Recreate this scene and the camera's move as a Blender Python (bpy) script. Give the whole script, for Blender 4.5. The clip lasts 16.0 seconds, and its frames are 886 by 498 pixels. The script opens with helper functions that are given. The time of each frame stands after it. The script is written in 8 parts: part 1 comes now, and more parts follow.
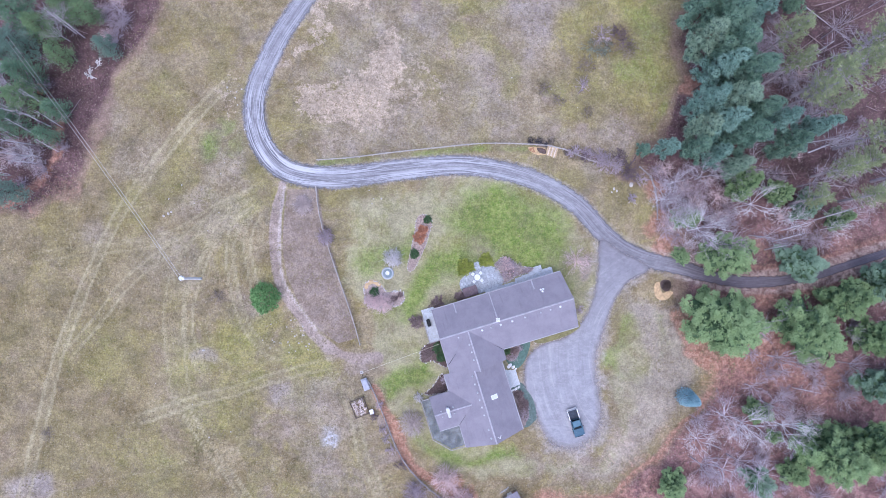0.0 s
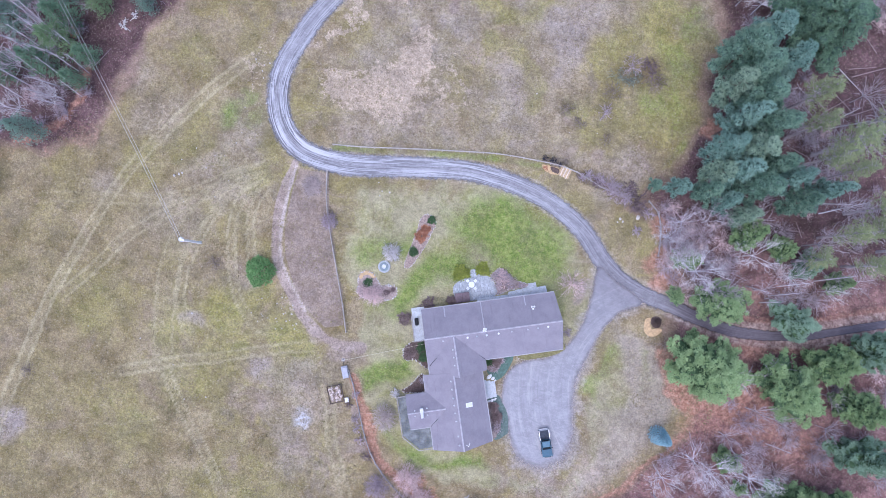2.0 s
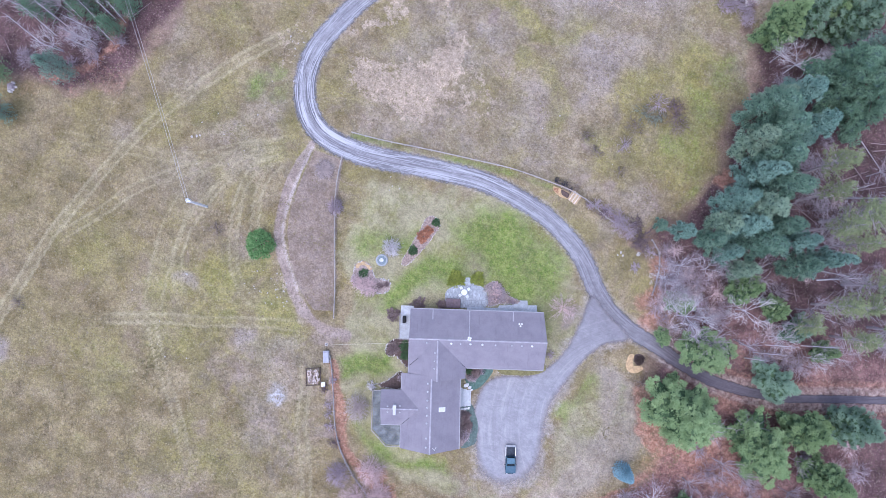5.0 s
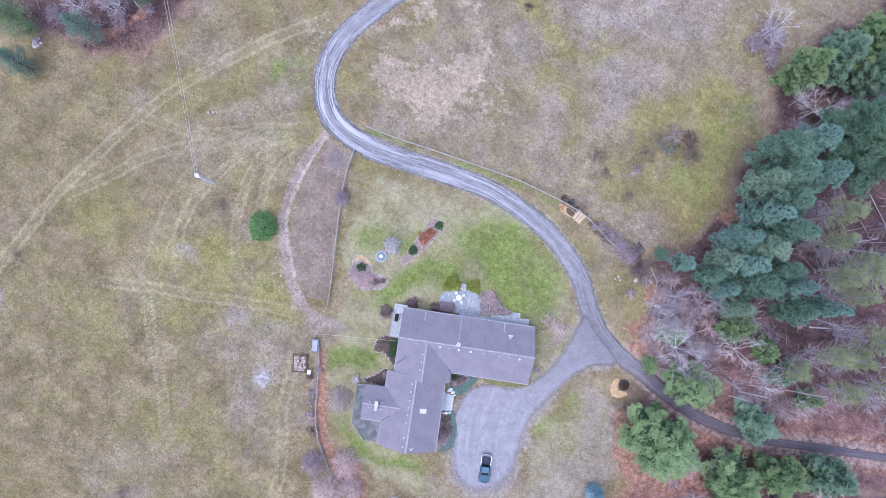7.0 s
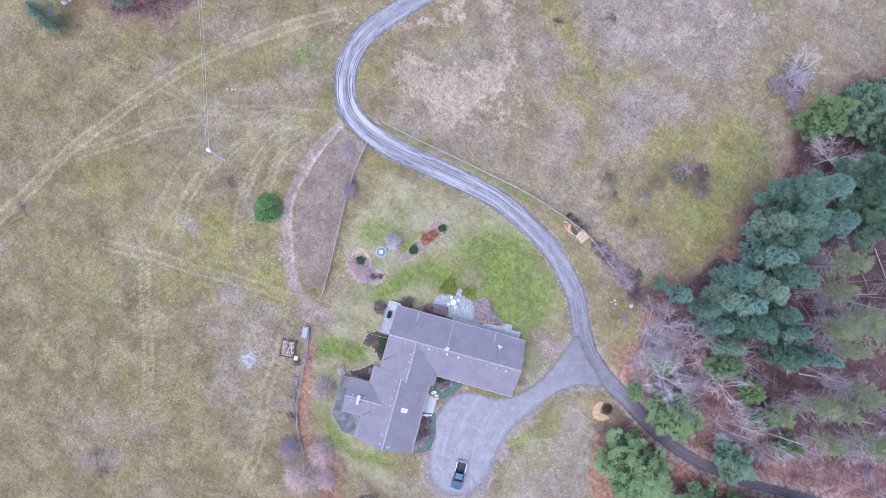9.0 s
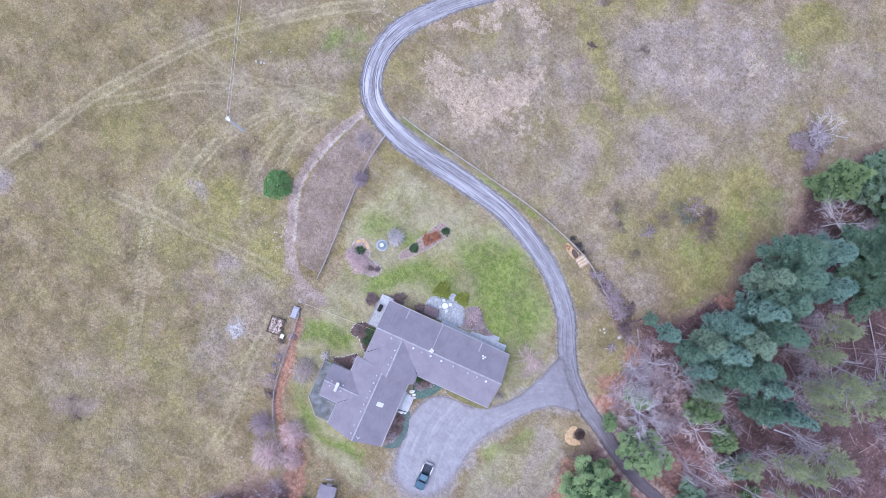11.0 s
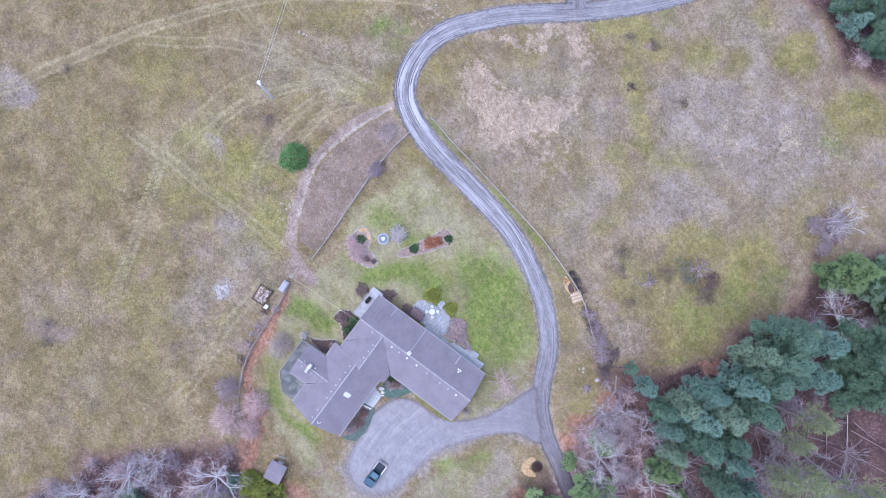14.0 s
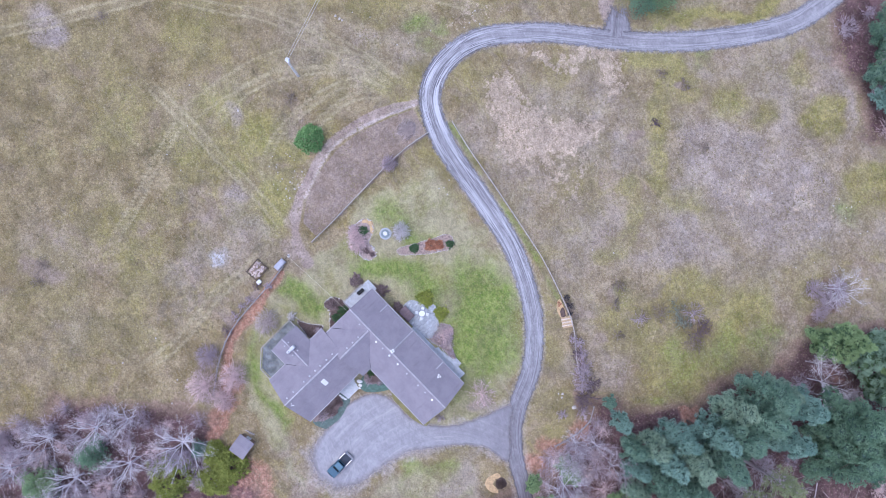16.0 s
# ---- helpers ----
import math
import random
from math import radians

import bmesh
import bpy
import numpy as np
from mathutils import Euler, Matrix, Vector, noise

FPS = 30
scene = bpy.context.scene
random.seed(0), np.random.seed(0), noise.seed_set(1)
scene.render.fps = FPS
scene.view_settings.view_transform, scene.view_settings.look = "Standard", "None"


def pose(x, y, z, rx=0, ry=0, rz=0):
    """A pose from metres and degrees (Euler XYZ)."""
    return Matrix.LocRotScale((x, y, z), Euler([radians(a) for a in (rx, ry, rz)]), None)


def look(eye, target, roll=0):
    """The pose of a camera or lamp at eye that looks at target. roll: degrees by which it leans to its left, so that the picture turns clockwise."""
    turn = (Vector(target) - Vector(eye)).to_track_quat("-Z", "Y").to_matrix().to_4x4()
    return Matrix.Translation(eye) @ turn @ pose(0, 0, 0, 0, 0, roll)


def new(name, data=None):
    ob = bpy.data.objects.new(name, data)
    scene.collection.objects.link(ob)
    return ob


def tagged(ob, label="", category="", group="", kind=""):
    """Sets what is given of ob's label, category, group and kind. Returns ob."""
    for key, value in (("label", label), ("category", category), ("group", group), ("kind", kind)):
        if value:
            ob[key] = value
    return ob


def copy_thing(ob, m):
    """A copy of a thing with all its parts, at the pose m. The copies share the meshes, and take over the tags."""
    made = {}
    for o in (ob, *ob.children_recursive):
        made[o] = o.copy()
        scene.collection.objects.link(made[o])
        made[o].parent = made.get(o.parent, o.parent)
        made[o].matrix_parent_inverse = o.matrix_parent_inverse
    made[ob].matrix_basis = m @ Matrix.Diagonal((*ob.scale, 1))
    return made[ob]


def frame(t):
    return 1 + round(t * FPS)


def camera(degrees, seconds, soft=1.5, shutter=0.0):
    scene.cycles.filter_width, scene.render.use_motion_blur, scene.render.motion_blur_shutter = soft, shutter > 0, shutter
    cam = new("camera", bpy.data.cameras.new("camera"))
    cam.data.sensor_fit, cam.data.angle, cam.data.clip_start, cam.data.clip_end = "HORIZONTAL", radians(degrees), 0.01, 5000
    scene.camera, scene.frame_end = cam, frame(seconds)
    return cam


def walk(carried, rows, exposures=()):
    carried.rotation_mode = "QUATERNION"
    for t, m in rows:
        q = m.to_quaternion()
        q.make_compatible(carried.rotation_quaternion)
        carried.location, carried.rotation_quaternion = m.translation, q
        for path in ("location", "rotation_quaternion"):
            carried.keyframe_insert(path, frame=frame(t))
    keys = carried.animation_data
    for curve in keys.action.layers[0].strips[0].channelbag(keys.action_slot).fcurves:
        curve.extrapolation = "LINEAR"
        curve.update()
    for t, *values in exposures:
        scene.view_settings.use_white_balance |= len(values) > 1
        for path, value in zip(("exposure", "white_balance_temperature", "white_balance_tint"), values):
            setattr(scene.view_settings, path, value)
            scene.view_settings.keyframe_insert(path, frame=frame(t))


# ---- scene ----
cam = camera(64.0, 16.0, soft=0.6)
PATH = [
    (0.0, pose(0.00, 0.00, 123.10, 2.50, 0.10, 0.04)),
    (0.5, pose(0.54, 0.31, 123.23, 2.42, 0.25, 2.39)),
    (1.0, pose(0.92, 0.54, 123.39, 2.39, 0.33, 4.81)),
    (1.5, pose(1.18, 0.72, 123.60, 2.38, 0.34, 7.12)),
    (2.0, pose(1.37, 0.87, 123.76, 2.37, 0.34, 9.11)),
    (2.5, pose(1.54, 1.02, 123.91, 2.37, 0.33, 10.92)),
    (3.0, pose(1.68, 1.18, 124.06, 2.38, 0.32, 12.58)),
    (3.5, pose(1.80, 1.31, 124.21, 2.37, 0.32, 14.21)),
    (4.0, pose(1.91, 1.46, 124.34, 2.37, 0.32, 15.71)),
    (6.5, pose(2.31, 2.36, 125.32, 2.39, 0.33, 23.62)),
    (7.0, pose(2.36, 2.57, 125.39, 2.40, 0.31, 25.42)),
    (7.5, pose(2.41, 2.77, 125.45, 2.40, 0.31, 27.06)),
    (8.0, pose(2.45, 2.96, 125.49, 2.41, 0.32, 28.66)),
    (8.5, pose(2.52, 3.16, 125.50, 2.40, 0.31, 30.34)),
    (9.0, pose(2.56, 3.37, 125.52, 2.40, 0.33, 32.26)),
    (11.5, pose(2.78, 4.64, 126.28, 2.37, 0.32, 43.37)),
    (12.0, pose(2.73, 4.93, 126.16, 2.39, 0.31, 45.39)),
    (12.5, pose(2.68, 5.19, 126.00, 2.38, 0.30, 47.43)),
    (13.0, pose(2.63, 5.45, 125.86, 2.38, 0.29, 49.49)),
    (13.5, pose(2.59, 5.70, 125.78, 2.38, 0.29, 51.50)),
    (14.0, pose(2.53, 5.97, 125.76, 2.39, 0.29, 53.45)),
    (14.5, pose(2.49, 6.24, 125.77, 2.38, 0.30, 55.39)),
    (15.0, pose(2.45, 6.54, 125.76, 2.37, 0.30, 57.57)),
    (15.5, pose(2.36, 6.87, 125.71, 2.39, 0.29, 60.15)),
    (16.0, pose(2.27, 7.16, 125.63, 2.39, 0.31, 62.62)),
]
walk(cam, PATH, [(0.0, 0.47, 5270, 19), (12.0, 0.47, 5270, 19), (16.0, 0.37, 5270, 19)])

# ---- overcast daylight ----
world = bpy.data.worlds.new("overcast_sky")
world.use_nodes = True
scene.world = world
wn = world.node_tree
sky = wn.nodes.new("ShaderNodeTexSky")
sky.sky_type = "NISHITA"
sky.sun_disc = False
sky.sun_elevation = radians(70)
sky.sun_rotation = radians(200)
sky.air_density, sky.dust_density, sky.ozone_density = 1.0, 4.0, 0.6
wn.links.new(sky.outputs[0], wn.nodes["Background"].inputs[0])
wn.nodes["Background"].inputs[1].default_value = 0.15
sun = new("sun", bpy.data.lights.new("sun", "SUN"))
sun.data.energy, sun.data.angle, sun.data.color = 1.1, radians(70), (1.0, 0.97, 0.93)
sun.matrix_basis = look((0, 0, 0), (0.12, 0.22, -0.95))


# ---- material tools ----
class Mat:
    """A small wrapper to write node materials in few lines."""

    def __init__(self, name, rough=0.85, metal=0.0, spec=0.3):
        self.m = bpy.data.materials.new(name)
        self.m.use_nodes = True
        self.t = self.m.node_tree
        self.b = self.t.nodes["Principled BSDF"]
        self.b.inputs["Roughness"].default_value = rough
        self.b.inputs["Metallic"].default_value = metal
        self.b.inputs["Specular IOR Level"].default_value = spec
        self.space = self.t.nodes.new("ShaderNodeTexCoord").outputs["Object"]

    def put(self, socket, value):
        if isinstance(value, bpy.types.NodeSocket):
            self.t.links.new(value, socket)
        elif isinstance(value, tuple) and len(value) == 3:
            socket.default_value = (*value, 1)
        else:
            socket.default_value = value

    def noise(self, scale, detail=4.0, rough=0.6, space=None, distort=0.0):
        n = self.t.nodes.new("ShaderNodeTexNoise")
        self.put(n.inputs["Scale"], scale)
        self.put(n.inputs["Detail"], detail)
        self.put(n.inputs["Roughness"], rough)
        self.put(n.inputs["Distortion"], distort)
        self.put(n.inputs["Vector"], space or self.space)
        return n.outputs[0]

    def ramp(self, value, lo, hi, a=0.0, b=1.0):
        n = self.t.nodes.new("ShaderNodeMapRange")
        n.interpolation_type = "SMOOTHSTEP"
        for i, v in enumerate((value, lo, hi, a, b)):
            self.put(n.inputs[i], v)
        return n.outputs[0]

    def math(self, op, a, b=0.0):
        n = self.t.nodes.new("ShaderNodeMath")
        n.operation = op
        self.put(n.inputs[0], a)
        self.put(n.inputs[1], b)
        return n.outputs[0]

    def mix(self, f, a, b, mode="MIX"):
        n = self.t.nodes.new("ShaderNodeMix")
        n.data_type, n.blend_type = "RGBA", mode
        self.put(n.inputs[0], f)
        self.put(n.inputs[6], a)
        self.put(n.inputs[7], b)
        return n.outputs[2]

    def attr(self, name):
        n = self.t.nodes.new("ShaderNodeAttribute")
        n.attribute_name = name
        return n.outputs["Fac"]

    def rand(self):
        return self.t.nodes.new("ShaderNodeObjectInfo").outputs["Random"]

    def island(self):
        return self.t.nodes.new("ShaderNodeNewGeometry").outputs["Random Per Island"]

    def stretch(self, x, y, z, turn=0.0):
        n = self.t.nodes.new("ShaderNodeMapping")
        self.put(n.inputs[0], self.space)
        n.inputs["Scale"].default_value = (x, y, z)
        n.inputs["Rotation"].default_value = (0, 0, turn)
        return n.outputs[0]

    def shift(self, x, y):
        n = self.t.nodes.new("ShaderNodeMapping")
        self.put(n.inputs[0], self.space)
        n.inputs["Location"].default_value = (x, y, 0)
        return n.outputs[0]

    def colour(self, c):
        self.put(self.b.inputs["Base Color"], c)
        return self

    def bump(self, height, strength=0.4, distance=0.05):
        n = self.t.nodes.new("ShaderNodeBump")
        n.inputs["Strength"].default_value, n.inputs["Distance"].default_value = strength, distance
        self.put(n.inputs["Height"], height)
        self.put(self.b.inputs["Normal"], n.outputs[0])
        return self


def plain(name, colour, rough=0.7, metal=0.0, vary=0.25, scale=3.0, bump=0.15, dirt=None):
    """A surface with grain and stains at two scales and a shade of its own for each object."""
    m = Mat(name, rough, metal)
    dark = tuple(c * (1 - vary) for c in colour)
    light = tuple(min(1, c * (1 + vary)) for c in colour)
    c = m.mix(m.ramp(m.noise(scale, 5), 0.3, 0.7), dark, light)
    c = m.mix(m.ramp(m.noise(scale * 9, 3), 0.45, 0.75, 0, 0.5), c, dirt or dark)
    c = m.mix(m.math("MULTIPLY", m.rand(), 0.3), c, dark)
    m.colour(c).bump(m.noise(scale * 12, 3), bump, 0.02)
    return m.m


# ---- mesh tools ----
def mesh_of(name, verts, faces):
    """A mesh from arrays of corners and triangles (or from lists with faces of any size)."""
    me = bpy.data.meshes.new(name)
    if isinstance(faces, np.ndarray):
        n = len(faces)
        k = faces.shape[1]
        me.vertices.add(len(verts))
        me.vertices.foreach_set("co", np.asarray(verts, np.float32).ravel())
        me.loops.add(n * k)
        me.loops.foreach_set("vertex_index", faces.astype(np.int32).ravel())
        me.polygons.add(n)
        me.polygons.foreach_set("loop_start", np.arange(0, n * k, k, dtype=np.int32))
        me.update(calc_edges=True)
        me.validate()
    else:
        me.from_pydata([tuple(v) for v in verts], [], faces)
        me.update()
    return me


def thing(name, label, category, group="", kind="", m=None):
    """An empty that carries the parts of a thing."""
    ob = tagged(new(name), label, category, group, kind)
    ob.empty_display_size = 0.3
    if m is not None:
        ob.matrix_basis = m
    return ob


def part(name, bm, material, parent, label="", kind=""):
    """Links a bmesh (or a mesh) as one mesh object under its thing."""
    if isinstance(bm, bmesh.types.BMesh):
        me = bpy.data.meshes.new(name)
        bm.normal_update()
        bm.to_mesh(me)
        bm.free()
    else:
        me = bm
    if not me.materials:
        me.materials.append(material)
    ob = new(name, me)
    ob.parent = parent
    return tagged(ob, label, kind=kind)


def box(bm, x0, y0, z0, x1, y1, z1, bevel=0.0, turn=0.0):
    """Adds a box to bm, with bevelled edges, turned about its middle."""
    c = Vector(((x0 + x1) / 2, (y0 + y1) / 2, (z0 + z1) / 2))
    m = Matrix.Translation(c) @ Matrix.Rotation(turn, 4, "Z") @ Matrix.Diagonal((x1 - x0, y1 - y0, z1 - z0, 1))
    made = bmesh.ops.create_cube(bm, size=1, matrix=m)["verts"]
    if bevel:
        edges = list({e for v in made for e in v.link_edges})
        bmesh.ops.bevel(bm, geom=edges, offset=bevel, segments=1, affect="EDGES")
    return bm


def tube(bm, a, b, r0, r1=None, sides=8):
    """Adds a tapered rod from a to b."""
    a, b = Vector(a), Vector(b)
    d = b - a
    m = Matrix.Translation((a + b) / 2) @ d.to_track_quat("Z", "Y").to_matrix().to_4x4()
    bmesh.ops.create_cone(bm, cap_ends=True, segments=sides, radius1=r0, radius2=r0 if r1 is None else r1, depth=d.length, matrix=m)
    return bm


def lathe(bm, profile, sides=16, middle=(0, 0, 0)):
    """Adds a turned body from (radius, height) pairs."""
    rings = []
    for r, z in profile:
        rings.append([bm.verts.new((middle[0] + r * math.cos(6.2832 * i / sides), middle[1] + r * math.sin(6.2832 * i / sides), middle[2] + z)) for i in range(sides)])
    for a, b in zip(rings, rings[1:]):
        for i in range(sides):
            bm.faces.new((a[i], a[(i + 1) % sides], b[(i + 1) % sides], b[i]))
    bm.faces.new(rings[-1])
    bm.faces.new(rings[0][::-1])
    return bm


def slab(bm, corners, thick):
    """Adds a flat plate: its upper corners counter-clockwise, and its thickness downward."""
    up = [bm.verts.new(c) for c in corners]
    lo = [bm.verts.new((c[0], c[1], c[2] - thick)) for c in corners]
    bm.faces.new(up)
    bm.faces.new(lo[::-1])
    n = len(up)
    for i in range(n):
        bm.faces.new((up[i], lo[i], lo[(i + 1) % n], up[(i + 1) % n]))
    return bm


def smooth_line(points, step=0.8, closed=False):
    """A Catmull-Rom curve through points, as an array."""
    p = np.array(points, float)
    p = np.vstack([p[-1], p, p[0], p[1]]) if closed else np.vstack([2 * p[0] - p[1], p, 2 * p[-1] - p[-2]])
    out = []
    for a, b, c, d in zip(p, p[1:], p[2:], p[3:]):
        n = max(2, int(np.linalg.norm(c - b) / step))
        for i in range(n):
            t = i / n
            out.append(0.5 * (2 * b + (c - a) * t + (2 * a - 5 * b + 4 * c - d) * t * t + (3 * b - a - 3 * c + d) * t ** 3))
    if not closed:
        out.append(p[-2])
    return np.array(out)


def wave(x, y, size, seed):
    """Smooth value noise from 0 to 1 over the plan."""
    x, y = x / size + 1000, y / size + 1000
    xi, yi = np.floor(x), np.floor(y)
    fx, fy = x - xi, y - yi
    fx, fy = fx * fx * (3 - 2 * fx), fy * fy * (3 - 2 * fy)

    def h(a, b):
        s = np.sin(a * 127.1 + b * 311.7 + seed * 74.7) * 43758.5453
        return s - np.floor(s)

    return (h(xi, yi) * (1 - fx) + h(xi + 1, yi) * fx) * (1 - fy) + (h(xi, yi + 1) * (1 - fx) + h(xi + 1, yi + 1) * fx) * fy


def to_line(x, y, line):
    """The distance of every place to a polyline."""
    best = np.full(x.shape, 1e9)
    for (ax, ay), (bx, by) in zip(line, line[1:]):
        dx, dy = bx - ax, by - ay
        t = np.clip(((x - ax) * dx + (y - ay) * dy) / (dx * dx + dy * dy + 1e-9), 0, 1)
        best = np.minimum(best, np.hypot(x - ax - t * dx, y - ay - t * dy))
    return best


def inside(x, y, ring):
    """How deep every place lies inside a closed ring (negative outside)."""
    ring = [tuple(p) for p in ring]
    odd = np.zeros(x.shape, bool)
    for (ax, ay), (bx, by) in zip(ring, ring[1:] + ring[:1]):
        if ay != by:
            odd ^= ((ay > y) != (by > y)) & (x < (bx - ax) * (y - ay) / (by - ay) + ax)
    d = to_line(x, y, ring + ring[:1])
    return np.where(odd, d, -d)


def step(v, lo, hi):
    t = np.clip((v - lo) / (hi - lo), 0, 1)
    return t * t * (3 - 2 * t)


# ---- plan of the place ----
DRIVE = [(-14, 101), (-11.4, 94), (-10.0, 86.5), (-10.3, 80.9), (-12.5, 72.9), (-16.3, 63.5), (-21.2, 54.6), (-26.2, 47.2), (-28.9, 43.0), (-31.0, 38.6), (-32.9, 33.8), (-33.4, 29.3), (-32.2, 24.3),
         (-29.4, 20.4), (-25.3, 18.4), (-18.4, 17.9), (-8.4, 19.1), (0.8, 20.0), (7.0, 19.6), (12.2, 18.6), (16.5, 17.1), (20.8, 14.8), (24.4, 11.9), (27.6, 8.2),
         (31.0, 5.4), (35.5, 3.5), (40.6, 2.3), (46.0, 0.7), (53.3, -0.4), (63.2, 0.6), (70.0, 2.6), (77.5, 5.0), (95, 10), (120, 15)]
FORK = [(29.3, 5.5), (28.6, 1.0), (27.6, -3.0), (26.0, -7.0), (24.5, -10.5)]
YARD = [(27.2, 7.2), (26.7, 1.6), (25.8, -3.3), (23.8, -7.2), (20.9, -9.9), (17.0, -11.2), (14.4, -13.6), (14.0, -18.4), (15.6, -21.5), (16.4, -25.6), (18.3, -28.5), (22.7, -29.6), (26.3, -28.0), (27.5, -24.6), (27.2, -19.8),
        (26.6, -15.0), (27.2, -10.2), (28.7, -5.0), (31.6, -0.4), (35.4, 1.9), (33.0, 4.3), (30.0, 6.5)]
HOUSE_AT, HOUSE_TURN = (-0.6, -9.8), 16.8
WOODS = {
    "north_east": [(47, 74), (41, 63), (43, 54), (41.6, 47), (41, 37), (38, 28), (35, 23), (36, 16), (37.5, 8), (43.5, 3.2), (90, 7.5), (150, 18), (150, 120), (70, 120)],
    "south_east": [(43.5, -1.0), (44.5, -6), (47.0, -11), (49.5, -15), (46.5, -19.5), (42.5, -24), (39, -28.5), (32, -33), (25.5, -36.5), (16, -38.5), (10, -41), (5, -39.5), (-2.2, -49.8), (-9, -63.5), (-11.5, -75), (-11, -150), (150, -150), (150, 10), (90, 2.4), (60, -2)],
    "north_west": [(-50, 50), (-56, 38), (-61, 26), (-66.5, 16.5), (-75, 11.5), (-150, 5), (-150, 120), (-50, 120), (-50, 70)],
    "north": [(-9.5, 93), (-3.5, 88.8), (5.2, 87.6), (12.0, 86.8), (20, 90), (47, 104), (70, 120), (-30, 150), (-18, 110)],
}
HOUSE_MATRIX = pose(HOUSE_AT[0], HOUSE_AT[1], 0, 0, 0, HOUSE_TURN)


def from_house(x, y):
    v = HOUSE_MATRIX @ Vector((x, y, 0))
    return v.x, v.y


# ---- ground ----
def ground_material():
    m = Mat("meadow_and_lawn", 0.95, spec=0.1)
    m.space = m.shift(237.3, 191.7)
    mid, small, fine = m.noise(0.22, 5, 0.7), m.noise(1.3, 4, 0.7), m.noise(5.5, 3, 0.75)
    clump, fleck = m.noise(2.3, 4, 0.75), m.noise(3.4, 3, 0.75, None, 0.4)
    streak = m.noise(1.0, 3, 0.6, m.stretch(0.5, 2.2, 1, 0.7))
    c = m.mix(m.ramp(mid, 0.38, 0.62), (0.238, 0.183, 0.09), (0.37, 0.297, 0.177))
    c = m.mix(m.ramp(m.noise(0.085, 6, 0.7), 0.46, 0.56, 0, 0.7), c, (0.27, 0.232, 0.10))
    c = m.mix(m.ramp(m.noise(0.06, 6, 0.7, None, 0.6), 0.52, 0.63, 0, 0.65), c, (0.34, 0.275, 0.195))
    c = m.mix(m.ramp(streak, 0.55, 0.75, 0, 0.35), c, (0.155, 0.125, 0.07))
    # patches a few strides across: rosy brown, yellow-olive and grey-brown growth
    c = m.mix(m.ramp(m.noise(0.1, 7, 0.68, None, 1.1), 0.53, 0.66, 0, 0.62), c, (0.375, 0.287, 0.225))
    c = m.mix(m.ramp(m.noise(0.13, 7, 0.68, m.shift(31, 17), 1.1), 0.53, 0.66, 0, 0.6), c, (0.31, 0.262, 0.085))
    c = m.mix(m.ramp(m.noise(0.16, 7, 0.7, m.shift(-47, 5), 0.9), 0.53, 0.66, 0, 0.55), c, (0.24, 0.20, 0.155))
    c = m.mix(m.math("MULTIPLY", m.attr("olive"), 0.55), c, m.mix(m.ramp(mid, 0.35, 0.65), (0.205, 0.16, 0.077), (0.325, 0.26, 0.125)))
    moss = m.math("ADD", m.math("MULTIPLY", m.attr("moss"), 1.12), m.math("MULTIPLY", m.math("SUBTRACT", m.noise(0.22, 8, 0.75, None, 0.8), 0.5), 1.9))
    c = m.mix(m.ramp(moss, 0.05, 1.15, 0, 0.9), c, m.mix(m.ramp(m.noise(0.5, 5, 0.7), 0.35, 0.65), (0.225, 0.22, 0.066), (0.365, 0.318, 0.11)))
    # pale lavender heath with dark and light flecks
    heath = m.math("ADD", m.attr("heath"), m.math("MULTIPLY", m.math("SUBTRACT", m.noise(0.3, 8, 0.8), 0.5), 0.9))
    stalk = m.mix(m.ramp(mid, 0.35, 0.65), (0.33, 0.27, 0.215), (0.42, 0.355, 0.325))
    stalk = m.mix(m.ramp(fleck, 0.52, 0.66, 0, 0.4), stalk, (0.53, 0.475, 0.44))
    stalk = m.mix(m.ramp(clump, 0.53, 0.66, 0, 0.4), stalk, (0.20, 0.165, 0.135))
    c = m.mix(m.ramp(heath, -0.05, 1.05, 0, 0.85), c, stalk)
    # brown sedge
    sedge = m.mix(m.ramp(m.noise(0.45, 6, 0.75), 0.3, 0.7), (0.27, 0.205, 0.155), (0.35, 0.28, 0.235))
    c = m.mix(m.ramp(m.math("ADD", m.attr("sedge"), m.math("MULTIPLY", m.math("SUBTRACT", small, 0.5), 0.4)), 0.25, 0.6, 0, 0.92), c, sedge)
    # mown lawn
    blade = m.mix(m.ramp(m.noise(0.16, 6, 0.7), 0.32, 0.58), (0.25, 0.248, 0.085), (0.41, 0.37, 0.225))
    blade = m.mix(m.ramp(m.attr("heath"), 0.4, 0.8, 0, 0.8), blade, (0.40, 0.33, 0.29))
    blade = m.mix(m.ramp(small, 0.5, 0.75, 0, 0.35), blade, (0.36, 0.34, 0.19))
    edge = m.math("ADD", m.attr("lawn"), m.math("MULTIPLY", m.math("SUBTRACT", mid, 0.5), 0.9))
    c = m.mix(m.ramp(edge, 0.3, 0.75, 0, 0.95), c, blade)
    lush = m.math("ADD", m.attr("green"), m.math("MULTIPLY", m.math("SUBTRACT", m.noise(0.2, 8, 0.75), 0.5), 1.5))
    c = m.mix(m.ramp(lush, 0.05, 1.0, 0, 0.95), c, m.mix(m.ramp(m.noise(0.9, 7, 0.8), 0.35, 0.65), (0.12, 0.19, 0.028), (0.26, 0.295, 0.085)))
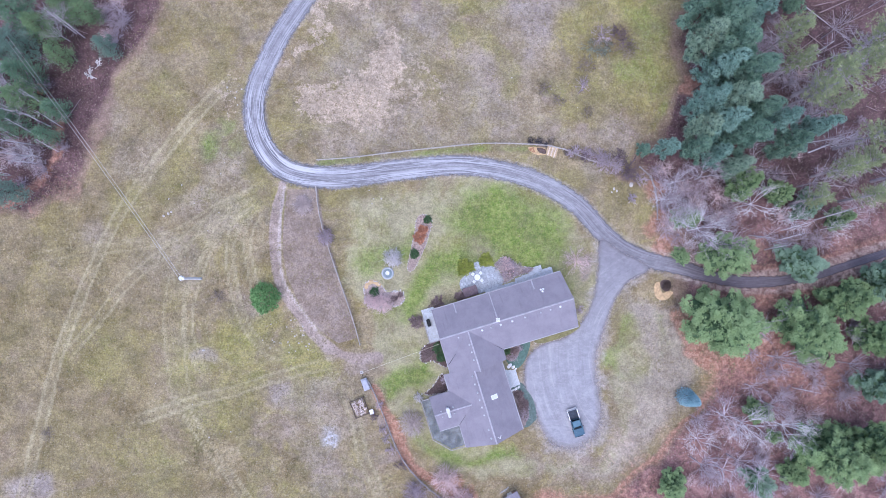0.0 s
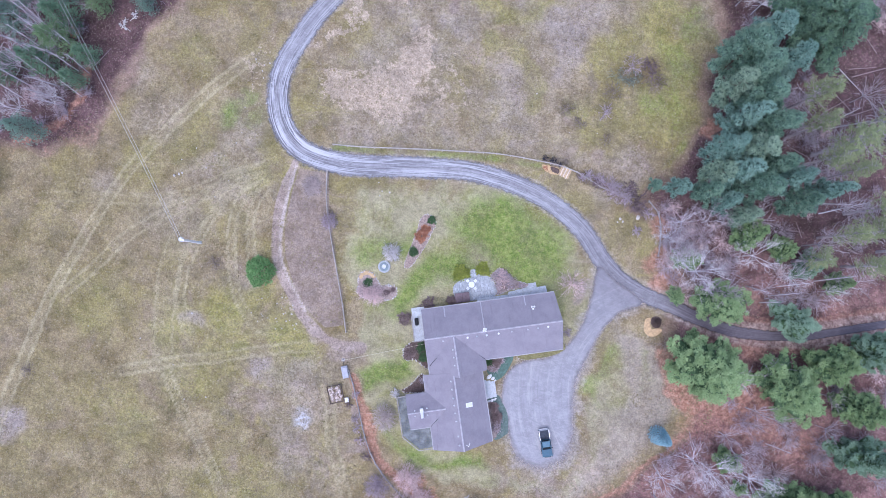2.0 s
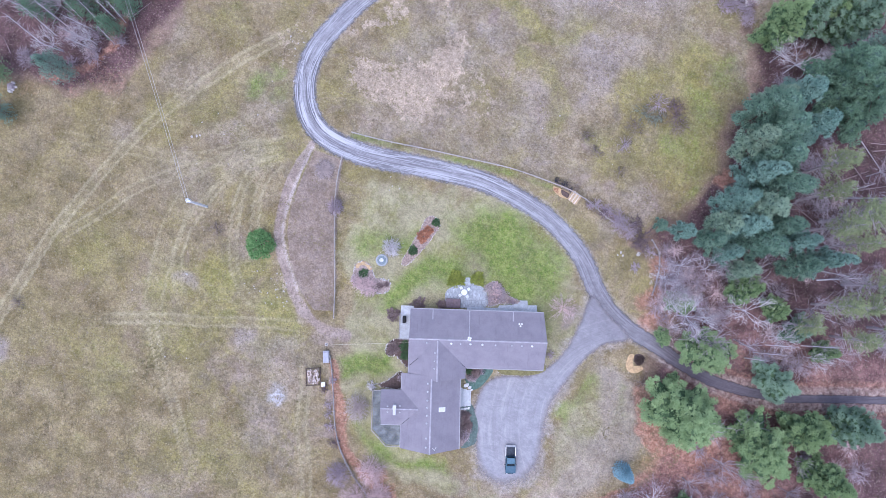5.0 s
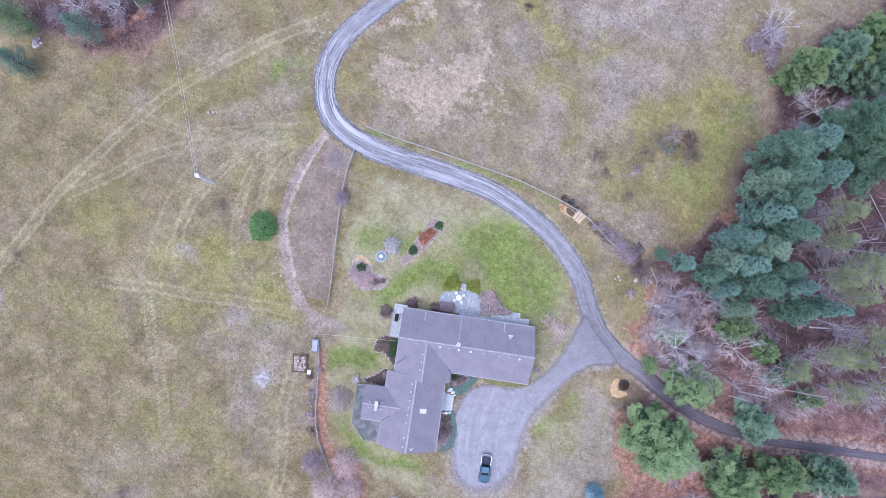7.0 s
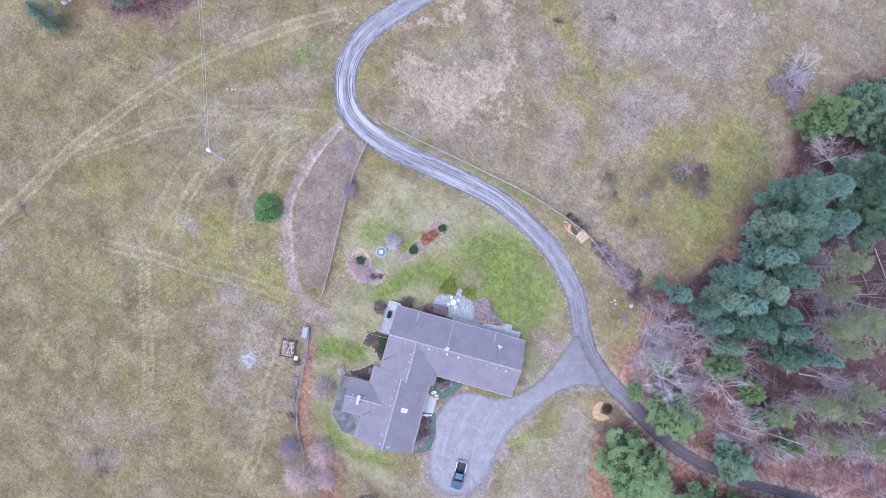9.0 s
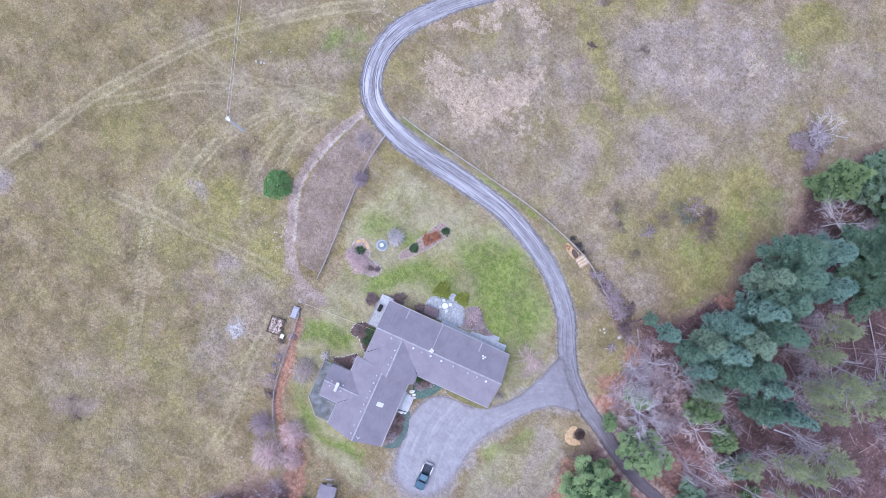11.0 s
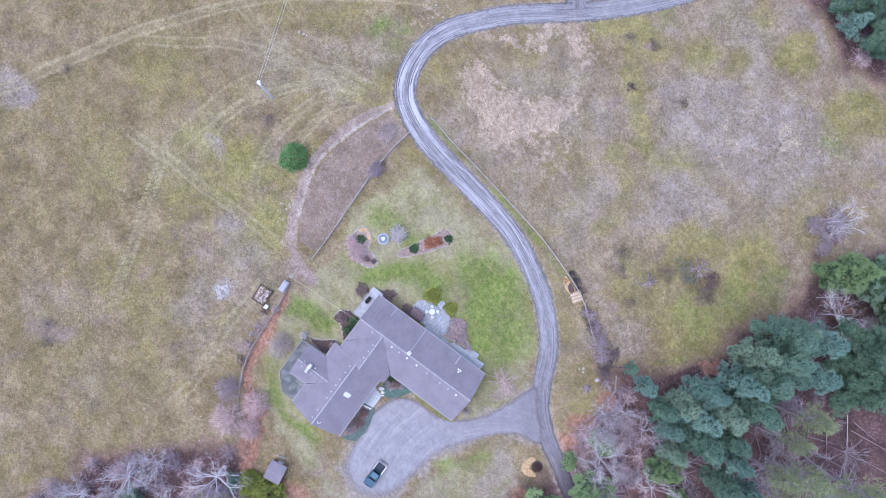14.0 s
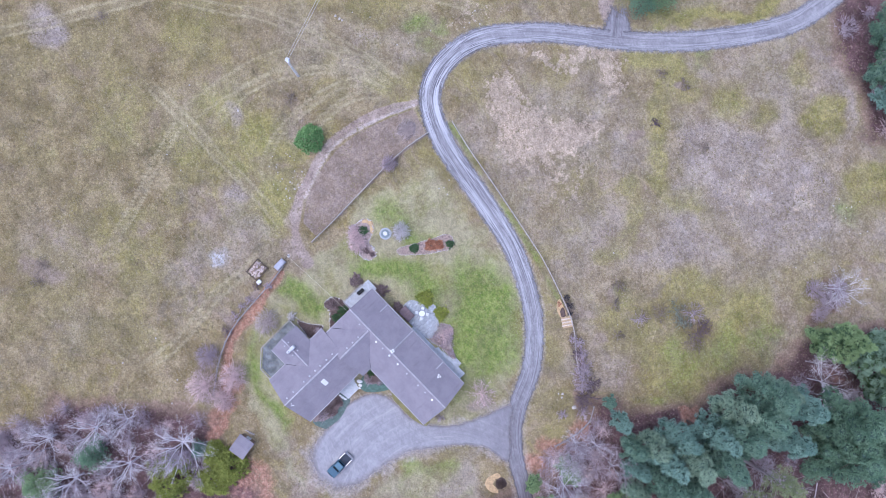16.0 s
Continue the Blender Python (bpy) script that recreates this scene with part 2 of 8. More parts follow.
    # dry pale grass in ragged mats
    dry = m.math("ADD", m.attr("straw"), m.math("MULTIPLY", m.math("SUBTRACT", m.noise(0.6, 8, 0.78), 0.5), 2.9))
    c = m.mix(m.ramp(dry, 0.5, 0.57, 0, 0.92), c, m.mix(m.ramp(fine, 0.35, 0.65), (0.42, 0.325, 0.225), (0.58, 0.475, 0.365)))
    # worn wheel tracks
    worn = m.math("ADD", m.attr("track"), m.math("MULTIPLY", m.math("SUBTRACT", m.noise(0.12, 5, 0.6), 0.5), 0.25))
    c = m.mix(m.ramp(worn, 0.0, 0.7, 0, 0.68), c, m.mix(m.ramp(fine, 0.35, 0.65), (0.41, 0.352, 0.205), (0.50, 0.435, 0.275)))
    dirt = m.math("ADD", m.attr("dirt"), m.math("MULTIPLY", m.math("SUBTRACT", small, 0.5), 0.35))
    c = m.mix(m.ramp(dirt, 0.3, 0.75, 0, 0.9), c, m.mix(m.ramp(mid, 0.35, 0.65), (0.335, 0.26, 0.22), (0.445, 0.357, 0.31)))
    c = m.mix(m.ramp(m.math("ADD", m.attr("pale"), m.math("MULTIPLY", m.math("SUBTRACT", small, 0.5), 0.3)), 0.2, 0.8, 0, 0.85), c, (0.54, 0.46, 0.415))
    # leaf and needle litter under the trees
    fall = m.math("ADD", m.attr("litter"), m.math("MULTIPLY", m.math("SUBTRACT", mid, 0.5), 0.8))
    leaf = m.mix(m.ramp(m.noise(0.3, 6, 0.7), 0.35, 0.65), (0.07, 0.039, 0.046), (0.165, 0.095, 0.10))
    leaf = m.mix(m.attr("rust"), leaf, m.mix(m.ramp(m.noise(0.4, 6, 0.75), 0.35, 0.65), (0.17, 0.088, 0.087), (0.365, 0.205, 0.19)))
    leaf = m.mix(m.ramp(fleck, 0.5, 0.7, 0, 0.35), leaf, (0.26, 0.175, 0.17))
    leaf = m.mix(m.ramp(clump, 0.52, 0.66, 0, 0.5), leaf, (0.045, 0.026, 0.028))
    c = m.mix(m.ramp(fall, 0.15, 0.5, 0, 0.75), c, m.mix(m.ramp(mid, 0.35, 0.65), (0.21, 0.14, 0.11), (0.33, 0.225, 0.18)))
    c = m.mix(m.ramp(fall, 0.5, 0.95, 0, 0.94), c, leaf)
    c = m.mix(m.ramp(m.math("ADD", m.attr("needles"), m.math("MULTIPLY", m.math("SUBTRACT", small, 0.5), 0.8)), 0.3, 0.9, 0, 0.85), c, m.mix(m.ramp(small, 0.35, 0.65), (0.36, 0.17, 0.115), (0.50, 0.28, 0.20)))
    # gravel thrown to the verge
    stone = m.math("ADD", m.attr("gravel"), m.math("MULTIPLY", m.math("SUBTRACT", small, 0.5), 1.0))
    c = m.mix(m.ramp(stone, 0.3, 0.95, 0, 0.8), c, m.mix(m.ramp(fine, 0.35, 0.65), (0.37, 0.33, 0.30), (0.49, 0.44, 0.405)))
    c = m.mix(m.math("MULTIPLY", m.attr("ash"), m.ramp(small, 0.3, 0.6, 0.3, 1.0)), c, (0.56, 0.57, 0.62))
    # dark seed heads, bare spots and pale dead blades, thinner on the lawn
    wild = m.math("MULTIPLY", m.math("SUBTRACT", 1.0, m.math("MULTIPLY", m.ramp(edge, 0.3, 0.75), 0.55)), m.ramp(m.math("MAXIMUM", m.attr("track"), m.attr("sedge")), 0.2, 0.8, 1.0, 0.3))
    c = m.mix(m.math("MULTIPLY", wild, m.ramp(clump, 0.53, 0.66, 0, 0.5)), c, (0.125, 0.105, 0.06))
    c = m.mix(m.math("MULTIPLY", wild, m.ramp(fleck, 0.54, 0.68, 0, 0.4)), c, (0.49, 0.43, 0.33))
    c = m.mix(m.ramp(m.noise(11, 2, 0.7), 0.55, 0.8, 0, 0.3), c, (0.46, 0.41, 0.31))
    c = m.mix(0.6, c, m.ramp(m.noise(0.2, 9, 0.78), 0.33, 0.67, 0.62, 1.3), "MULTIPLY")
    c = m.mix(0.4, c, m.ramp(m.noise(1.3, 6, 0.75, None, 0.3), 0.34, 0.66, 0.55, 1.32), "MULTIPLY")
    c = m.mix(0.5, c, m.ramp(m.noise(3.9, 4, 0.75), 0.36, 0.64, 0.62, 1.26), "MULTIPLY")
    m.colour(c).bump(m.math("ADD", m.noise(2.5, 6, 0.75), m.math("MULTIPLY", fine, 0.6)), 0.7, 0.2)
    return m.m


def build_ground():
    inner = np.arange(-96, 116.01, 0.43)
    outer = np.array([8, 20, 45, 90, 180, 400, 900, 2200.0])
    axis = np.concatenate([-96 - outer[::-1], inner, 116 + outer])
    gx, gy = np.meshgrid(axis, axis, indexing="ij")
    x, y = gx.ravel(), gy.ravel()
    n = len(axis)
    i = np.arange(n * n).reshape(n, n)
    quads = np.stack([i[:-1, :-1].ravel(), i[1:, :-1].ravel(), i[1:, 1:].ravel(), i[:-1, 1:].ravel()], 1)
    wx = x + 5 * (wave(x, y, 7, 1) - 0.5) + 2 * (wave(x, y, 2.2, 2) - 0.5)
    wy = y + 5 * (wave(x, y, 7, 3) - 0.5) + 2 * (wave(x, y, 2.2, 4) - 0.5)
    road = np.minimum(to_line(x, y, smooth_line(DRIVE, 2)), to_line(x, y, smooth_line(FORK, 2)))
    yard = inside(x, y, smooth_line(YARD, 2, True))
    z = -0.22 * step(np.minimum(road - 3.5, -yard - 1.5), 0, 3) * (0.3 + 0.7 * wave(x, y, 1.4, 5)) * wave(x, y, 6, 6)
    hx, hy = from_house(9, -5)
    z *= step(np.hypot(x - hx, y - hy), 20, 26)
    me = mesh_of("ground", np.stack([x, y, z], 1), quads)

    def layer(name, value):
        me.attributes.new(name, "FLOAT", "POINT").data.foreach_set("value", np.clip(value, 0, 1).astype(np.float32))

    def spots(rows):
        v = np.zeros(x.shape)
        for sx, sy, r, s in rows:
            v = np.maximum(v, s * step(r - np.hypot(wx - sx, wy - sy), 0, r * 0.7))
        return v

    def area(ring, soft=1.5, strength=1.0):
        return strength * step(inside(wx, wy, ring), -soft, soft)

    def band(line, half, strength=1.0, soft=1.3):
        return strength * step(half - to_line(wx, wy, smooth_line(line, 2)), -soft * 0.5, soft)

    def most(*values):
        out = np.zeros(x.shape)
        for v in values:
            out = np.maximum(out, v)
        return out

    layer("gravel", np.maximum(0.6 * step(3.0 - road, 0, 1.2), 0.75 * step(yard + 2.2 * (wave(x, y, 2.5, 51) - 0.5), -3.0, 0.6)))
    lawn_ring = [(-17.5, 16.5), (-8.5, 18.0), (1.4, 19.4), (11.8, 18.4), (21.2, 13.6), (26.3, 7.5), (27.2, -0.4), (23.6, -7.3), (14.1, -12.1), (12, -26), (17, -29.5), (15, -35.0), (9, -37.0), (1, -34.5), (-6.5, -29), (-8.8, -23), (-11.5, -16.5), (-13.5, -11), (-15.5, -5), (-18, 4)]
    island = [(31.5, -1.5), (40.0, -5.5), (42.5, -12.0), (39.0, -20.5), (32.0, -29.0), (24.0, -33.5), (16.5, -34.0), (17.5, -31.0), (24.5, -30.5), (29.0, -26.5), (28.5, -15.0), (30.0, -6.0)]
    layer("lawn", most(0.15 + 0.55 * step(inside(wx, wy, lawn_ring), -1, 3), area(island, 1.5, 0.6)))
    verge = to_line(x, y, smooth_line([(-21.9, 20.3), (-9.2, 21.5), (-1.8, 22.2), (6.7, 23.0), (14.0, 22.9)], 2))
    layer("green", most(
        0.75 * step(1.0 - verge, 0, 0.7) * (0.4 + 0.6 * wave(x, y, 3, 71)),
        area([(0.3, 11.9), (8.0, 16.2), (14.1, 17.0), (20.2, 12.8), (21.8, 6.7), (15.4, 1.6), (4.9, 5.4)], 4.5, 0.9),
        area([(-12.6, 8.1), (-6.7, 9.8), (-5.4, 4.8), (-12.2, 2.7), (-14.9, 3.6)], 3.0, 0.75),
        area([(-11.0, -17.0), (-9.0, -13.4), (-2.6, -10.8), (-1.0, -14.8), (-5.0, -18.5), (-8.6, -22.0)], 2.5, 0.95),
        area([(-6.0, -25.8), (1.0, -29.2), (7.0, -29.5), (12.8, -26.0), (13.4, -28.2), (7.0, -31.8), (0.5, -31.4)], 2.0, 0.95),
        area([(-11.0, -6.5), (-6.0, 0.5), (-2.0, 4.0), (6.0, 6.0), (9.0, 3.0), (3.6, -1.6), (-4.0, -5.6)], 3.0, 0.9),
        area([(29.6, -6.2), (31.4, -7.4), (31.2, -12.5), (31.2, -17.6), (29.0, -17.2), (28.8, -11.0)], 1.6, 0.6),
        area([(35.6, -7.2), (38.0, -6.8), (38.6, -10.6), (36.6, -11.4)], 1.6, 0.45),
        spots([(-40.2, 24.6, 3.2, 0.7), (-38.6, 28, 2.6, 0.5), (-36, 25, 2.5, 0.4), (-34, 31, 3, 0.5), (20, 3, 4, 0.35), (17.5, -7.4, 2.5, 0.5), (-27.5, 62, 4, 0.6), (-12.5, 66, 3, 0.5), (17, 36, 4, 0.4), (30, 38, 4, 0.45), (24, 76, 5, 0.4), (36, 45, 7, 0.5), (38, 53, 5, 0.5), (33, 40, 5, 0.42), (36, 36, 5, 0.4), (38.5, 31, 4, 0.4)])))
    moss_north = most(
        band([(-18.7, 53.3), (-13.8, 60.0), (-7.8, 57.5), (-3.9, 54.7), (1.2, 49.6), (6.4, 49.3), (12.2, 53.3)], 2.6, 0.68),
        band([(3.4, 45.0), (8.7, 39.9), (9.9, 33.5)], 2.2, 0.6), band([(-21.5, 60), (-18.5, 67.5), (-15.5, 76.5), (-14.5, 84)], 1.9, 0.95),
        spots([(36, 38, 9, 0.7), (31, 35, 8, 0.6), (39, 29, 7, 0.65), (33, 50, 8, 0.8), (22, 33, 7, 0.55), (26, 45, 6, 0.6), (7, 80.4, 5, 0.9), (20.4, 81, 6, 0.8), (24, 84, 6, 0.8), (-2, 67.3, 5, 0.75), (2.4, 71.7, 4, 0.7), (-8, 62, 5, 0.6), (-3, 80, 4, 0.6), (33, 62, 7, 0.5)]))
    moss_west = spots([(-25, -17, 10, 0.55), (-40, -20, 12, 0.5), (-46, 20, 10, 0.5), (-55, 12, 9, 0.5), (-60, -12, 11, 0.5), (-52, -30, 11, 0.45), (-30, -40, 11, 0.4), (-27, -14.5, 6, 0.95), (-22.5, -14.2, 5, 0.95), (-34, -16.5, 5, 0.8), (-38, -10, 7, 0.75), (-31, -8, 5, 0.7), (-24, -10, 4, 0.6), (-36, 14, 5, 0.75), (-33, 20, 4, 0.45), (-45, -16, 8, 0.7), (-27, 14, 4, 0.55), (-48, 32, 7, 0.5), (20, 10, 5, 0.4), (34, 12, 3, 0.4)])
    layer("moss", most(moss_north, moss_west))
    north_east = step(wx, -26, -18) * step(wy, 20, 26)
    layer("heath", most(
        area([(-0.5, 55.2), (-2.8, 62.6), (1.4, 66.5), (7.0, 71.0), (15.0, 77.0), (19.7, 78.5), (27.5, 76.2), (30.1, 70.3), (27.0, 61.0), (21.5, 55.5), (13.4, 54.6), (8.5, 51.9)], 3.5, 0.85),
        area([(11.4, 44.2), (10.2, 49.3), (14.2, 52.2), (21.4, 53.5), (23.5, 47.6), (17.6, 40.9), (13.1, 38.8)], 3.0, 0.85),
        area([(-2.4, 84.6), (-0.1, 86.8), (7.1, 85.6), (12.5, 84.9), (12.5, 82.4), (5.7, 82.9)], 0.8, 0.8),
        north_east * (0.18 + 0.42 * wave(x, y, 8, 62)) * (1 - np.clip(moss_north, 0, 1)) * step(np.hypot(wx - 36, wy - 36), 9, 20),
        area([(30.5, -1.0), (41.0, -5.0), (44.0, -12.0), (40.0, -21.0), (33.0, -30.0), (22.0, -35.0), (16.0, -31.5), (24.5, -31.0), (29.5, -26.5), (29.5, -18.0), (32.5, -12.0), (30.0, -6.0)], 2.5, 0.7),
        spots([(-20, 22.5, 7, 0.5), (-12, 25, 7, 0.55), (5, 33, 8, 0.45), (-2, 46, 5, 0.6), (-6, 45, 2.2, 0.7), (23.5, 3.0, 3.5, 0.8), (25, 22, 5, 0.5), (30, 25, 5, 0.55)]),
        spots([(-42.6, -14.1, 2.6, 0.85), (-25, -25, 3.5, 0.3), (-29.6, -20.9, 3.4, 0.8), (-70.5, -36, 4.6, 0.95), (-60, 30, 8, 0.45), (-40, 12, 9, 0.45), (-38, 22, 8, 0.45), (-48, 3, 7, 0.4), (-33, -4, 5, 0.45), (-55, 22, 8, 0.4), (-31, 34, 3.5, 0.55), (-62, 8, 7, 0.4), (-20, -55, 9, 0.3), (-35, -52, 9, 0.3), (14, -32.5, 5, 0.4), (-20, -20, 6, 0.5), (-17, -26, 5, 0.45), (-25, -22, 6, 0.4), (-21, -32, 6, 0.4)])))
    layer("straw", most(
        area([(-24.9, 27.5), (-23.5, 34.7), (-18.6, 36.0), (-14.5, 40.6), (-9.2, 44.5), (-6.2, 41.3), (-5.4, 35.5), (-8.2, 30.0), (-11.5, 26.0), (-15.4, 26.2), (-19.5, 27.0)], 3.2, 0.95),
        area([(-9.2, 44.5), (-2.0, 40.0), (0.5, 32.0), (-6.0, 26.0), (-12.0, 25.0)], 2.5, 0.45),
        area([(-26.6, 38.4), (-23.7, 44.9), (-18.6, 52.4), (-13.2, 52.7), (-15.0, 48.5), (-19.6, 45.4), (-23.1, 39.1)], 1.0, 0.62),
        area([(-40.9, 29.4), (-38.7, 35.2), (-35.4, 38.6), (-35.5, 33.4), (-37.5, 29.2)], 1.0, 0.4),
        spots([(14, 62, 8, 0.36), (22, 70, 7, 0.36), (1, 56, 4, 0.4), (30, -27, 4, 0.35), (29, -22, 3, 0.3), (-24, -9, 4, 0.4), (27, -29.5, 2.5, 0.4)])))
    track = np.zeros(x.shape)
    far_tracks = [
        ([(-35.5, 37), (-45.2, 27.3), (-52.9, 17.3), (-58.6, 7.4), (-63.3, -3.4), (-67.0, -14.1), (-70.2, -28), (-73.5, -42), (-80, -60)], 0.85, 0.45, 0.8),
        ([(-75.2, 2.5), (-67.4, 4.4), (-57.6, 5.4), (-47.8, 7.4), (-36.1, 14.3), (-28.2, 16.4)], 0.8, 0.45, 0.55),
        ([(-66.8, -15.5), (-60.3, -7.0), (-54.1, 0.1), (-44.4, 7.6), (-36.3, 13.6), (-29.1, 17.0)], 0.8, 0.45, 0.6),
        ([(-57.0, -25.3), (-44.5, -21.5), (-32.7, -18), (-22.0, -14.9), (-16.2, -13.8)], 0.8, 0.45, 0.9),
    ]
    meadow_tracks = [
        ([(-29.0, 16.7), (-38.5, 11.5), (-45.3, 1.5), (-46.9, -4.5), (-46.5, -13.0), (-44.9, -21.5), (-42.5, -26)], 1.6, 0.5, 0.65),
        ([(-46.2, -15.0), (-44.8, -21.7), (-40.1, -29.1), (-34.4, -37.3), (-29, -45.5)], 0.75, 0.32, 0.9),
        ([(-29.2, 15.6), (-35.7, 10.3), (-37.2, 5.6), (-36.7, -0.5), (-34.5, -7.6), (-30.5, -12.5), (-24, -14.5)], 0.7, 0.35, 0.95),
    ]
    lane_tracks = [
        ([(-29.6, 16.1), (-32.5, 11.5), (-34.3, 6.7), (-33.4, 1.3), (-32.2, -3.9), (-29.0, -9.0)], 0.65, 0.35, 0.95),
        ([(-29.6, 15.9), (-39.3, 8.5), (-44.1, -3.7), (-43.4, -12.9), (-38, -20)], 0.7, 0.35, 0.75),
        ([(-29.5, 13.5), (-31.5, 10), (-32.0, 5), (-31.0, 0)], 0.5, 0.3, 0.6),
        ([(-15.2, -15), (-17.1, -18.2), (-15, -25), (-13.8, -30.6), (-9.5, -40.4), (-8.2, -53.0)], 0.8, 0.45, 0.85),
    ]
    faint_tracks = [
        ([(-20.4, -52.9), (-12.8, -50.0), (-5.0, -45.4), (0, -43)], 0.7, 0.4, 0.5),
        ([(-33, 16.6), (-40, 15.8), (-48, 13), (-56, 12), (-66, 14)], 0.8, 0.45, 0.4),
        ([(-18, -14), (-25, -12.5), (-34, -13.5), (-44, -12), (-54, -8)], 0.8, 0.4, 0.4),
        ([(-24, -16), (-30, -24), (-40, -30), (-52, -34), (-66, -36)], 0.8, 0.4, 0.35),
        ([(-28.5, 24), (-31, 34), (-33, 42), (-42, 52)], 0.8, 0.45, 0.3),
        ([(-13.5, -13.5), (-9, -12.2), (-4, -11)], 0.7, 0.6, 0.6),
    ]
    for line, gap, wide, strength in far_tracks + meadow_tracks + lane_tracks + faint_tracks:
        d = to_line(wx * 0.1 + x * 0.9, wy * 0.1 + y * 0.9, smooth_line(line, 2))
        fade = step(np.hypot(x - line[0][0], y - line[0][1]), 0.5, 8) * step(np.hypot(x - line[-1][0], y - line[-1][1]), 0.5, 8)
        track = np.maximum(track, fade * strength * (0.65 + 0.4 * wave(x, y, 9, 32)) * (0.8 + 0.4 * wave(x, y, 3.5, 31)) * np.maximum(step(wide * 1.1 - np.abs(d - gap), 0, wide), 0.42 * step(gap + wide * 1.5 - d, 0, 1.6)))
    layer("track", track)
    lane = smooth_line([(-28.2, 16.6), (-29.2, 11.6), (-29.6, 5.4), (-28.9, 0.2), (-27.0, -3.4), (-25.0, -6.3), (-22.5, -9.4), (-19.0, -12.2), (-15.4, -13.6), (-11.5, -13.4)], 1)
    d = to_line(x, y, lane)
    edge_line = to_line(x, y, smooth_line([(-27.9, 16.2), (-28.5, 11.4), (-28.7, 5.4), (-28.1, 0.3), (-26.3, -3.0), (-24.4, -5.6), (-22.2, -8.6)], 1))
    dirt_spots = spots([(-16, -14.2, 4.0, 0.55), (-19.5, -12.0, 3.0, 0.5), (-12, -13.4, 3, 0.4), (30, -26.5, 5, 0.5), (28.5, -19, 3, 0.45), (24, -31, 4, 0.5), (41, -16, 4, 0.3)])
    dirt = most((0.7 + 0.3 * wave(x, y, 3.2, 41)) * step(1.35 - np.abs(d + 0.7 * (wave(x, y, 2.6, 42) - 0.5)), 0, 0.9), dirt_spots, 0.6 * step(1.2 - to_line(wx, wy, [(-13.0, -15), (-13.5, -24), (-11.5, -34)]), 0, 1.0) * wave(x, y, 4, 44))
    dirt = np.maximum(dirt, 0.75 * step(2.6 - to_line(wx, wy, [(-22.2, 53), (-25, 54.6), (-28, 57.5)]), 0, 1.6))
    layer("dirt", dirt)
    layer("pale", 0.85 * step(0.42 - edge_line, -0.15, 0.3) * (0.7 + 0.3 * wave(x, y, 5, 45)))
    layer("olive", step(-wx, 26, 58) * (0.5 + 0.5 * wave(x, y, 14, 61)) + 0.5 * step(-wy, 35, 55))
    ash = most(*(k * step(r * (0.8 + 0.4 * wave(x, y, 0.9, 46)) - np.hypot(x - ax, y - ay), 0, r * 0.8) for ax, ay, r, k in ((-19.5, -27.3, 2.4, 0.85), (-20.0, -25.6, 1.2, 0.3), (-24.6, 13.2, 2.2, 0.35))))
    layer("ash", ash)
    layer("sedge", most(0.9 * step(inside(x, y, [(-27.6, 16.0), (-21.9, 16.0), (-20.9, 10.4), (-19.8, 6.4), (-18.0, 0.1), (-16.0, -6.3), (-14.8, -10.2), (-18.4, -11.2), (-22.0, -8.6), (-25.2, -4.5), (-27.5, 0.3), (-28.4, 5.4), (-28.2, 11.4)]), -0.2, 0.7),
                        0.75 * step(0.55 - to_line(x, y, [(-22.3, 16.0), (-21.7, 11.4), (-20.2, 6.0), (-18.0, -0.4), (-15.8, -6.7), (-14.5, -11.1)]), -0.1, 0.4) * (0.3 + 0.7 * wave(x, y, 1.5, 47)),
                        spots([(-66, 24, 6, 0.4), (-33, -56, 5, 0.5), (31, 41.6, 3.0, 0.3), (-9, 60.7, 1.6, 0.7), (-5.1, 48.2, 2.4, 0.6), (-10, -26, 1.8, 0.6), (-8.2, -30, 2, 0.6), (36, 52, 3, 0.4), (17, 33, 2.5, 0.5), (24, 27, 3, 0.5)])))
    wood = np.full(x.shape, -1e9)
    for ring in WOODS.values():
        wood = np.maximum(wood, inside(wx, wy, ring))
    layer("litter", most(0.95 * step(wood, -3, 3), 0.9 * step(9 - road, 0, 4) * step(wx, 38, 44), band([(23.0, 22.0), (28.0, 20.6), (31.5, 19.2), (34.5, 17.2)], 0.9, 0.6), spots([(35.2, 64.6, 3.4, 0.9), (37.5, 61.5, 3.0, 0.7)])))
    needles = 0.95 * step(1.1 - to_line(wx * 0.4 + x * 0.6, wy * 0.4 + y * 0.6, smooth_line([(-12.0, -19), (-9.7, -23), (-7.5, -28), (-5.3, -32), (-1.4, -35), (3, -36.5), (6.4, -39.4), (7.6, -42)], 2)), -0.8, 0.8)
    needles = np.maximum(needles, 0.75 * step(1.6 - to_line(wx, wy, [(42.5, -3), (45.5, -9), (49, -14.5), (46, -19.5), (42.2, -24), (38.5, -29), (31.5, -33.5), (24, -37), (15, -38)]), -0.5, 1.5))
    needles = np.maximum(needles, 0.6 * step(4.5 - road, 0, 2) * step(wx, 40, 46))
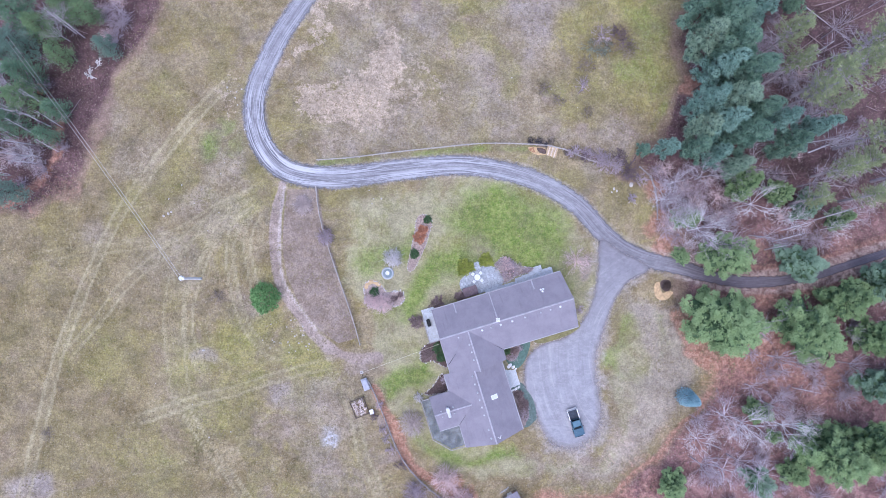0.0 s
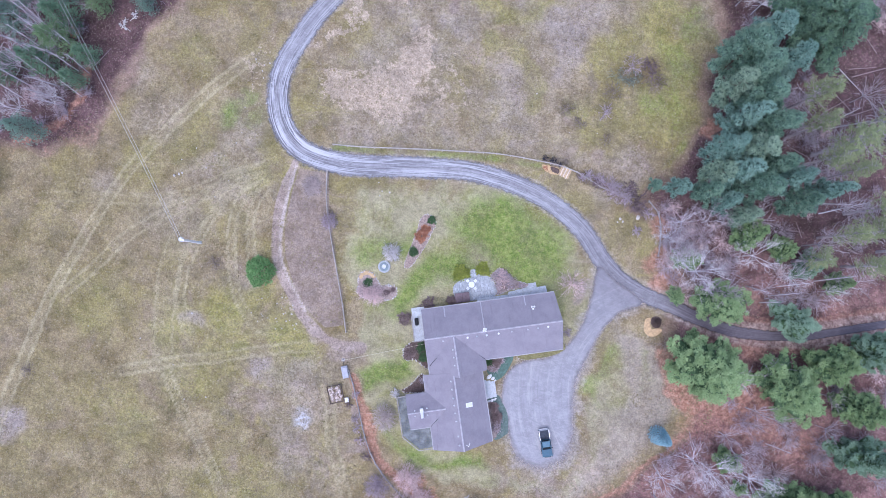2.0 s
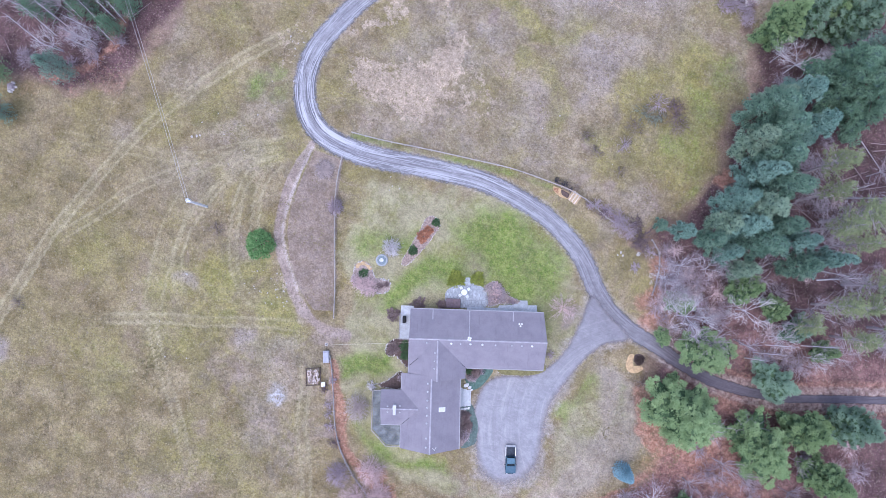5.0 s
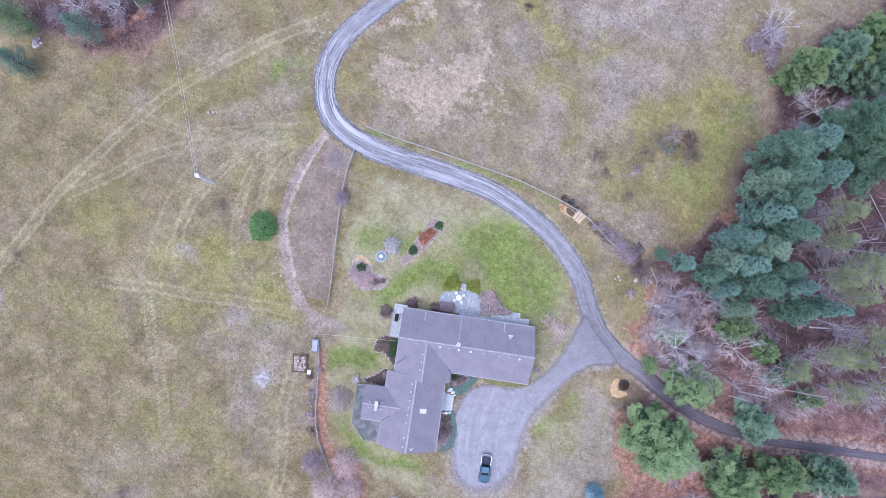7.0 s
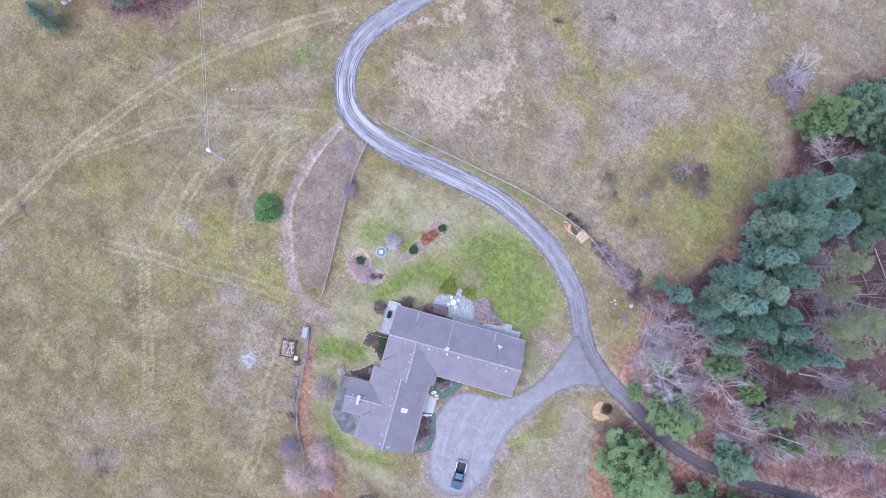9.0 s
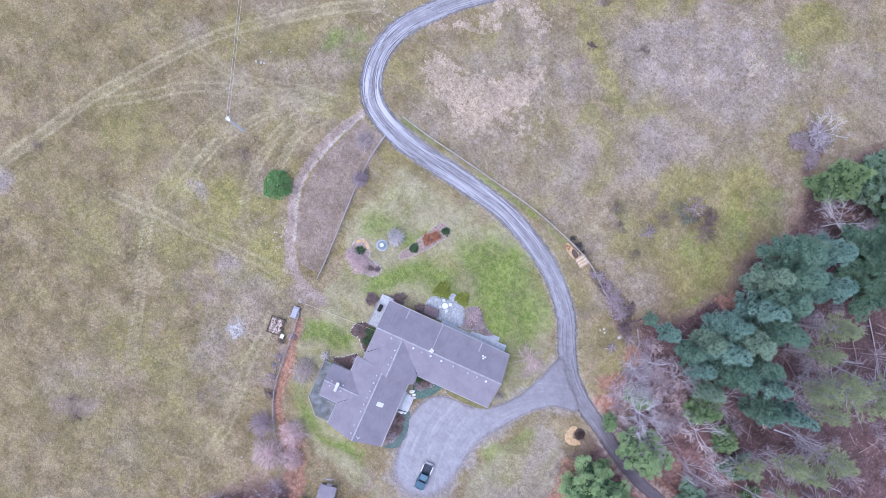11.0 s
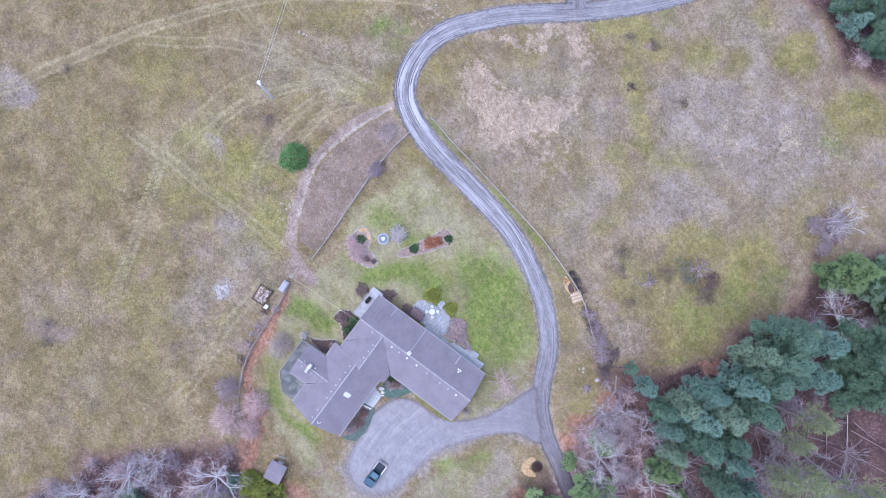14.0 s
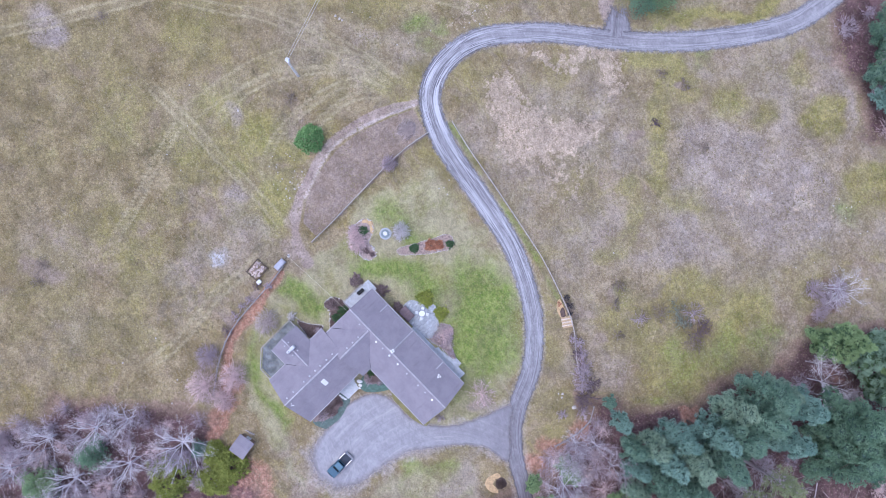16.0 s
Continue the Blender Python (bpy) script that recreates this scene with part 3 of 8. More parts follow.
    needles = most(needles, band([(-80, 13.2), (-75.6, 15.2), (-71.2, 18.2), (-68.4, 22.3), (-67.0, 27.3)], 1.4, 0.75),
        spots([(41.6, -5.5, 3.0, 0.75), (42.6, -9.0, 3.6, 1.0), (45.0, -12.0, 3.6, 1.0), (49.0, -13.6, 3.5, 0.9), (46.5, -5, 5.5, 0.8), (41.8, 34.8, 2.2, 0.9), (35.6, 18.0, 2.5, 0.8), (52, -11, 8, 0.8), (60, -10, 8, 0.7), (55, -3, 6, 0.7), (58, 6, 6, 0.45), (66, 6, 6, 0.45), (50, 7, 5, 0.42), (50, -15, 10, 0.62), (58, -16, 9, 0.6), (66, -19, 9, 0.55), (36, 16, 4.0, 0.85), (36.2, 11, 3.6, 0.85), (37.4, 7.0, 3.4, 0.8), (40, 4.6, 3, 0.7), (42.5, 36.5, 2.5, 0.85), (-29.3, -4.6, 3.0, 0.5), (23.4, 2.6, 3.0, 0.4)]),
        spots([(44, -29, 6, 0.5), (30, -38, 6, 0.6), (36, -36, 6, 0.5), (20, -41, 6, 0.5), (2, -35.5, 4, 0.8), (5.5, -38.5, 3.5, 0.8), (16, -39, 3, 0.8), (19, -39.5, 3, 0.7), (33, -31, 5, 0.5), (38, -26, 5, 0.4), (24.5, -28, 2.2, 0.5), (27.5, -26, 1.8, 0.4)]),
        spots([(-68, 17, 5, 0.42), (-64, 33, 5, 0.3), (-63, 38, 4, 0.35), (-72, 13, 4, 0.45), (-80, 9, 4, 0.4), (44, 62, 3, 0.5), (43, 53, 3, 0.4), (48, 60, 4, 0.5)]))
    layer("needles", needles)
    layer("rust", most(area([(44, -2), (80, -4), (90, -60), (30, -60), (20, -40), (40, -28)], 4, 0.85), area([(36, 4), (36, 20), (50, 12), (90, 16), (90, 4)], 4, 0.7)))
    me.materials.append(ground_material())
    me.shade_smooth()
    ob = new("ground", me)
    return tagged(ob, "dry tan and olive meadow with mown green lawn and leaf litter", "ground", kind="structure")


ground = build_ground()


# ---- gravel drive ----
def gravel_material(name, rutted):
    m = Mat(name, 0.95, spec=0.15)
    fine, mid = m.noise(9, 4, 0.8), m.noise(0.6, 5, 0.7)
    c = m.mix(m.ramp(mid, 0.3, 0.7), (0.225, 0.218, 0.232), (0.315, 0.305, 0.32)) if rutted else m.mix(m.ramp(mid, 0.3, 0.7), (0.275, 0.268, 0.285), (0.345, 0.335, 0.355))
    c = m.mix(m.ramp(fine, 0.45, 0.75, 0, 0.6), c, (0.42, 0.41, 0.41))
    c = m.mix(m.ramp(m.noise(4, 3, 0.7), 0.55, 0.75, 0, 0.25), c, (0.14, 0.135, 0.14))
    sweep = m.noise(0.8, 6, 0.7, m.stretch(0.6, 1.5, 1, 1.0), 2.2)
    c = m.mix(m.ramp(sweep, 0.5, 0.62, 0, 0.3), c, (0.47, 0.46, 0.47))
    c = m.mix(m.ramp(sweep, 0.48, 0.36, 0, 0.12 if not rutted else 0.3), c, (0.18, 0.172, 0.18))
    if not rutted:
        # tyre arcs of cars that swing into the yard
        far = m.t.nodes.new("ShaderNodeVectorMath")
        far.operation = "DISTANCE"
        m.put(far.inputs[0], m.space)
        far.inputs[1].default_value = (41, -13, 0)
        lane = m.t.nodes.new("ShaderNodeCombineXYZ")
        m.put(lane.inputs[0], far.outputs["Value"])
        m.put(lane.inputs[1], m.math("MULTIPLY", m.noise(0.12, 3, 0.5), 2.5))
        arc = m.noise(0.9, 5, 0.75, lane.outputs[0])
        c = m.mix(m.ramp(arc, 0.52, 0.64, 0, 0.42), c, (0.50, 0.475, 0.47))
        c = m.mix(m.ramp(arc, 0.47, 0.37, 0, 0.32), c, (0.22, 0.21, 0.22))
        c = m.mix(m.ramp(m.attr("edge"), 0.95, 0.3, 0, 0.5), c, (0.42, 0.355, 0.335))
    if rutted:
        uv = m.t.nodes.new("ShaderNodeUVMap").outputs[0]
        sep = m.t.nodes.new("ShaderNodeSeparateXYZ")
        m.put(sep.inputs[0], uv)
        mapping = m.t.nodes.new("ShaderNodeMapping")
        m.put(mapping.inputs[0], uv)
        mapping.inputs["Scale"].default_value = (11.0, 0.07, 1)
        streak = m.noise(1.6, 5, 0.7, mapping.outputs[0], 0.6)
        rut = m.math("ABSOLUTE", m.math("SUBTRACT", m.math("ABSOLUTE", m.math("SUBTRACT", sep.outputs[0], 0.5)), 0.2))
        bright = m.math("MULTIPLY", m.ramp(rut, 0.16, 0.03), m.ramp(streak, 0.44, 0.56))
        pale = m.attr("pale")
        c = m.mix(m.math("MULTIPLY", bright, m.math("ADD", 0.22, m.math("MULTIPLY", pale, 0.7))), c, (0.56, 0.56, 0.59))
        c = m.mix(m.math("MULTIPLY", pale, m.ramp(streak, 0.53, 0.62, 0, 0.45)), c, (0.60, 0.60, 0.635))
        c = m.mix(m.math("MULTIPLY", m.math("ADD", 0.4, m.math("MULTIPLY", m.math("ADD", pale, m.attr("dark_gravel")), 0.6)), m.ramp(streak, 0.51, 0.42, 0, 0.8)), c, (0.11, 0.105, 0.115))
    # blend to a darker mauve-grey gravel
    c = m.mix(m.attr("dark_gravel"), c, m.mix(mid, (0.068, 0.055, 0.067), (0.145, 0.12, 0.14)))
    ragged = m.math("ADD", m.attr("edge"), m.math("MULTIPLY", m.math("SUBTRACT", m.noise(1.1, 7, 0.8), 0.5), 1.6 if rutted else 0.8))
    m.put(m.b.inputs["Alpha"], m.ramp(ragged, 0.12, 0.82) if rutted else m.ramp(ragged, 0.08, 0.95))
    m.colour(c).bump(fine, 0.6, 0.03)
    return m.m


def ribbon(name, line, widths, height, material, label):
    p = smooth_line(line, 0.7)
    tan = np.gradient(p, axis=0)
    tan /= np.linalg.norm(tan, axis=1)[:, None]
    side = np.stack([-tan[:, 1], tan[:, 0]], 1)
    run = np.concatenate([[0], np.cumsum(np.linalg.norm(np.diff(p, axis=0), axis=1))])
    wide = 1.16 * np.interp(run / run[-1], np.linspace(0, 1, len(widths)), widths)
    across = np.linspace(-1, 1, 9)
    lean = 0.35 * (wave(run, run * 0, 1.3, 8) - 0.5), 0.35 * (wave(run, run * 0, 1.1, 9) - 0.5)
    verts, uvs = [], []
    for k, s in enumerate(across):
        ragged = s * wide / 2 + (lean[0] if s == -1 else lean[1] if s == 1 else 0)
        q = p + side * ragged[:, None]
        z = height + 0.06 * (1 - s * s) - 0.04 * np.exp(-((abs(s) - 0.42) / 0.15) ** 2) - (0.025 if abs(s) == 1 else 0)
        verts.append(np.column_stack([q, np.full(len(p), z)]))
        uvs.append(np.column_stack([np.full(len(p), (s + 1) / 2), run]))
    n = len(p)
    v, uv = np.concatenate(verts), np.concatenate(uvs)
    i = np.arange(9 * n).reshape(9, n)
    quads = np.stack([i[:-1, :-1].ravel(), i[:-1, 1:].ravel(), i[1:, 1:].ravel(), i[1:, :-1].ravel()], 1)
    me = mesh_of(name, v, quads)
    if me.polygons[0].normal.z < 0:
        me.flip_normals()
    layer = me.uv_layers.new(name="along")
    index = np.empty(len(me.loops), np.int32)
    me.loops.foreach_get("vertex_index", index)
    layer.data.foreach_set("uv", uv[index].astype(np.float32).ravel())
    x, y = v[:, 0], v[:, 1]
    rim = np.repeat(np.clip((1 - np.abs(across)) / 0.5, 0, 1), n) * np.tile(np.clip((run[-1] - run) / 6, 0, 1), 9)
    me.attributes.new("edge", "FLOAT", "POINT").data.foreach_set("value", rim.astype(np.float32))
    pale = np.maximum(0.9 * step(15 - np.hypot(x + 28, y - 24), 0, 9), 0.45 * step(30 - np.hypot(x + 14, y - 20), 0, 12))
    me.attributes.new("pale", "FLOAT", "POINT").data.foreach_set("value", pale.astype(np.float32))
    # darker by the spur, past the fork and along the eastern drive
    dark_gravel = 0.3 * step(7 - np.hypot(x + 26, y - 56), 0, 4) + 0.3 * step(x, 19, 29) + 0.5 * step(x, 36, 46)
    me.attributes.new("dark_gravel", "FLOAT", "POINT").data.foreach_set("value", dark_gravel.astype(np.float32))
    me.materials.append(material)
    me.shade_smooth()
    return tagged(new(name, me), label, "road", kind="structure")


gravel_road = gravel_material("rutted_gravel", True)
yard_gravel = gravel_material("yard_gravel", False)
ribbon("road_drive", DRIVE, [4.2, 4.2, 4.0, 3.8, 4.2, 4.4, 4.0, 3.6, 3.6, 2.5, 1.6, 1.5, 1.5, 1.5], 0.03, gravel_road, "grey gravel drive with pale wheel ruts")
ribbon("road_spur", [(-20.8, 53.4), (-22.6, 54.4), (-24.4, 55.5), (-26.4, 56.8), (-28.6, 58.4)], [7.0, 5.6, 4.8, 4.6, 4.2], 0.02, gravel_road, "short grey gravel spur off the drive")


def build_yard():
    ring = smooth_line(YARD, 0.6, True)
    xs, ys = np.arange(ring[:, 0].min() - 2, ring[:, 0].max() + 2, 0.35), np.arange(ring[:, 1].min() - 2, ring[:, 1].max() + 2, 0.35)
    gx, gy = np.meshgrid(xs, ys, indexing="ij")
    x, y = gx.ravel(), gy.ravel()
    deep = inside(x, y, ring)
    i = np.arange(len(x)).reshape(gx.shape)
    quads = np.stack([i[:-1, :-1].ravel(), i[1:, :-1].ravel(), i[1:, 1:].ravel(), i[:-1, 1:].ravel()], 1)
    quads = quads[deep[quads].max(1) > -1.7]
    used = np.unique(quads)
    new_index = np.zeros(len(x), int)
    new_index[used] = np.arange(len(used))
    x, y, deep = x[used], y[used], deep[used]
    z = 0.10 + 0.02 * wave(x, y, 3, 55) * step(deep, 0, 1)
    me = mesh_of("parking_yard", np.stack([x, y, z], 1), new_index[quads])
    soft = 0.6 + 1.3 * step(x, 20, 26) * step(-y, 6, 14) + 1.6 * step(-y, 22, 28)
    # yard gravel darkens towards the drive
    me.attributes.new("dark_gravel", "FLOAT", "POINT").data.foreach_set("value", (0.16 * step(y, -12, 0) + 0.2 * step(7 - to_line(x, y, smooth_line(DRIVE, 1)), 0, 6)).astype(np.float32))
    me.attributes.new("edge", "FLOAT", "POINT").data.foreach_set("value", (np.clip((deep + 0.7) / (soft + 0.7), 0, 1) * step(to_line(x, y, smooth_line(DRIVE, 1)), -0.4, 1.5)).astype(np.float32))
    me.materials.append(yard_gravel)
    me.shade_smooth()
    tagged(new("parking_yard", me), "pale grey gravel parking yard", "yard", kind="structure")


build_yard()


# ---- house ----
def shingle_material():
    m = Mat("mauve_grey_shingles", 0.9, spec=0.2)
    rows = m.t.nodes.new("ShaderNodeTexWave")
    rows.bands_direction = "Z"
    m.put(rows.inputs["Scale"], 5.2)
    m.put(rows.inputs["Distortion"], 0.6)
    m.put(rows.inputs["Vector"], m.space)
    c = m.mix(m.ramp(m.noise(0.5, 5, 0.65), 0.3, 0.7), (0.245, 0.223, 0.253), (0.30, 0.275, 0.305))
    c = m.mix(m.ramp(m.noise(7, 3, 0.8), 0.45, 0.75, 0, 0.5), c, (0.325, 0.30, 0.325))
    c = m.mix(m.math("MULTIPLY", rows.outputs[0], 0.16), c, (0.10, 0.09, 0.10))
    c = m.mix(m.ramp(m.noise(0.9, 4, 0.7, m.stretch(2.0, 0.25, 0.25)), 0.55, 0.75, 0, 0.3), c, (0.13, 0.118, 0.125))
    m.colour(c).bump(rows.outputs[0], 0.3, 0.02)
    return m.m


SHINGLE = shingle_material()
CAP = plain("pale_ridge_cap", (0.43, 0.41, 0.44), 0.8, vary=0.2, scale=1.5)
WHITE = plain("white_painted_metal", (0.78, 0.78, 0.78), 0.5, vary=0.08)
GUTTER = plain("grey_gutter", (0.40, 0.39, 0.41), 0.5, vary=0.1)
SIDING = plain("tan_wood_siding", (0.30, 0.22, 0.15), 0.8)
DECKING = plain("weathered_deck_boards", (0.235, 0.25, 0.25), 0.85, vary=0.45, scale=0.8)
PALE_DECK = plain("pale_grey_deck_boards", (0.52, 0.54, 0.56), 0.8, vary=0.15, scale=1.5)
RAIL = plain("grey_rail_wood", (0.36, 0.34, 0.33), 0.85)
STONE = plain("pale_field_stone", (0.52, 0.49, 0.47), 0.9, vary=0.4)
FLAG = plain("blue_grey_flagstone", (0.42, 0.445, 0.47), 0.85, vary=0.28, scale=1.6)
DARK = plain("dark_charcoal", (0.014, 0.015, 0.017), 0.7)
BROWN = plain("brown_vinyl_cover", (0.16, 0.115, 0.125), 0.6)
GLASS = Mat("window_glass", 0.05, spec=0.6)
GLASS.colour((0.03, 0.04, 0.05))
GLASS = GLASS.m
TIMBER = plain("tan_sawn_timber", (0.52, 0.38, 0.23), 0.85)
PALE_TIMBER = plain("bleached_sawn_timber", (0.66, 0.55, 0.42), 0.85)
SAND = plain("yellow_sand_and_straw", (0.55, 0.39, 0.215), 0.95, vary=0.25, scale=2)
MULCH = plain("dark_bark_mulch", (0.13, 0.092, 0.08), 0.95, vary=0.35, scale=4)

house = thing("house", "ranch house with mauve-grey shingle gable roofs and pale ridge caps", "house", m=HOUSE_MATRIX)


def gable(name, ridge_a, ridge_b, eave_left, eave_right, material=SHINGLE):
    """One gable roof: the ridge's two ends and the two eaves, each (start, end), as thick slabs."""
    bm = bmesh.new()
    slab(bm, [ridge_a, eave_left[0], eave_left[1], ridge_b], 0.16)
    slab(bm, [ridge_b, eave_right[1], eave_right[0], ridge_a], 0.16)
    bmesh.ops.recalc_face_normals(bm, faces=bm.faces)
    return part(name, bm, material, house)


def strip(name, a, b, wide, lift, material, parent, thick=0.05):
    """A long cap laid along a line on a roof, slightly roofed in section."""
    a, b = Vector(a), Vector(b)
    d = (b - a).normalized()
    s = d.cross(Vector((0, 0, 1))).normalized() * wide / 2
    u = Vector((0, 0, lift))
    bm = bmesh.new()
    rows = []
    for p in (a, b):
        rows.append([bm.verts.new(p - s + u * 0.2), bm.verts.new(p + u * 1.6), bm.verts.new(p + s + u * 0.2), bm.verts.new(p - Vector((0, 0, thick)))])
    for i in range(4):
        bm.faces.new((rows[0][i], rows[0][(i + 1) % 4], rows[1][(i + 1) % 4], rows[1][i]))
    bm.faces.new(rows[0][::-1])
    bm.faces.new(rows[1])
    bmesh.ops.recalc_face_normals(bm, faces=bm.faces)
    return part(name, bm, material, parent)


E_, R_ = 3.1, 5.7
main_roof = gable("roof", (-0.1, 0.05, R_), (23.05, 0.1, R_), [(-0.15, -4.8, E_), (22.85, -4.8, E_)], [(-0.15, 4.95, E_), (22.65, 4.95, E_)])
mid_roof = gable("roof", (4.72, 0.3, R_ + 0.02), (4.8, -6.95, R_ + 0.02), [(9.6, 0.2, E_ + 0.02), (9.6, -6.6, E_ + 0.02)], [(-0.12, 0.2, E_ + 0.02), (-0.12, -6.3, E_ + 0.02)])
garage_roof = gable("roof", (3.9, -6.1, 5.25), (3.95, -19.15, 5.25), [(8.7, -6.1, 2.75), (8.85, -18.6, 2.75)], [(-1.25, -6.05, 2.75), (-1.15, -18.8, 2.75)])
west_roof = gable("roof", (2.0, -11.95, 4.3), (-4.65, -11.95, 4.3), [(2.0, -8.95, 2.8), (-4.7, -8.95, 2.8)], [(2.0, -14.85, 2.8), (-4.55, -14.85, 2.8)])

# walls under the eaves
bm = bmesh.new()
box(bm, 0.35, -4.3, 0, 22.2, 4.4, 3.0)
part("wall", bm, SIDING, house)
bm = bmesh.new()
box(bm, 0.4, -6.2, 0, 9.1, -4.3, 3.0)
part("wall", bm, SIDING, house)
bm = bmesh.new()
box(bm, -0.7, -18.2, 0, 8.2, -6.5, 2.7)
box(bm, -4.1, -14.4, 0, -0.7, -9.4, 2.7)
part("wall", bm, SIDING, house)
for gx in (0.35, 22.0):
    bm = bmesh.new()
    a = [bm.verts.new((gx + s, y, z)) for s in (0, 0.2) for y, z in ((-4.3, 2.9), (4.4, 2.9), (0.05, 5.4))]
    bm.faces.new(a[:3]), bm.faces.new(a[3:][::-1])
    for i in range(3):
        bm.faces.new((a[i], a[(i + 1) % 3], a[3 + (i + 1) % 3], a[3 + i]))
    bmesh.ops.recalc_face_normals(bm, faces=bm.faces)
    part("gable_wall", bm, SIDING, house)
bm = bmesh.new()
a = [bm.verts.new((x, -18.2 + s, z)) for s in (0, 0.2) for x, z in ((-0.7, 2.6), (8.2, 2.6), (3.9, 4.9))]
bm.faces.new(a[:3]), bm.faces.new(a[3:][::-1])
for i in range(3):
    bm.faces.new((a[i], a[(i + 1) % 3], a[3 + (i + 1) % 3], a[3 + i]))
bmesh.ops.recalc_face_normals(bm, faces=bm.faces)
part("gable_wall", bm, SIDING, house)


def window(x, y, along_x, wide=1.4, z0=1.0, z1=2.2, out=1):
    """A framed window set proud of a wall."""
    t = 0.06 * out
    bm = bmesh.new()
    if along_x:
        box(bm, x - wide / 2, min(y, y + t), z0, x + wide / 2, max(y, y + t), z1, 0.01)
    else:
        box(bm, min(x, x + t), y - wide / 2, z0, max(x, x + t), y + wide / 2, z1, 0.01)
    w = part("window", bm, WHITE, house)
    bm = bmesh.new()
    g, k = 0.075 * out, 0.09
    if along_x:
        box(bm, x - wide / 2 + k, min(y, y + g), z0 + k, x + wide / 2 - k, max(y, y + g), z1 - k)
    else:
        box(bm, min(x, x + g), y - wide / 2 + k, z0 + k, max(x, x + g), y + wide / 2 - k, z1 - k)
    part("pane", bm, GLASS, w)


for wx_ in (12.0, 15.0, 18.0, 20.5):
    window(wx_, -4.3, True, out=-1)
for wx_ in (2.5, 13.5, 16.0, 20.0):
    window(wx_, 4.4, True)
window(22.2, -1.8, False)
window(22.2, 2.0, False)
window(8.2, -14.5, False, 2.6, 0.1, 2.2)
window(-4.1, -11.9, False, 2.2, 0.9, 2.2, -1)

# ridge caps, cross strips and valleys
strip("ridge_cap", (-0.1, 0.05, R_), (23.05, 0.1, R_), 0.25, 0.05, CAP, main_roof)
strip("ridge_cap", (4.72, -0.2, R_ + 0.02), (4.8, -6.95, R_ + 0.02), 0.25, 0.05, CAP, mid_roof)
strip("ridge_cap", (3.9, -6.6, 5.25), (3.95, -19.15, 5.25), 0.25, 0.05, CAP, garage_roof)
strip("ridge_cap", (1.8, -11.95, 4.32), (-4.65, -11.95, 4.3), 0.22, 0.05, CAP, west_roof)


def on_main(x, y):
    return (x, y, R_ - (R_ - E_) * abs(y - 0.05) / 4.88)


for x, y0, y1 in ((3.75, 3.3, 4.9), (10.0, 0.3, 4.9), (17.45, 3.4, 4.95)):
    strip("roof_strip", on_main(x, y0), on_main(x, y1), 0.2, 0.05, CAP, main_roof)
for x in (0.05, 9.4):
    strip("valley", (4.75 + (x - 4.75) * 0.5, -2.5, (R_ + E_) / 2 - 0.02), (x, -4.65, E_ + 0.10), 0.12, 0.035, DARK, mid_roof)
strip("valley", (-1.1, -14.8, 2.83), (0.3, -13.5, 3.52), 0.06, 0.03, DARK, west_roof)

# gutters at the eaves
for a, b in (((9.7, -4.86, 3.05), (22.85, -4.86, 3.05)), ((-0.15, 5.02, 3.05), (22.65, 5.02, 3.05)), ((8.8, -6.7, 2.7), (8.93, -18.6, 2.7)), ((-1.3, -6.1, 2.7), (-1.3, -8.9, 2.7)),
             ((-1.2, -14.9, 2.7), (-1.2, -18.7, 2.7)), ((-4.75, -9.0, 2.72), (-1.3, -9.0, 2.72)), ((-4.6, -14.92, 2.72), (-1.2, -14.92, 2.72)), ((-0.2, -0.1, 3.05), (-0.2, -6.2, 3.05))):
    bm = bmesh.new()
    a, b = Vector(a), Vector(b)
    d = (b - a).normalized()
    s = Vector((-d.y, d.x, 0)) * 0.07
    slab(bm, [a - s, b - s, b + s, a + s], 0.12)
    bmesh.ops.recalc_face_normals(bm, faces=bm.faces)
    part("gutter", bm, GUTTER, house)


def roof_vent(x, y, z, r=0.145, material=WHITE):
    """A round turned roof vent with a cap."""
    bm = lathe(bmesh.new(), [(r * 0.7, -0.25), (r * 0.7, 0.18), (r * 1.15, 0.2), (r * 1.15, 0.28), (r * 0.5, 0.36)], 10, (x, y, z))
    return part("roof_vent", bm, material, house)


GREY_VENT = plain("grey_vent_metal", (0.5, 0.5, 0.52), 0.5, vary=0.1)
for x in (2.9, 7.0, 8.55, 10.2, 12.2, 14.4, 17.1, 18.8, 20.5):
    roof_vent(x, -0.55, R_ - 0.25, 0.16 if x in (7.0, 10.2, 12.2, 20.5) else 0.12, WHITE if x in (7.0, 10.2, 12.2, 20.5) else GREY_VENT)
for y in (-2.2, -3.5, -4.8):
    roof_vent(4.3, y, R_ - 0.22, 0.13, GREY_VENT)
for y in (-7.4, -8.75, -10.2, -11.4, -12.7, -14.0, -16.5, -18.0):
    roof_vent(3.3, y, 4.95, 0.14, GREY_VENT)
for x, y in ((-3.4, -11.55), (-3.4, -12.45), (-1.3, -11.4), (-1.3, -12.5)):
    roof_vent(x, y, 4.05, 0.12, GREY_VENT)
for x, y, z, n in ((10.0, 0.35, 5.55, 4), (18.6, 2.9, 4.2, 3)):
    for i in range(n):
        a = i * 6.2832 / n + 0.5
        roof_vent(x + 0.24 * math.cos(a), y + 0.24 * math.sin(a), z, 0.15)
# chimney with a long white flue cap over the west gable
bm = bmesh.new()
box(bm, -2.45, -12.9, 3.6, -1.95, -11.2, 4.75, 0.05)
box(bm, -2.5, -12.0, 4.75, -1.9, -11.3, 4.85, 0.03)
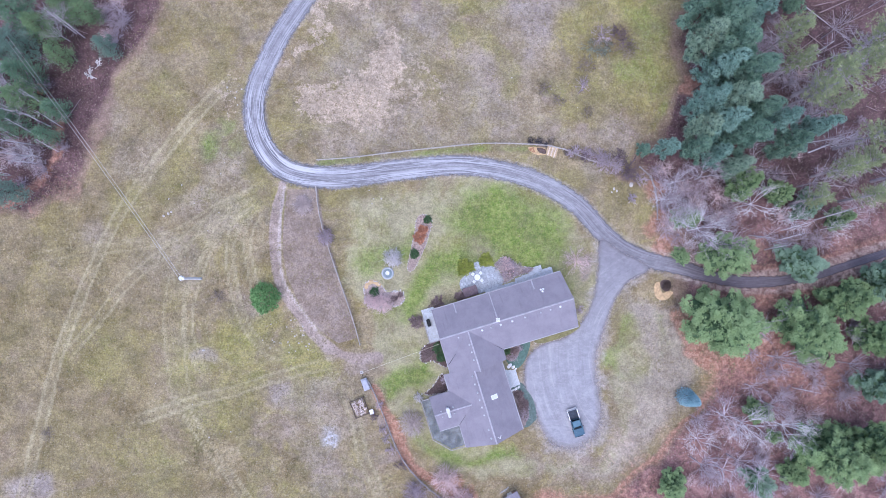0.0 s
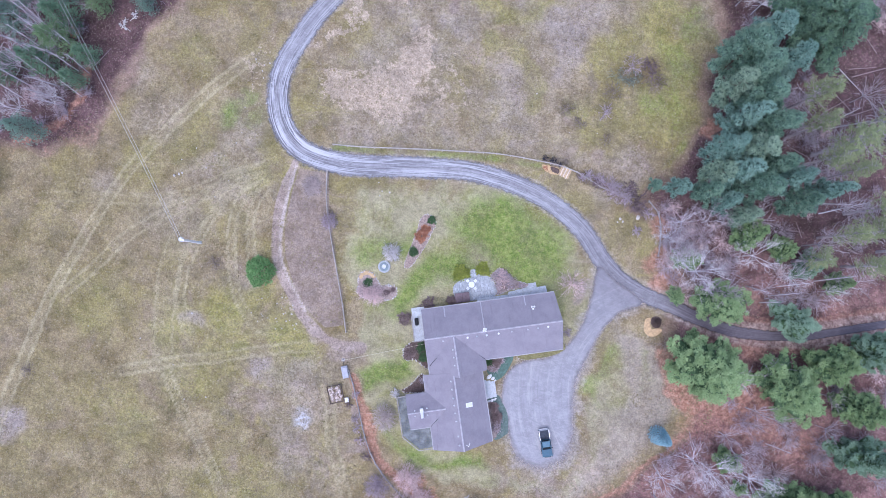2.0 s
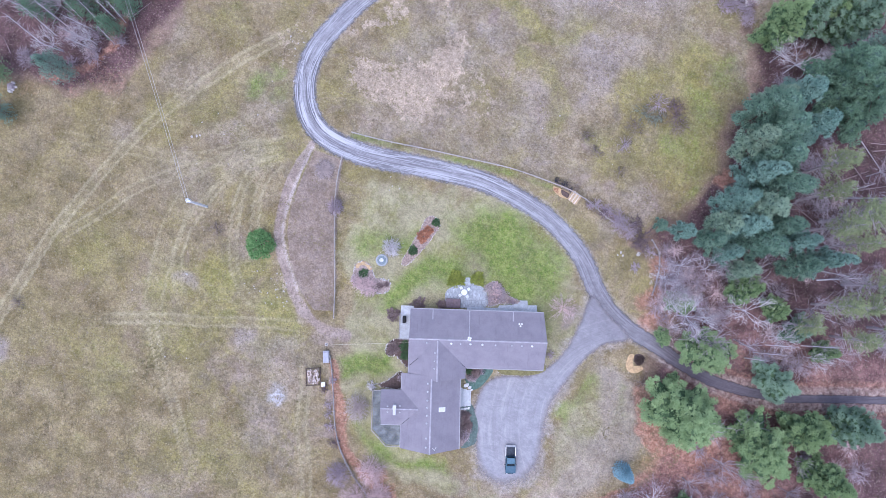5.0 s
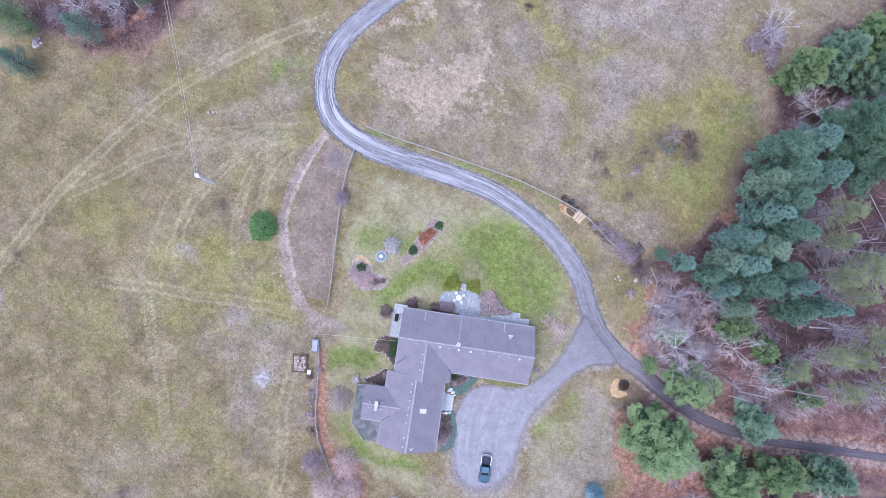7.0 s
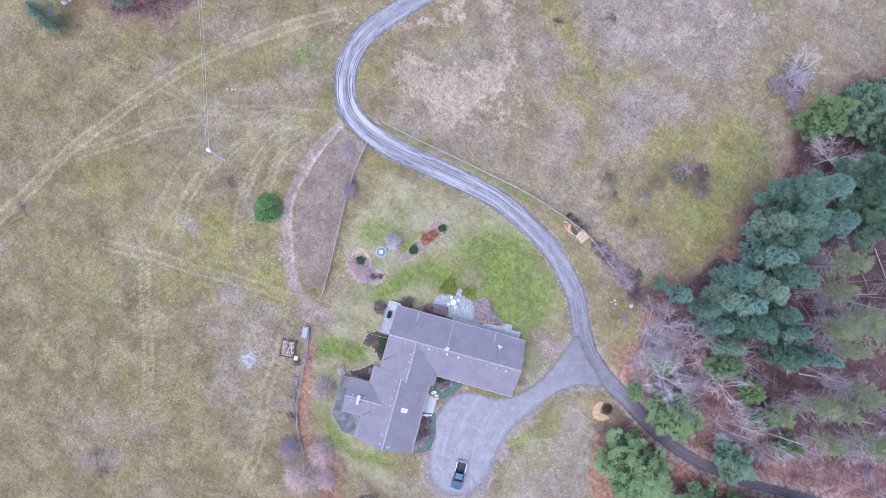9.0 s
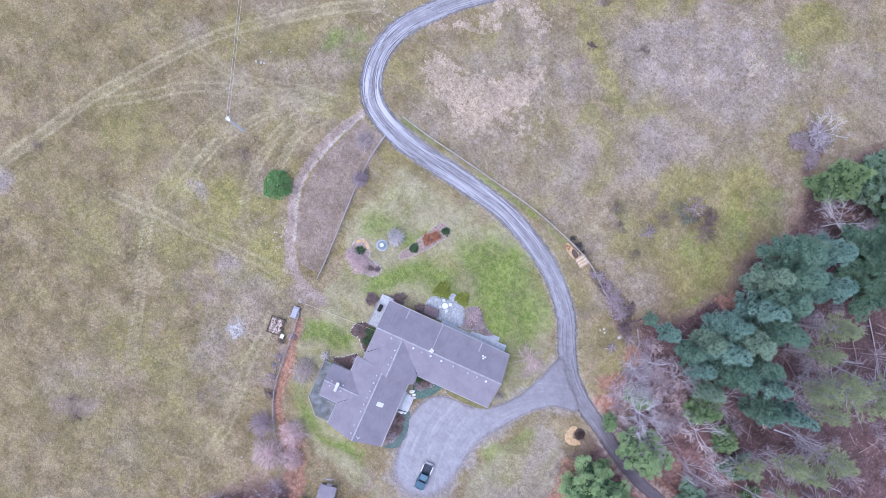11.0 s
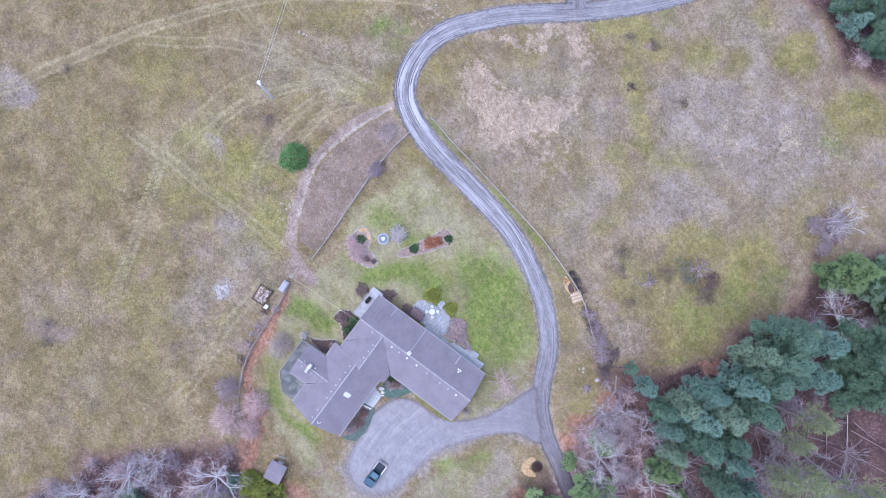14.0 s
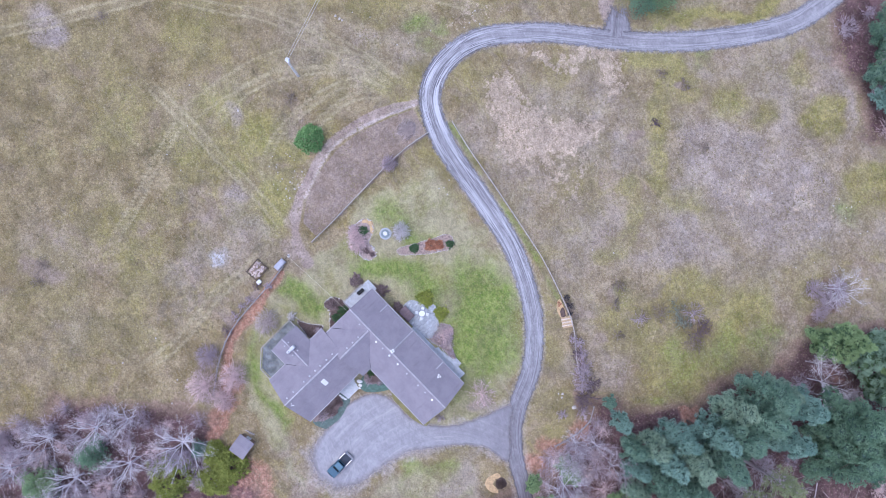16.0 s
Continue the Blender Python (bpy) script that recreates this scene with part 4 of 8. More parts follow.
tube(bm, (-2.2, -12.6, 4.7), (-2.2, -12.6, 5.0), 0.16, 0.16, 10)
chimney = part("chimney", bm, plain("pale_flue_metal", (0.62, 0.62, 0.64), 0.6, vary=0.12), house)
# skylight
bm = bmesh.new()
slab(bm, [(5.25, -12.15, 4.66), (6.35, -12.15, 4.12), (6.35, -11.4, 4.12), (5.25, -11.4, 4.66)], 0.14)
bmesh.ops.recalc_face_normals(bm, faces=bm.faces)
sky_light = part("skylight", bm, WHITE, house, "white framed skylight")
bm = bmesh.new()
slab(bm, [(5.4, -12.05, 4.60), (6.22, -12.05, 4.20), (6.22, -11.5, 4.20), (5.4, -11.5, 4.60)], 0.03)
bmesh.ops.recalc_face_normals(bm, faces=bm.faces)
part("pane", bm, plain("milky_skylight_dome", (0.75, 0.75, 0.78), 0.2, vary=0.05), sky_light)
# small white bracket at the garage gable
strip("roof_bracket", (4.4, -18.1, 5.08), (4.75, -18.5, 4.9), 0.1, 0.05, WHITE, garage_roof)
strip("roof_bracket", (5.0, -18.0, 4.8), (4.75, -18.5, 4.9), 0.1, 0.05, WHITE, garage_roof)


# ---- decks and patio ----
def deck(name, label, corners, top, material, board=0.16, along=0.0):
    """A raised deck of single boards on a frame, in the house's axes, clipped to a convex outline."""
    ob = thing(name, label, "deck", m=HOUSE_MATRIX)
    xs = [c[0] for c in corners]
    ys = [c[1] for c in corners]
    y = min(ys)
    while y < max(ys) - 0.02:
        yc = y + board / 2
        cuts = []
        for (ax, ay), (bx, by) in zip(corners, corners[1:] + corners[:1]):
            if (ay > yc) != (by > yc):
                cuts.append(ax + (bx - ax) * (yc - ay) / (by - ay))
        cuts.sort()
        for a, b in zip(cuts[::2], cuts[1::2]):
            if b - a > 0.1:
                part("board", box(bmesh.new(), a, y, top - 0.04, b, y + board - 0.015, top), material, ob)
        y += board
    for cx, cy in corners:
        bm = bmesh.new()
        mx, my = sum(xs) / len(xs), sum(ys) / len(ys)
        qx, qy = cx + (mx - cx) * 0.06, cy + (my - cy) * 0.06
        box(bm, qx - 0.06, qy - 0.06, 0, qx + 0.06, qy + 0.06, top - 0.04)
        part("deck_post", bm, material, ob)
    return ob


def railing(ob, line, base, high=1.0):
    """A railing of posts, a top rail and balusters along a line, under a deck."""
    for (ax, ay), (bx, by) in zip(line, line[1:]):
        a, b = Vector((ax, ay, base)), Vector((bx, by, base))
        n = max(1, round((b - a).length / 1.6))
        for i in range(n + 1):
            p = a.lerp(b, i / n)
            part("rail_post", box(bmesh.new(), p.x - 0.05, p.y - 0.05, base - 0.02, p.x + 0.05, p.y + 0.05, base + high + 0.05), RAIL, ob)
        d = (b - a).normalized()
        s = Vector((-d.y, d.x, 0)) * 0.075
        bm = bmesh.new()
        u = Vector((0, 0, high))
        slab(bm, [a + u - s, b + u - s, b + u + s, a + u + s], 0.05)
        bmesh.ops.recalc_face_normals(bm, faces=bm.faces)
        part("top_rail", bm, RAIL, ob)
        bm = bmesh.new()
        k = max(1, int((b - a).length / 0.3))
        for i in range(k):
            p = a.lerp(b, (i + 0.5) / k)
            box(bm, p.x - 0.02, p.y - 0.02, base, p.x + 0.02, p.y + 0.02, base + high - 0.05)
        part("baluster_row", bm, RAIL, ob, kind="stuff")


sw_deck = deck("deck", "weathered grey-green deck with angled corner and railing", [(-6.25, -9.4), (-4.15, -9.4), (-4.15, -14.45), (-0.75, -14.45), (-0.75, -18.7), (-3.7, -18.7), (-6.15, -16.1)], 0.9, DECKING)
railing(sw_deck, [(-4.2, -9.35), (-6.3, -9.35), (-6.2, -16.15), (-3.7, -18.75), (-0.9, -18.75)], 0.9)
nw_deck = deck("deck", "pale grey deck at the end wall", [(-2.0, -0.4), (0.3, -0.4), (0.3, 5.3), (-1.9, 5.3)], 0.8, PALE_DECK)
railing(nw_deck, [(0.3, -0.4), (-2.05, -0.4), (-2.0, 4.0)], 0.8)
deck("deck", "low pale grey deck along the back wall", [(9.6, 4.5), (21.8, 4.5), (21.8, 6.1), (20.15, 6.15), (20.1, 6.9), (19.0, 6.9), (18.4, 6.25), (15.2, 5.9), (15.0, 5.5), (9.6, 5.4)], 0.45, PALE_DECK)
bench = thing("deck_bench", "dark covered grill box on the pale deck", "grill", m=HOUSE_MATRIX)
part("cover", box(bmesh.new(), -1.55, 2.3, 0.8, -0.95, 3.6, 1.6, 0.12), DARK, bench)


def flag_patio():
    ring = [(5.8, 8.0), (7.0, 8.9), (8.6, 9.5), (9.3, 10.6), (10.2, 10.4), (10.7, 9.4), (12.4, 8.9), (13.1, 7.5), (12.9, 5.6), (8.7, 5.2), (6.0, 6.0)]
    ob = thing("patio", "blue-grey flagstone patio behind the house", "patio", kind="structure", m=HOUSE_MATRIX)
    line = [tuple(p) for p in smooth_line(ring, 0.5, True)]
    part("bedding", mesh_of("bedding", [(a, b, 0.04) for a, b in line], [list(range(len(line)))[::-1]]), plain("patio_grit", (0.345, 0.36, 0.375), 0.95), ob)
    rng = random.Random(5)
    row = 0
    y = 5.3
    while y < 10.5:
        x = 5.6 + (row % 2) * 0.35
        while x < 13.2:
            wide = rng.uniform(0.4, 0.8)
            mx, my = x + wide / 2, y + 0.33
            if inside(np.array([mx]), np.array([my]), line)[0] > 0.25:
                bm = bmesh.new()
                pts = [(x + 0.03 + rng.uniform(0, 0.08), y + 0.03 + rng.uniform(0, 0.06)), (x + wide - 0.03 - rng.uniform(0, 0.08), y + 0.03 + rng.uniform(0, 0.06)),
                       (x + wide - 0.03 - rng.uniform(0, 0.08), y + 0.62 - rng.uniform(0, 0.06)), (x + 0.03 + rng.uniform(0, 0.08), y + 0.62 - rng.uniform(0, 0.06))]
                slab(bm, [(a, b, 0.085 + rng.uniform(-0.008, 0.008)) for a, b in pts], 0.07)
                part("flagstone", bm, FLAG, ob)
            x += wide
        y += 0.65
        row += 1


flag_patio()


# ---- trees ----
def blades(centres, sizes, count, rng, width=0.2, up=0.35, out=None, flat=1.0):
    """Tufts of needle sprays: count thin triangles round each centre, pointing outward and up."""
    n = len(centres)
    d = rng.normal(size=(n, count, 3))
    d[..., 2] = d[..., 2] * flat + up
    if out is not None:
        d[..., :out.shape[1]] += out[:, None, :] * (0.7 if out.shape[1] == 2 else 1.3)
    d /= np.linalg.norm(d, axis=2)[..., None]
    side = np.cross(d, np.array([0, 0, 1.0]) + 0.55 * rng.normal(size=(n, count, 3)))
    side /= np.linalg.norm(side, axis=2)[..., None] + 1e-6
    s = (sizes[:, None] * rng.uniform(0.6, 1.15, (n, count)))[..., None]
    a = centres[:, None, :] + d * s * 0.08
    v = np.stack([a - side * s * width * 0.5, a + side * s * width * 0.5, a + d * s], 2).reshape(-1, 3)
    return v, np.arange(len(v)).reshape(-1, 3)


def rods(segments, sides=3):
    """Tapered sticks as one mesh: (from, to, radius, radius) each."""
    p0 = np.array([s[0] for s in segments], float)
    p1 = np.array([s[1] for s in segments], float)
    r = np.array([(s[2], s[3]) for s in segments], float)
    d = p1 - p0
    d /= np.linalg.norm(d, axis=1)[:, None] + 1e-9
    ref = np.where(np.abs(d[:, 2:3]) > 0.9, [[1.0, 0, 0]], [[0, 0, 1.0]])
    a = np.cross(d, ref)
    a /= np.linalg.norm(a, axis=1)[:, None]
    b = np.cross(d, a)
    rings = []
    for p, rr in ((p0, r[:, 0]), (p1, r[:, 1])):
        for i in range(sides):
            t = 6.2832 * i / sides
            rings.append(p + rr[:, None] * (a * math.cos(t) + b * math.sin(t)))
    v = np.stack(rings, 1).reshape(-1, 3)
    base = np.arange(len(segments))[:, None] * 2 * sides
    f = []
    for i in range(sides):
        j = (i + 1) % sides
        f.append(np.stack([base[:, 0] + i, base[:, 0] + j, base[:, 0] + sides + j, base[:, 0] + sides + i], 1))
    return v, np.concatenate(f)


def spikes(segments):
    """Fine twigs, each a slender three-sided spike."""
    a = np.array([s[0] for s in segments])
    b = np.array([s[1] for s in segments])
    r = np.array([s[2] for s in segments])[:, None]
    d = b - a
    d /= np.linalg.norm(d, axis=1)[:, None] + 1e-9
    u = np.cross(d, np.where(np.abs(d[:, 2:]) > 0.9, [[1.0, 0, 0]], [[0, 0, 1.0]]))
    u /= np.linalg.norm(u, axis=1)[:, None] + 1e-9
    w = np.cross(d, u)
    v = np.stack([a + u * r, a - u * r * 0.5 + w * r * 0.87, a - u * r * 0.5 - w * r * 0.87, b], 1).reshape(-1, 3)
    k = np.arange(len(segments))[:, None, None] * 4
    return v, (k + np.array([[0, 1, 3], [1, 2, 3], [2, 0, 3]])).reshape(-1, 3)


def foliage_material(name, low, mid, tip, pads=False):
    m = Mat(name, 0.75, spec=0.15)
    c = m.mix(m.ramp(m.noise(0.55, 4, 0.6), 0.35, 0.65), low, mid)
    c = m.mix(m.ramp(m.noise(1.7, 3, 0.6), 0.5, 0.72, 0, 0.8), c, tip)
    c = m.mix(m.math("MULTIPLY", m.island(), 0.45), c, tip)
    c = m.mix(m.math("MULTIPLY", m.rand(), 0.35), c, low)
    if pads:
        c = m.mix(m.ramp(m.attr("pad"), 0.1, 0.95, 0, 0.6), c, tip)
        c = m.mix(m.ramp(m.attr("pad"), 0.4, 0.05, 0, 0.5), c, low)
    m.colour(c)
    m.b.inputs["Subsurface Weight"].default_value = 0.0
    return m.m


PINE_LEAF = foliage_material("blue_green_pine_needles", (0.125, 0.23, 0.185), (0.225, 0.37, 0.30), (0.355, 0.52, 0.425), True)
PINE_LEAF_GREY = foliage_material("grey_green_pine_needles", (0.145, 0.235, 0.165), (0.265, 0.385, 0.275), (0.42, 0.54, 0.385), True)
PINE_LEAF_GREEN = foliage_material("deep_green_pine_needles", (0.085, 0.165, 0.115), (0.165, 0.285, 0.20), (0.30, 0.44, 0.31), True)
DARK_PINE_LEAF = foliage_material("dark_pine_needles", (0.05, 0.105, 0.065), (0.11, 0.205, 0.13), (0.235, 0.355, 0.225), True)
FIR_LEAF = foliage_material("green_pine_needles", (0.11, 0.195, 0.095), (0.23, 0.345, 0.165), (0.40, 0.51, 0.26))
GREEN_PINE_LEAF = foliage_material("bright_pine_needles", (0.10, 0.183, 0.073), (0.20, 0.32, 0.135), (0.385, 0.505, 0.24), True)
TEAL_PINE_LEAF = foliage_material("teal_pine_needles", (0.10, 0.18, 0.125), (0.195, 0.315, 0.215), (0.36, 0.495, 0.34), True)
DEEP_LEAF = foliage_material("dark_fir_needles", (0.08, 0.155, 0.095), (0.18, 0.31, 0.19), (0.34, 0.48, 0.29))
TEAL_LEAF = foliage_material("teal_fir_needles", (0.11, 0.19, 0.15), (0.22, 0.34, 0.26), (0.38, 0.51, 0.38))
LARCH_LEAF = foliage_material("yellow_green_thin_needles", (0.17, 0.21, 0.11), (0.28, 0.325, 0.16), (0.44, 0.47, 0.24))
YELLOW_LEAF = foliage_material("yellow_green_cedar_sprays", (0.17, 0.20, 0.04), (0.28, 0.32, 0.07), (0.42, 0.45, 0.12))
SPRUCE_LEAF = foliage_material("powder_blue_spruce_needles", (0.13, 0.28, 0.33), (0.36, 0.57, 0.63), (0.64, 0.82, 0.87))
BARK = plain("grey_brown_bark", (0.16, 0.12, 0.10), 0.95, vary=0.35, scale=2)
PALE_BARK = plain("pale_grey_bark", (0.52, 0.465, 0.49), 0.9, vary=0.2, scale=1.2)
SILVER_BARK = plain("silver_grey_bark", (0.73, 0.70, 0.735), 0.9, vary=0.15, scale=1.2)
GREY_TWIG = plain("silver_grey_twigs", (0.74, 0.70, 0.70), 0.95, vary=0.2, scale=1)
TWIG = plain("mauve_brown_twigs", (0.50, 0.42, 0.45), 0.95, vary=0.25, scale=1.0)


def conifer(name, label, seed, high, radius, leaf, limbs=48, tufts=7, low=0.3, size=0.75, count=20, top=0.9, lumps=0.35, width=0.2, trunk=PALE_BARK, bare=0.0):
    """A pine or fir: tapered trunk, limbs in whorls and sprays of needles along them; below the share bare the limbs carry twigs alone."""
    rng = np.random.default_rng(seed)
    ob = thing(name, label, "tree")
    lean = rng.normal(size=2) * 0.012 * high
    r0 = 0.014 * high + 0.03
    seg, where, outward, sizes = [], [], [], []
    for i in range(6):
        a, b = i / 6, (i + 1) / 6
        seg.append(((lean[0] * a * a, lean[1] * a * a, high * a * 0.97), (lean[0] * b * b, lean[1] * b * b, high * b * 0.97), r0 * (1 - a * 0.9), r0 * (1 - b * 0.9)))
    lobes = rng.uniform(0, 6.2832, 5)
    for k in range(limbs):
        u = (k + rng.uniform(0, 1)) / limbs
        z = high * (low + (0.97 - low) * u)
        ang = k * 2.39996 + rng.normal() * 0.35
        reach = radius * (1 - u ** 1.6 * top) * (0.75 + 0.3 * math.sin(3 * ang + lobes[0] + u * 3) * lumps * 2 + rng.uniform(-lumps, lumps) * 0.8)
        if u < 0.15:
            reach *= 0.65 + u * 2
        reach = max(reach, 0.35)
        base = Vector((lean[0] * (z / high) ** 2, lean[1] * (z / high) ** 2, z))
        d = Vector((math.cos(ang), math.sin(ang), 0.12 + 0.55 * u))
        tip = base + d * reach
        mid = base.lerp(tip, 0.5) + Vector((0, 0, -0.05 * reach))
        seg.append((tuple(base), tuple(mid), 0.02 + reach * 0.012, 0.015 + reach * 0.007))
        seg.append((tuple(mid), tuple(tip), 0.015 + reach * 0.007, 0.012))
        if u < bare * rng.uniform(0.6, 1.2):
            for j in range(7):
                q = base.lerp(tip, rng.uniform(0.25, 1))
                seg.append((tuple(q), tuple(q + (d * 0.5 + Vector(rng.normal(size=3)) * 0.5) * 0.3 * reach), 0.02, 0.012))
            continue
        n = max(3, int(tufts * (0.5 + reach / radius)))
        for j in range(n):
            t = 1 - (j / n) ** 1.1 * 0.8
            spread = 0.34 * reach * (0.35 + (1 - t))
            p = base.lerp(tip, t)
            side = rng.normal() * spread
            where.append((p.x - d.y * side, p.y + d.x * side, p.z + abs(rng.normal()) * 0.18 * size - abs(side) * 0.12))
            outward.append((d.x * 1.7 - d.y * side * 0.8, d.y * 1.7 + d.x * side * 0.8))
            sizes.append(size * rng.uniform(0.7, 1.25))
    where.append((lean[0], lean[1], high * 0.97)), outward.append((0, 0)), sizes.append(size)
    v, f = rods(seg, 5)
    part("trunk", mesh_of("trunk", v, f), trunk, ob)
    v, f = blades(np.array(where), np.array(sizes), count, rng, width, 0.45, np.array(outward), 0.6)
    part("crown", mesh_of("crown", v, f), leaf, ob)
    return ob


def round_ball(detail=2):
    bm = bmesh.new()
    bmesh.ops.create_icosphere(bm, subdivisions=detail, radius=1)
    bm.verts.ensure_lookup_table()
    v = np.array([q.co[:] for q in bm.verts])
    f = np.array([[q.index for q in face.verts] for face in bm.faces])
    bm.free()
    return v, f


BALL = round_ball()
# Darker than the outer needles: shade between the pads is put into colour.
PINE_SHADE_CORE = foliage_material("shaded_pine_core", (0.05, 0.09, 0.07), (0.085, 0.14, 0.11), (0.13, 0.195, 0.155))


# Core of the green pines, likewise darkened to paint shade under the plumes.
GREEN_SHADE_CORE = foliage_material("shaded_green_core", (0.055, 0.10, 0.045), (0.10, 0.165, 0.08), (0.15, 0.23, 0.115))


def cloud_pine(name, label, seed, high, radius, leaf, limbs=30, low=0.4, pad=(0.7, 1.45), tuft=26, rough=0.18):
    """A tall white pine: limbs that carry rounded pads of short needle sprays, with gaps between them."""
    rng = np.random.default_rng(seed)
    ob = thing(name, label, "tree")
    lean = rng.normal(size=2) * 0.012 * high
    r0 = 0.014 * high + 0.03
    seg, where, outward, sizes, tone = [], [], [], [], []
    core_v, core_f = [], []
    for i in range(6):
        a, b = i / 6, (i + 1) / 6
        seg.append(((lean[0] * a * a, lean[1] * a * a, high * a * 0.97), (lean[0] * b * b, lean[1] * b * b, high * b * 0.97), r0 * (1 - a * 0.9), r0 * (1 - b * 0.9)))
    phase = rng.uniform(0, 6.2832, 3)
    for k in range(limbs):
        u = (k + rng.uniform(0, 1)) / limbs
        z = high * (low + (0.95 - low) * u)
        ang = k * 2.39996 + rng.normal() * 0.35
        reach = radius * (1 - 0.9 * u ** 1.4) * (0.74 + 1.45 * rough * math.sin(2 * ang + phase[0] + 4 * u) + rng.uniform(-rough, rough + 0.08))
        reach = max(reach * (0.7 if u < 0.12 else 1), 0.2)
        base = Vector((lean[0] * (z / high) ** 2, lean[1] * (z / high) ** 2, z))
        d = Vector((math.cos(ang), math.sin(ang), 0.08 + 0.45 * u))
        tip = base + d * reach
        seg.append((tuple(base), tuple(tip), 0.02 + reach * 0.012, 0.02))
        for t in ((1.0, 0.55) if reach > 1.8 else (1.0,)):
            side = rng.normal() * 0.22 * reach
            c = base.lerp(tip, t) + Vector((-d.y * side, d.x * side, rng.uniform(-0.3, 0.4)))
            r = rng.uniform(*pad)
            shape, sides = BALL
            ball = shape * (0.62 * r) * (1 + 0.14 * np.sin(4 * shape[:, :1] + k) + 0.1 * rng.normal(size=(len(shape), 1))) * np.array([1, 1, 0.7])
            core_f.append(sides + sum(len(q) for q in core_v))
            core_v.append(ball + np.array(c))
            shade = rng.random()
            count = int(9 * r * r) + 5
            rise = 1 - 1.35 * (np.arange(count) + 0.5) / count
            turn = np.arange(count) * 2.39996 + k
            flat_r = np.sqrt(1 - rise * rise)
            puffs = np.column_stack([flat_r * np.cos(turn), flat_r * np.sin(turn), rise]) + 0.12 * rng.normal(size=(count, 3))
            for w in puffs:
                q = rng.uniform(0.26, 0.46) * min(1.15, 0.6 + 0.4 * r)
                m0 = np.array(c) + w * np.array([r, r, 0.75 * r]) * rng.uniform(0.66, 0.95)
                v = rng.normal(size=(tuft, 3))
                v[:, 2] = np.abs(v[:, 2]) - 0.3
                v /= np.linalg.norm(v, axis=1)[:, None]
                where.append(m0 + v * q * rng.uniform(0.55, 1.0, (tuft, 1)))
                outward.append(0.6 * v + 0.3 * w)
                sizes.append(np.full(tuft, 0.2) * rng.uniform(0.7, 1.3, tuft))
                tone.append(np.full(tuft, 0.55 * shade + 0.45 * rng.random()))
    where, outward, sizes, tone = (np.concatenate(q) for q in (where, outward, sizes, tone))
    v, f = rods(seg, 5)
    part("trunk", mesh_of("trunk", v, f), BARK, ob)
    v, f = blades(where, sizes, 3, rng, 0.55, 0.2, outward, 0.9)
    me = mesh_of("crown", v, f)
    me.attributes.new("pad", "FLOAT", "POINT").data.foreach_set("value", np.repeat(tone.astype(np.float32), 9))
    crown = part("crown", me, leaf, ob)
    pads = part("inner_crown", mesh_of("inner_crown", np.concatenate(core_v), np.concatenate(core_f)), PINE_SHADE_CORE, crown)
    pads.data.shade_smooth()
    return ob


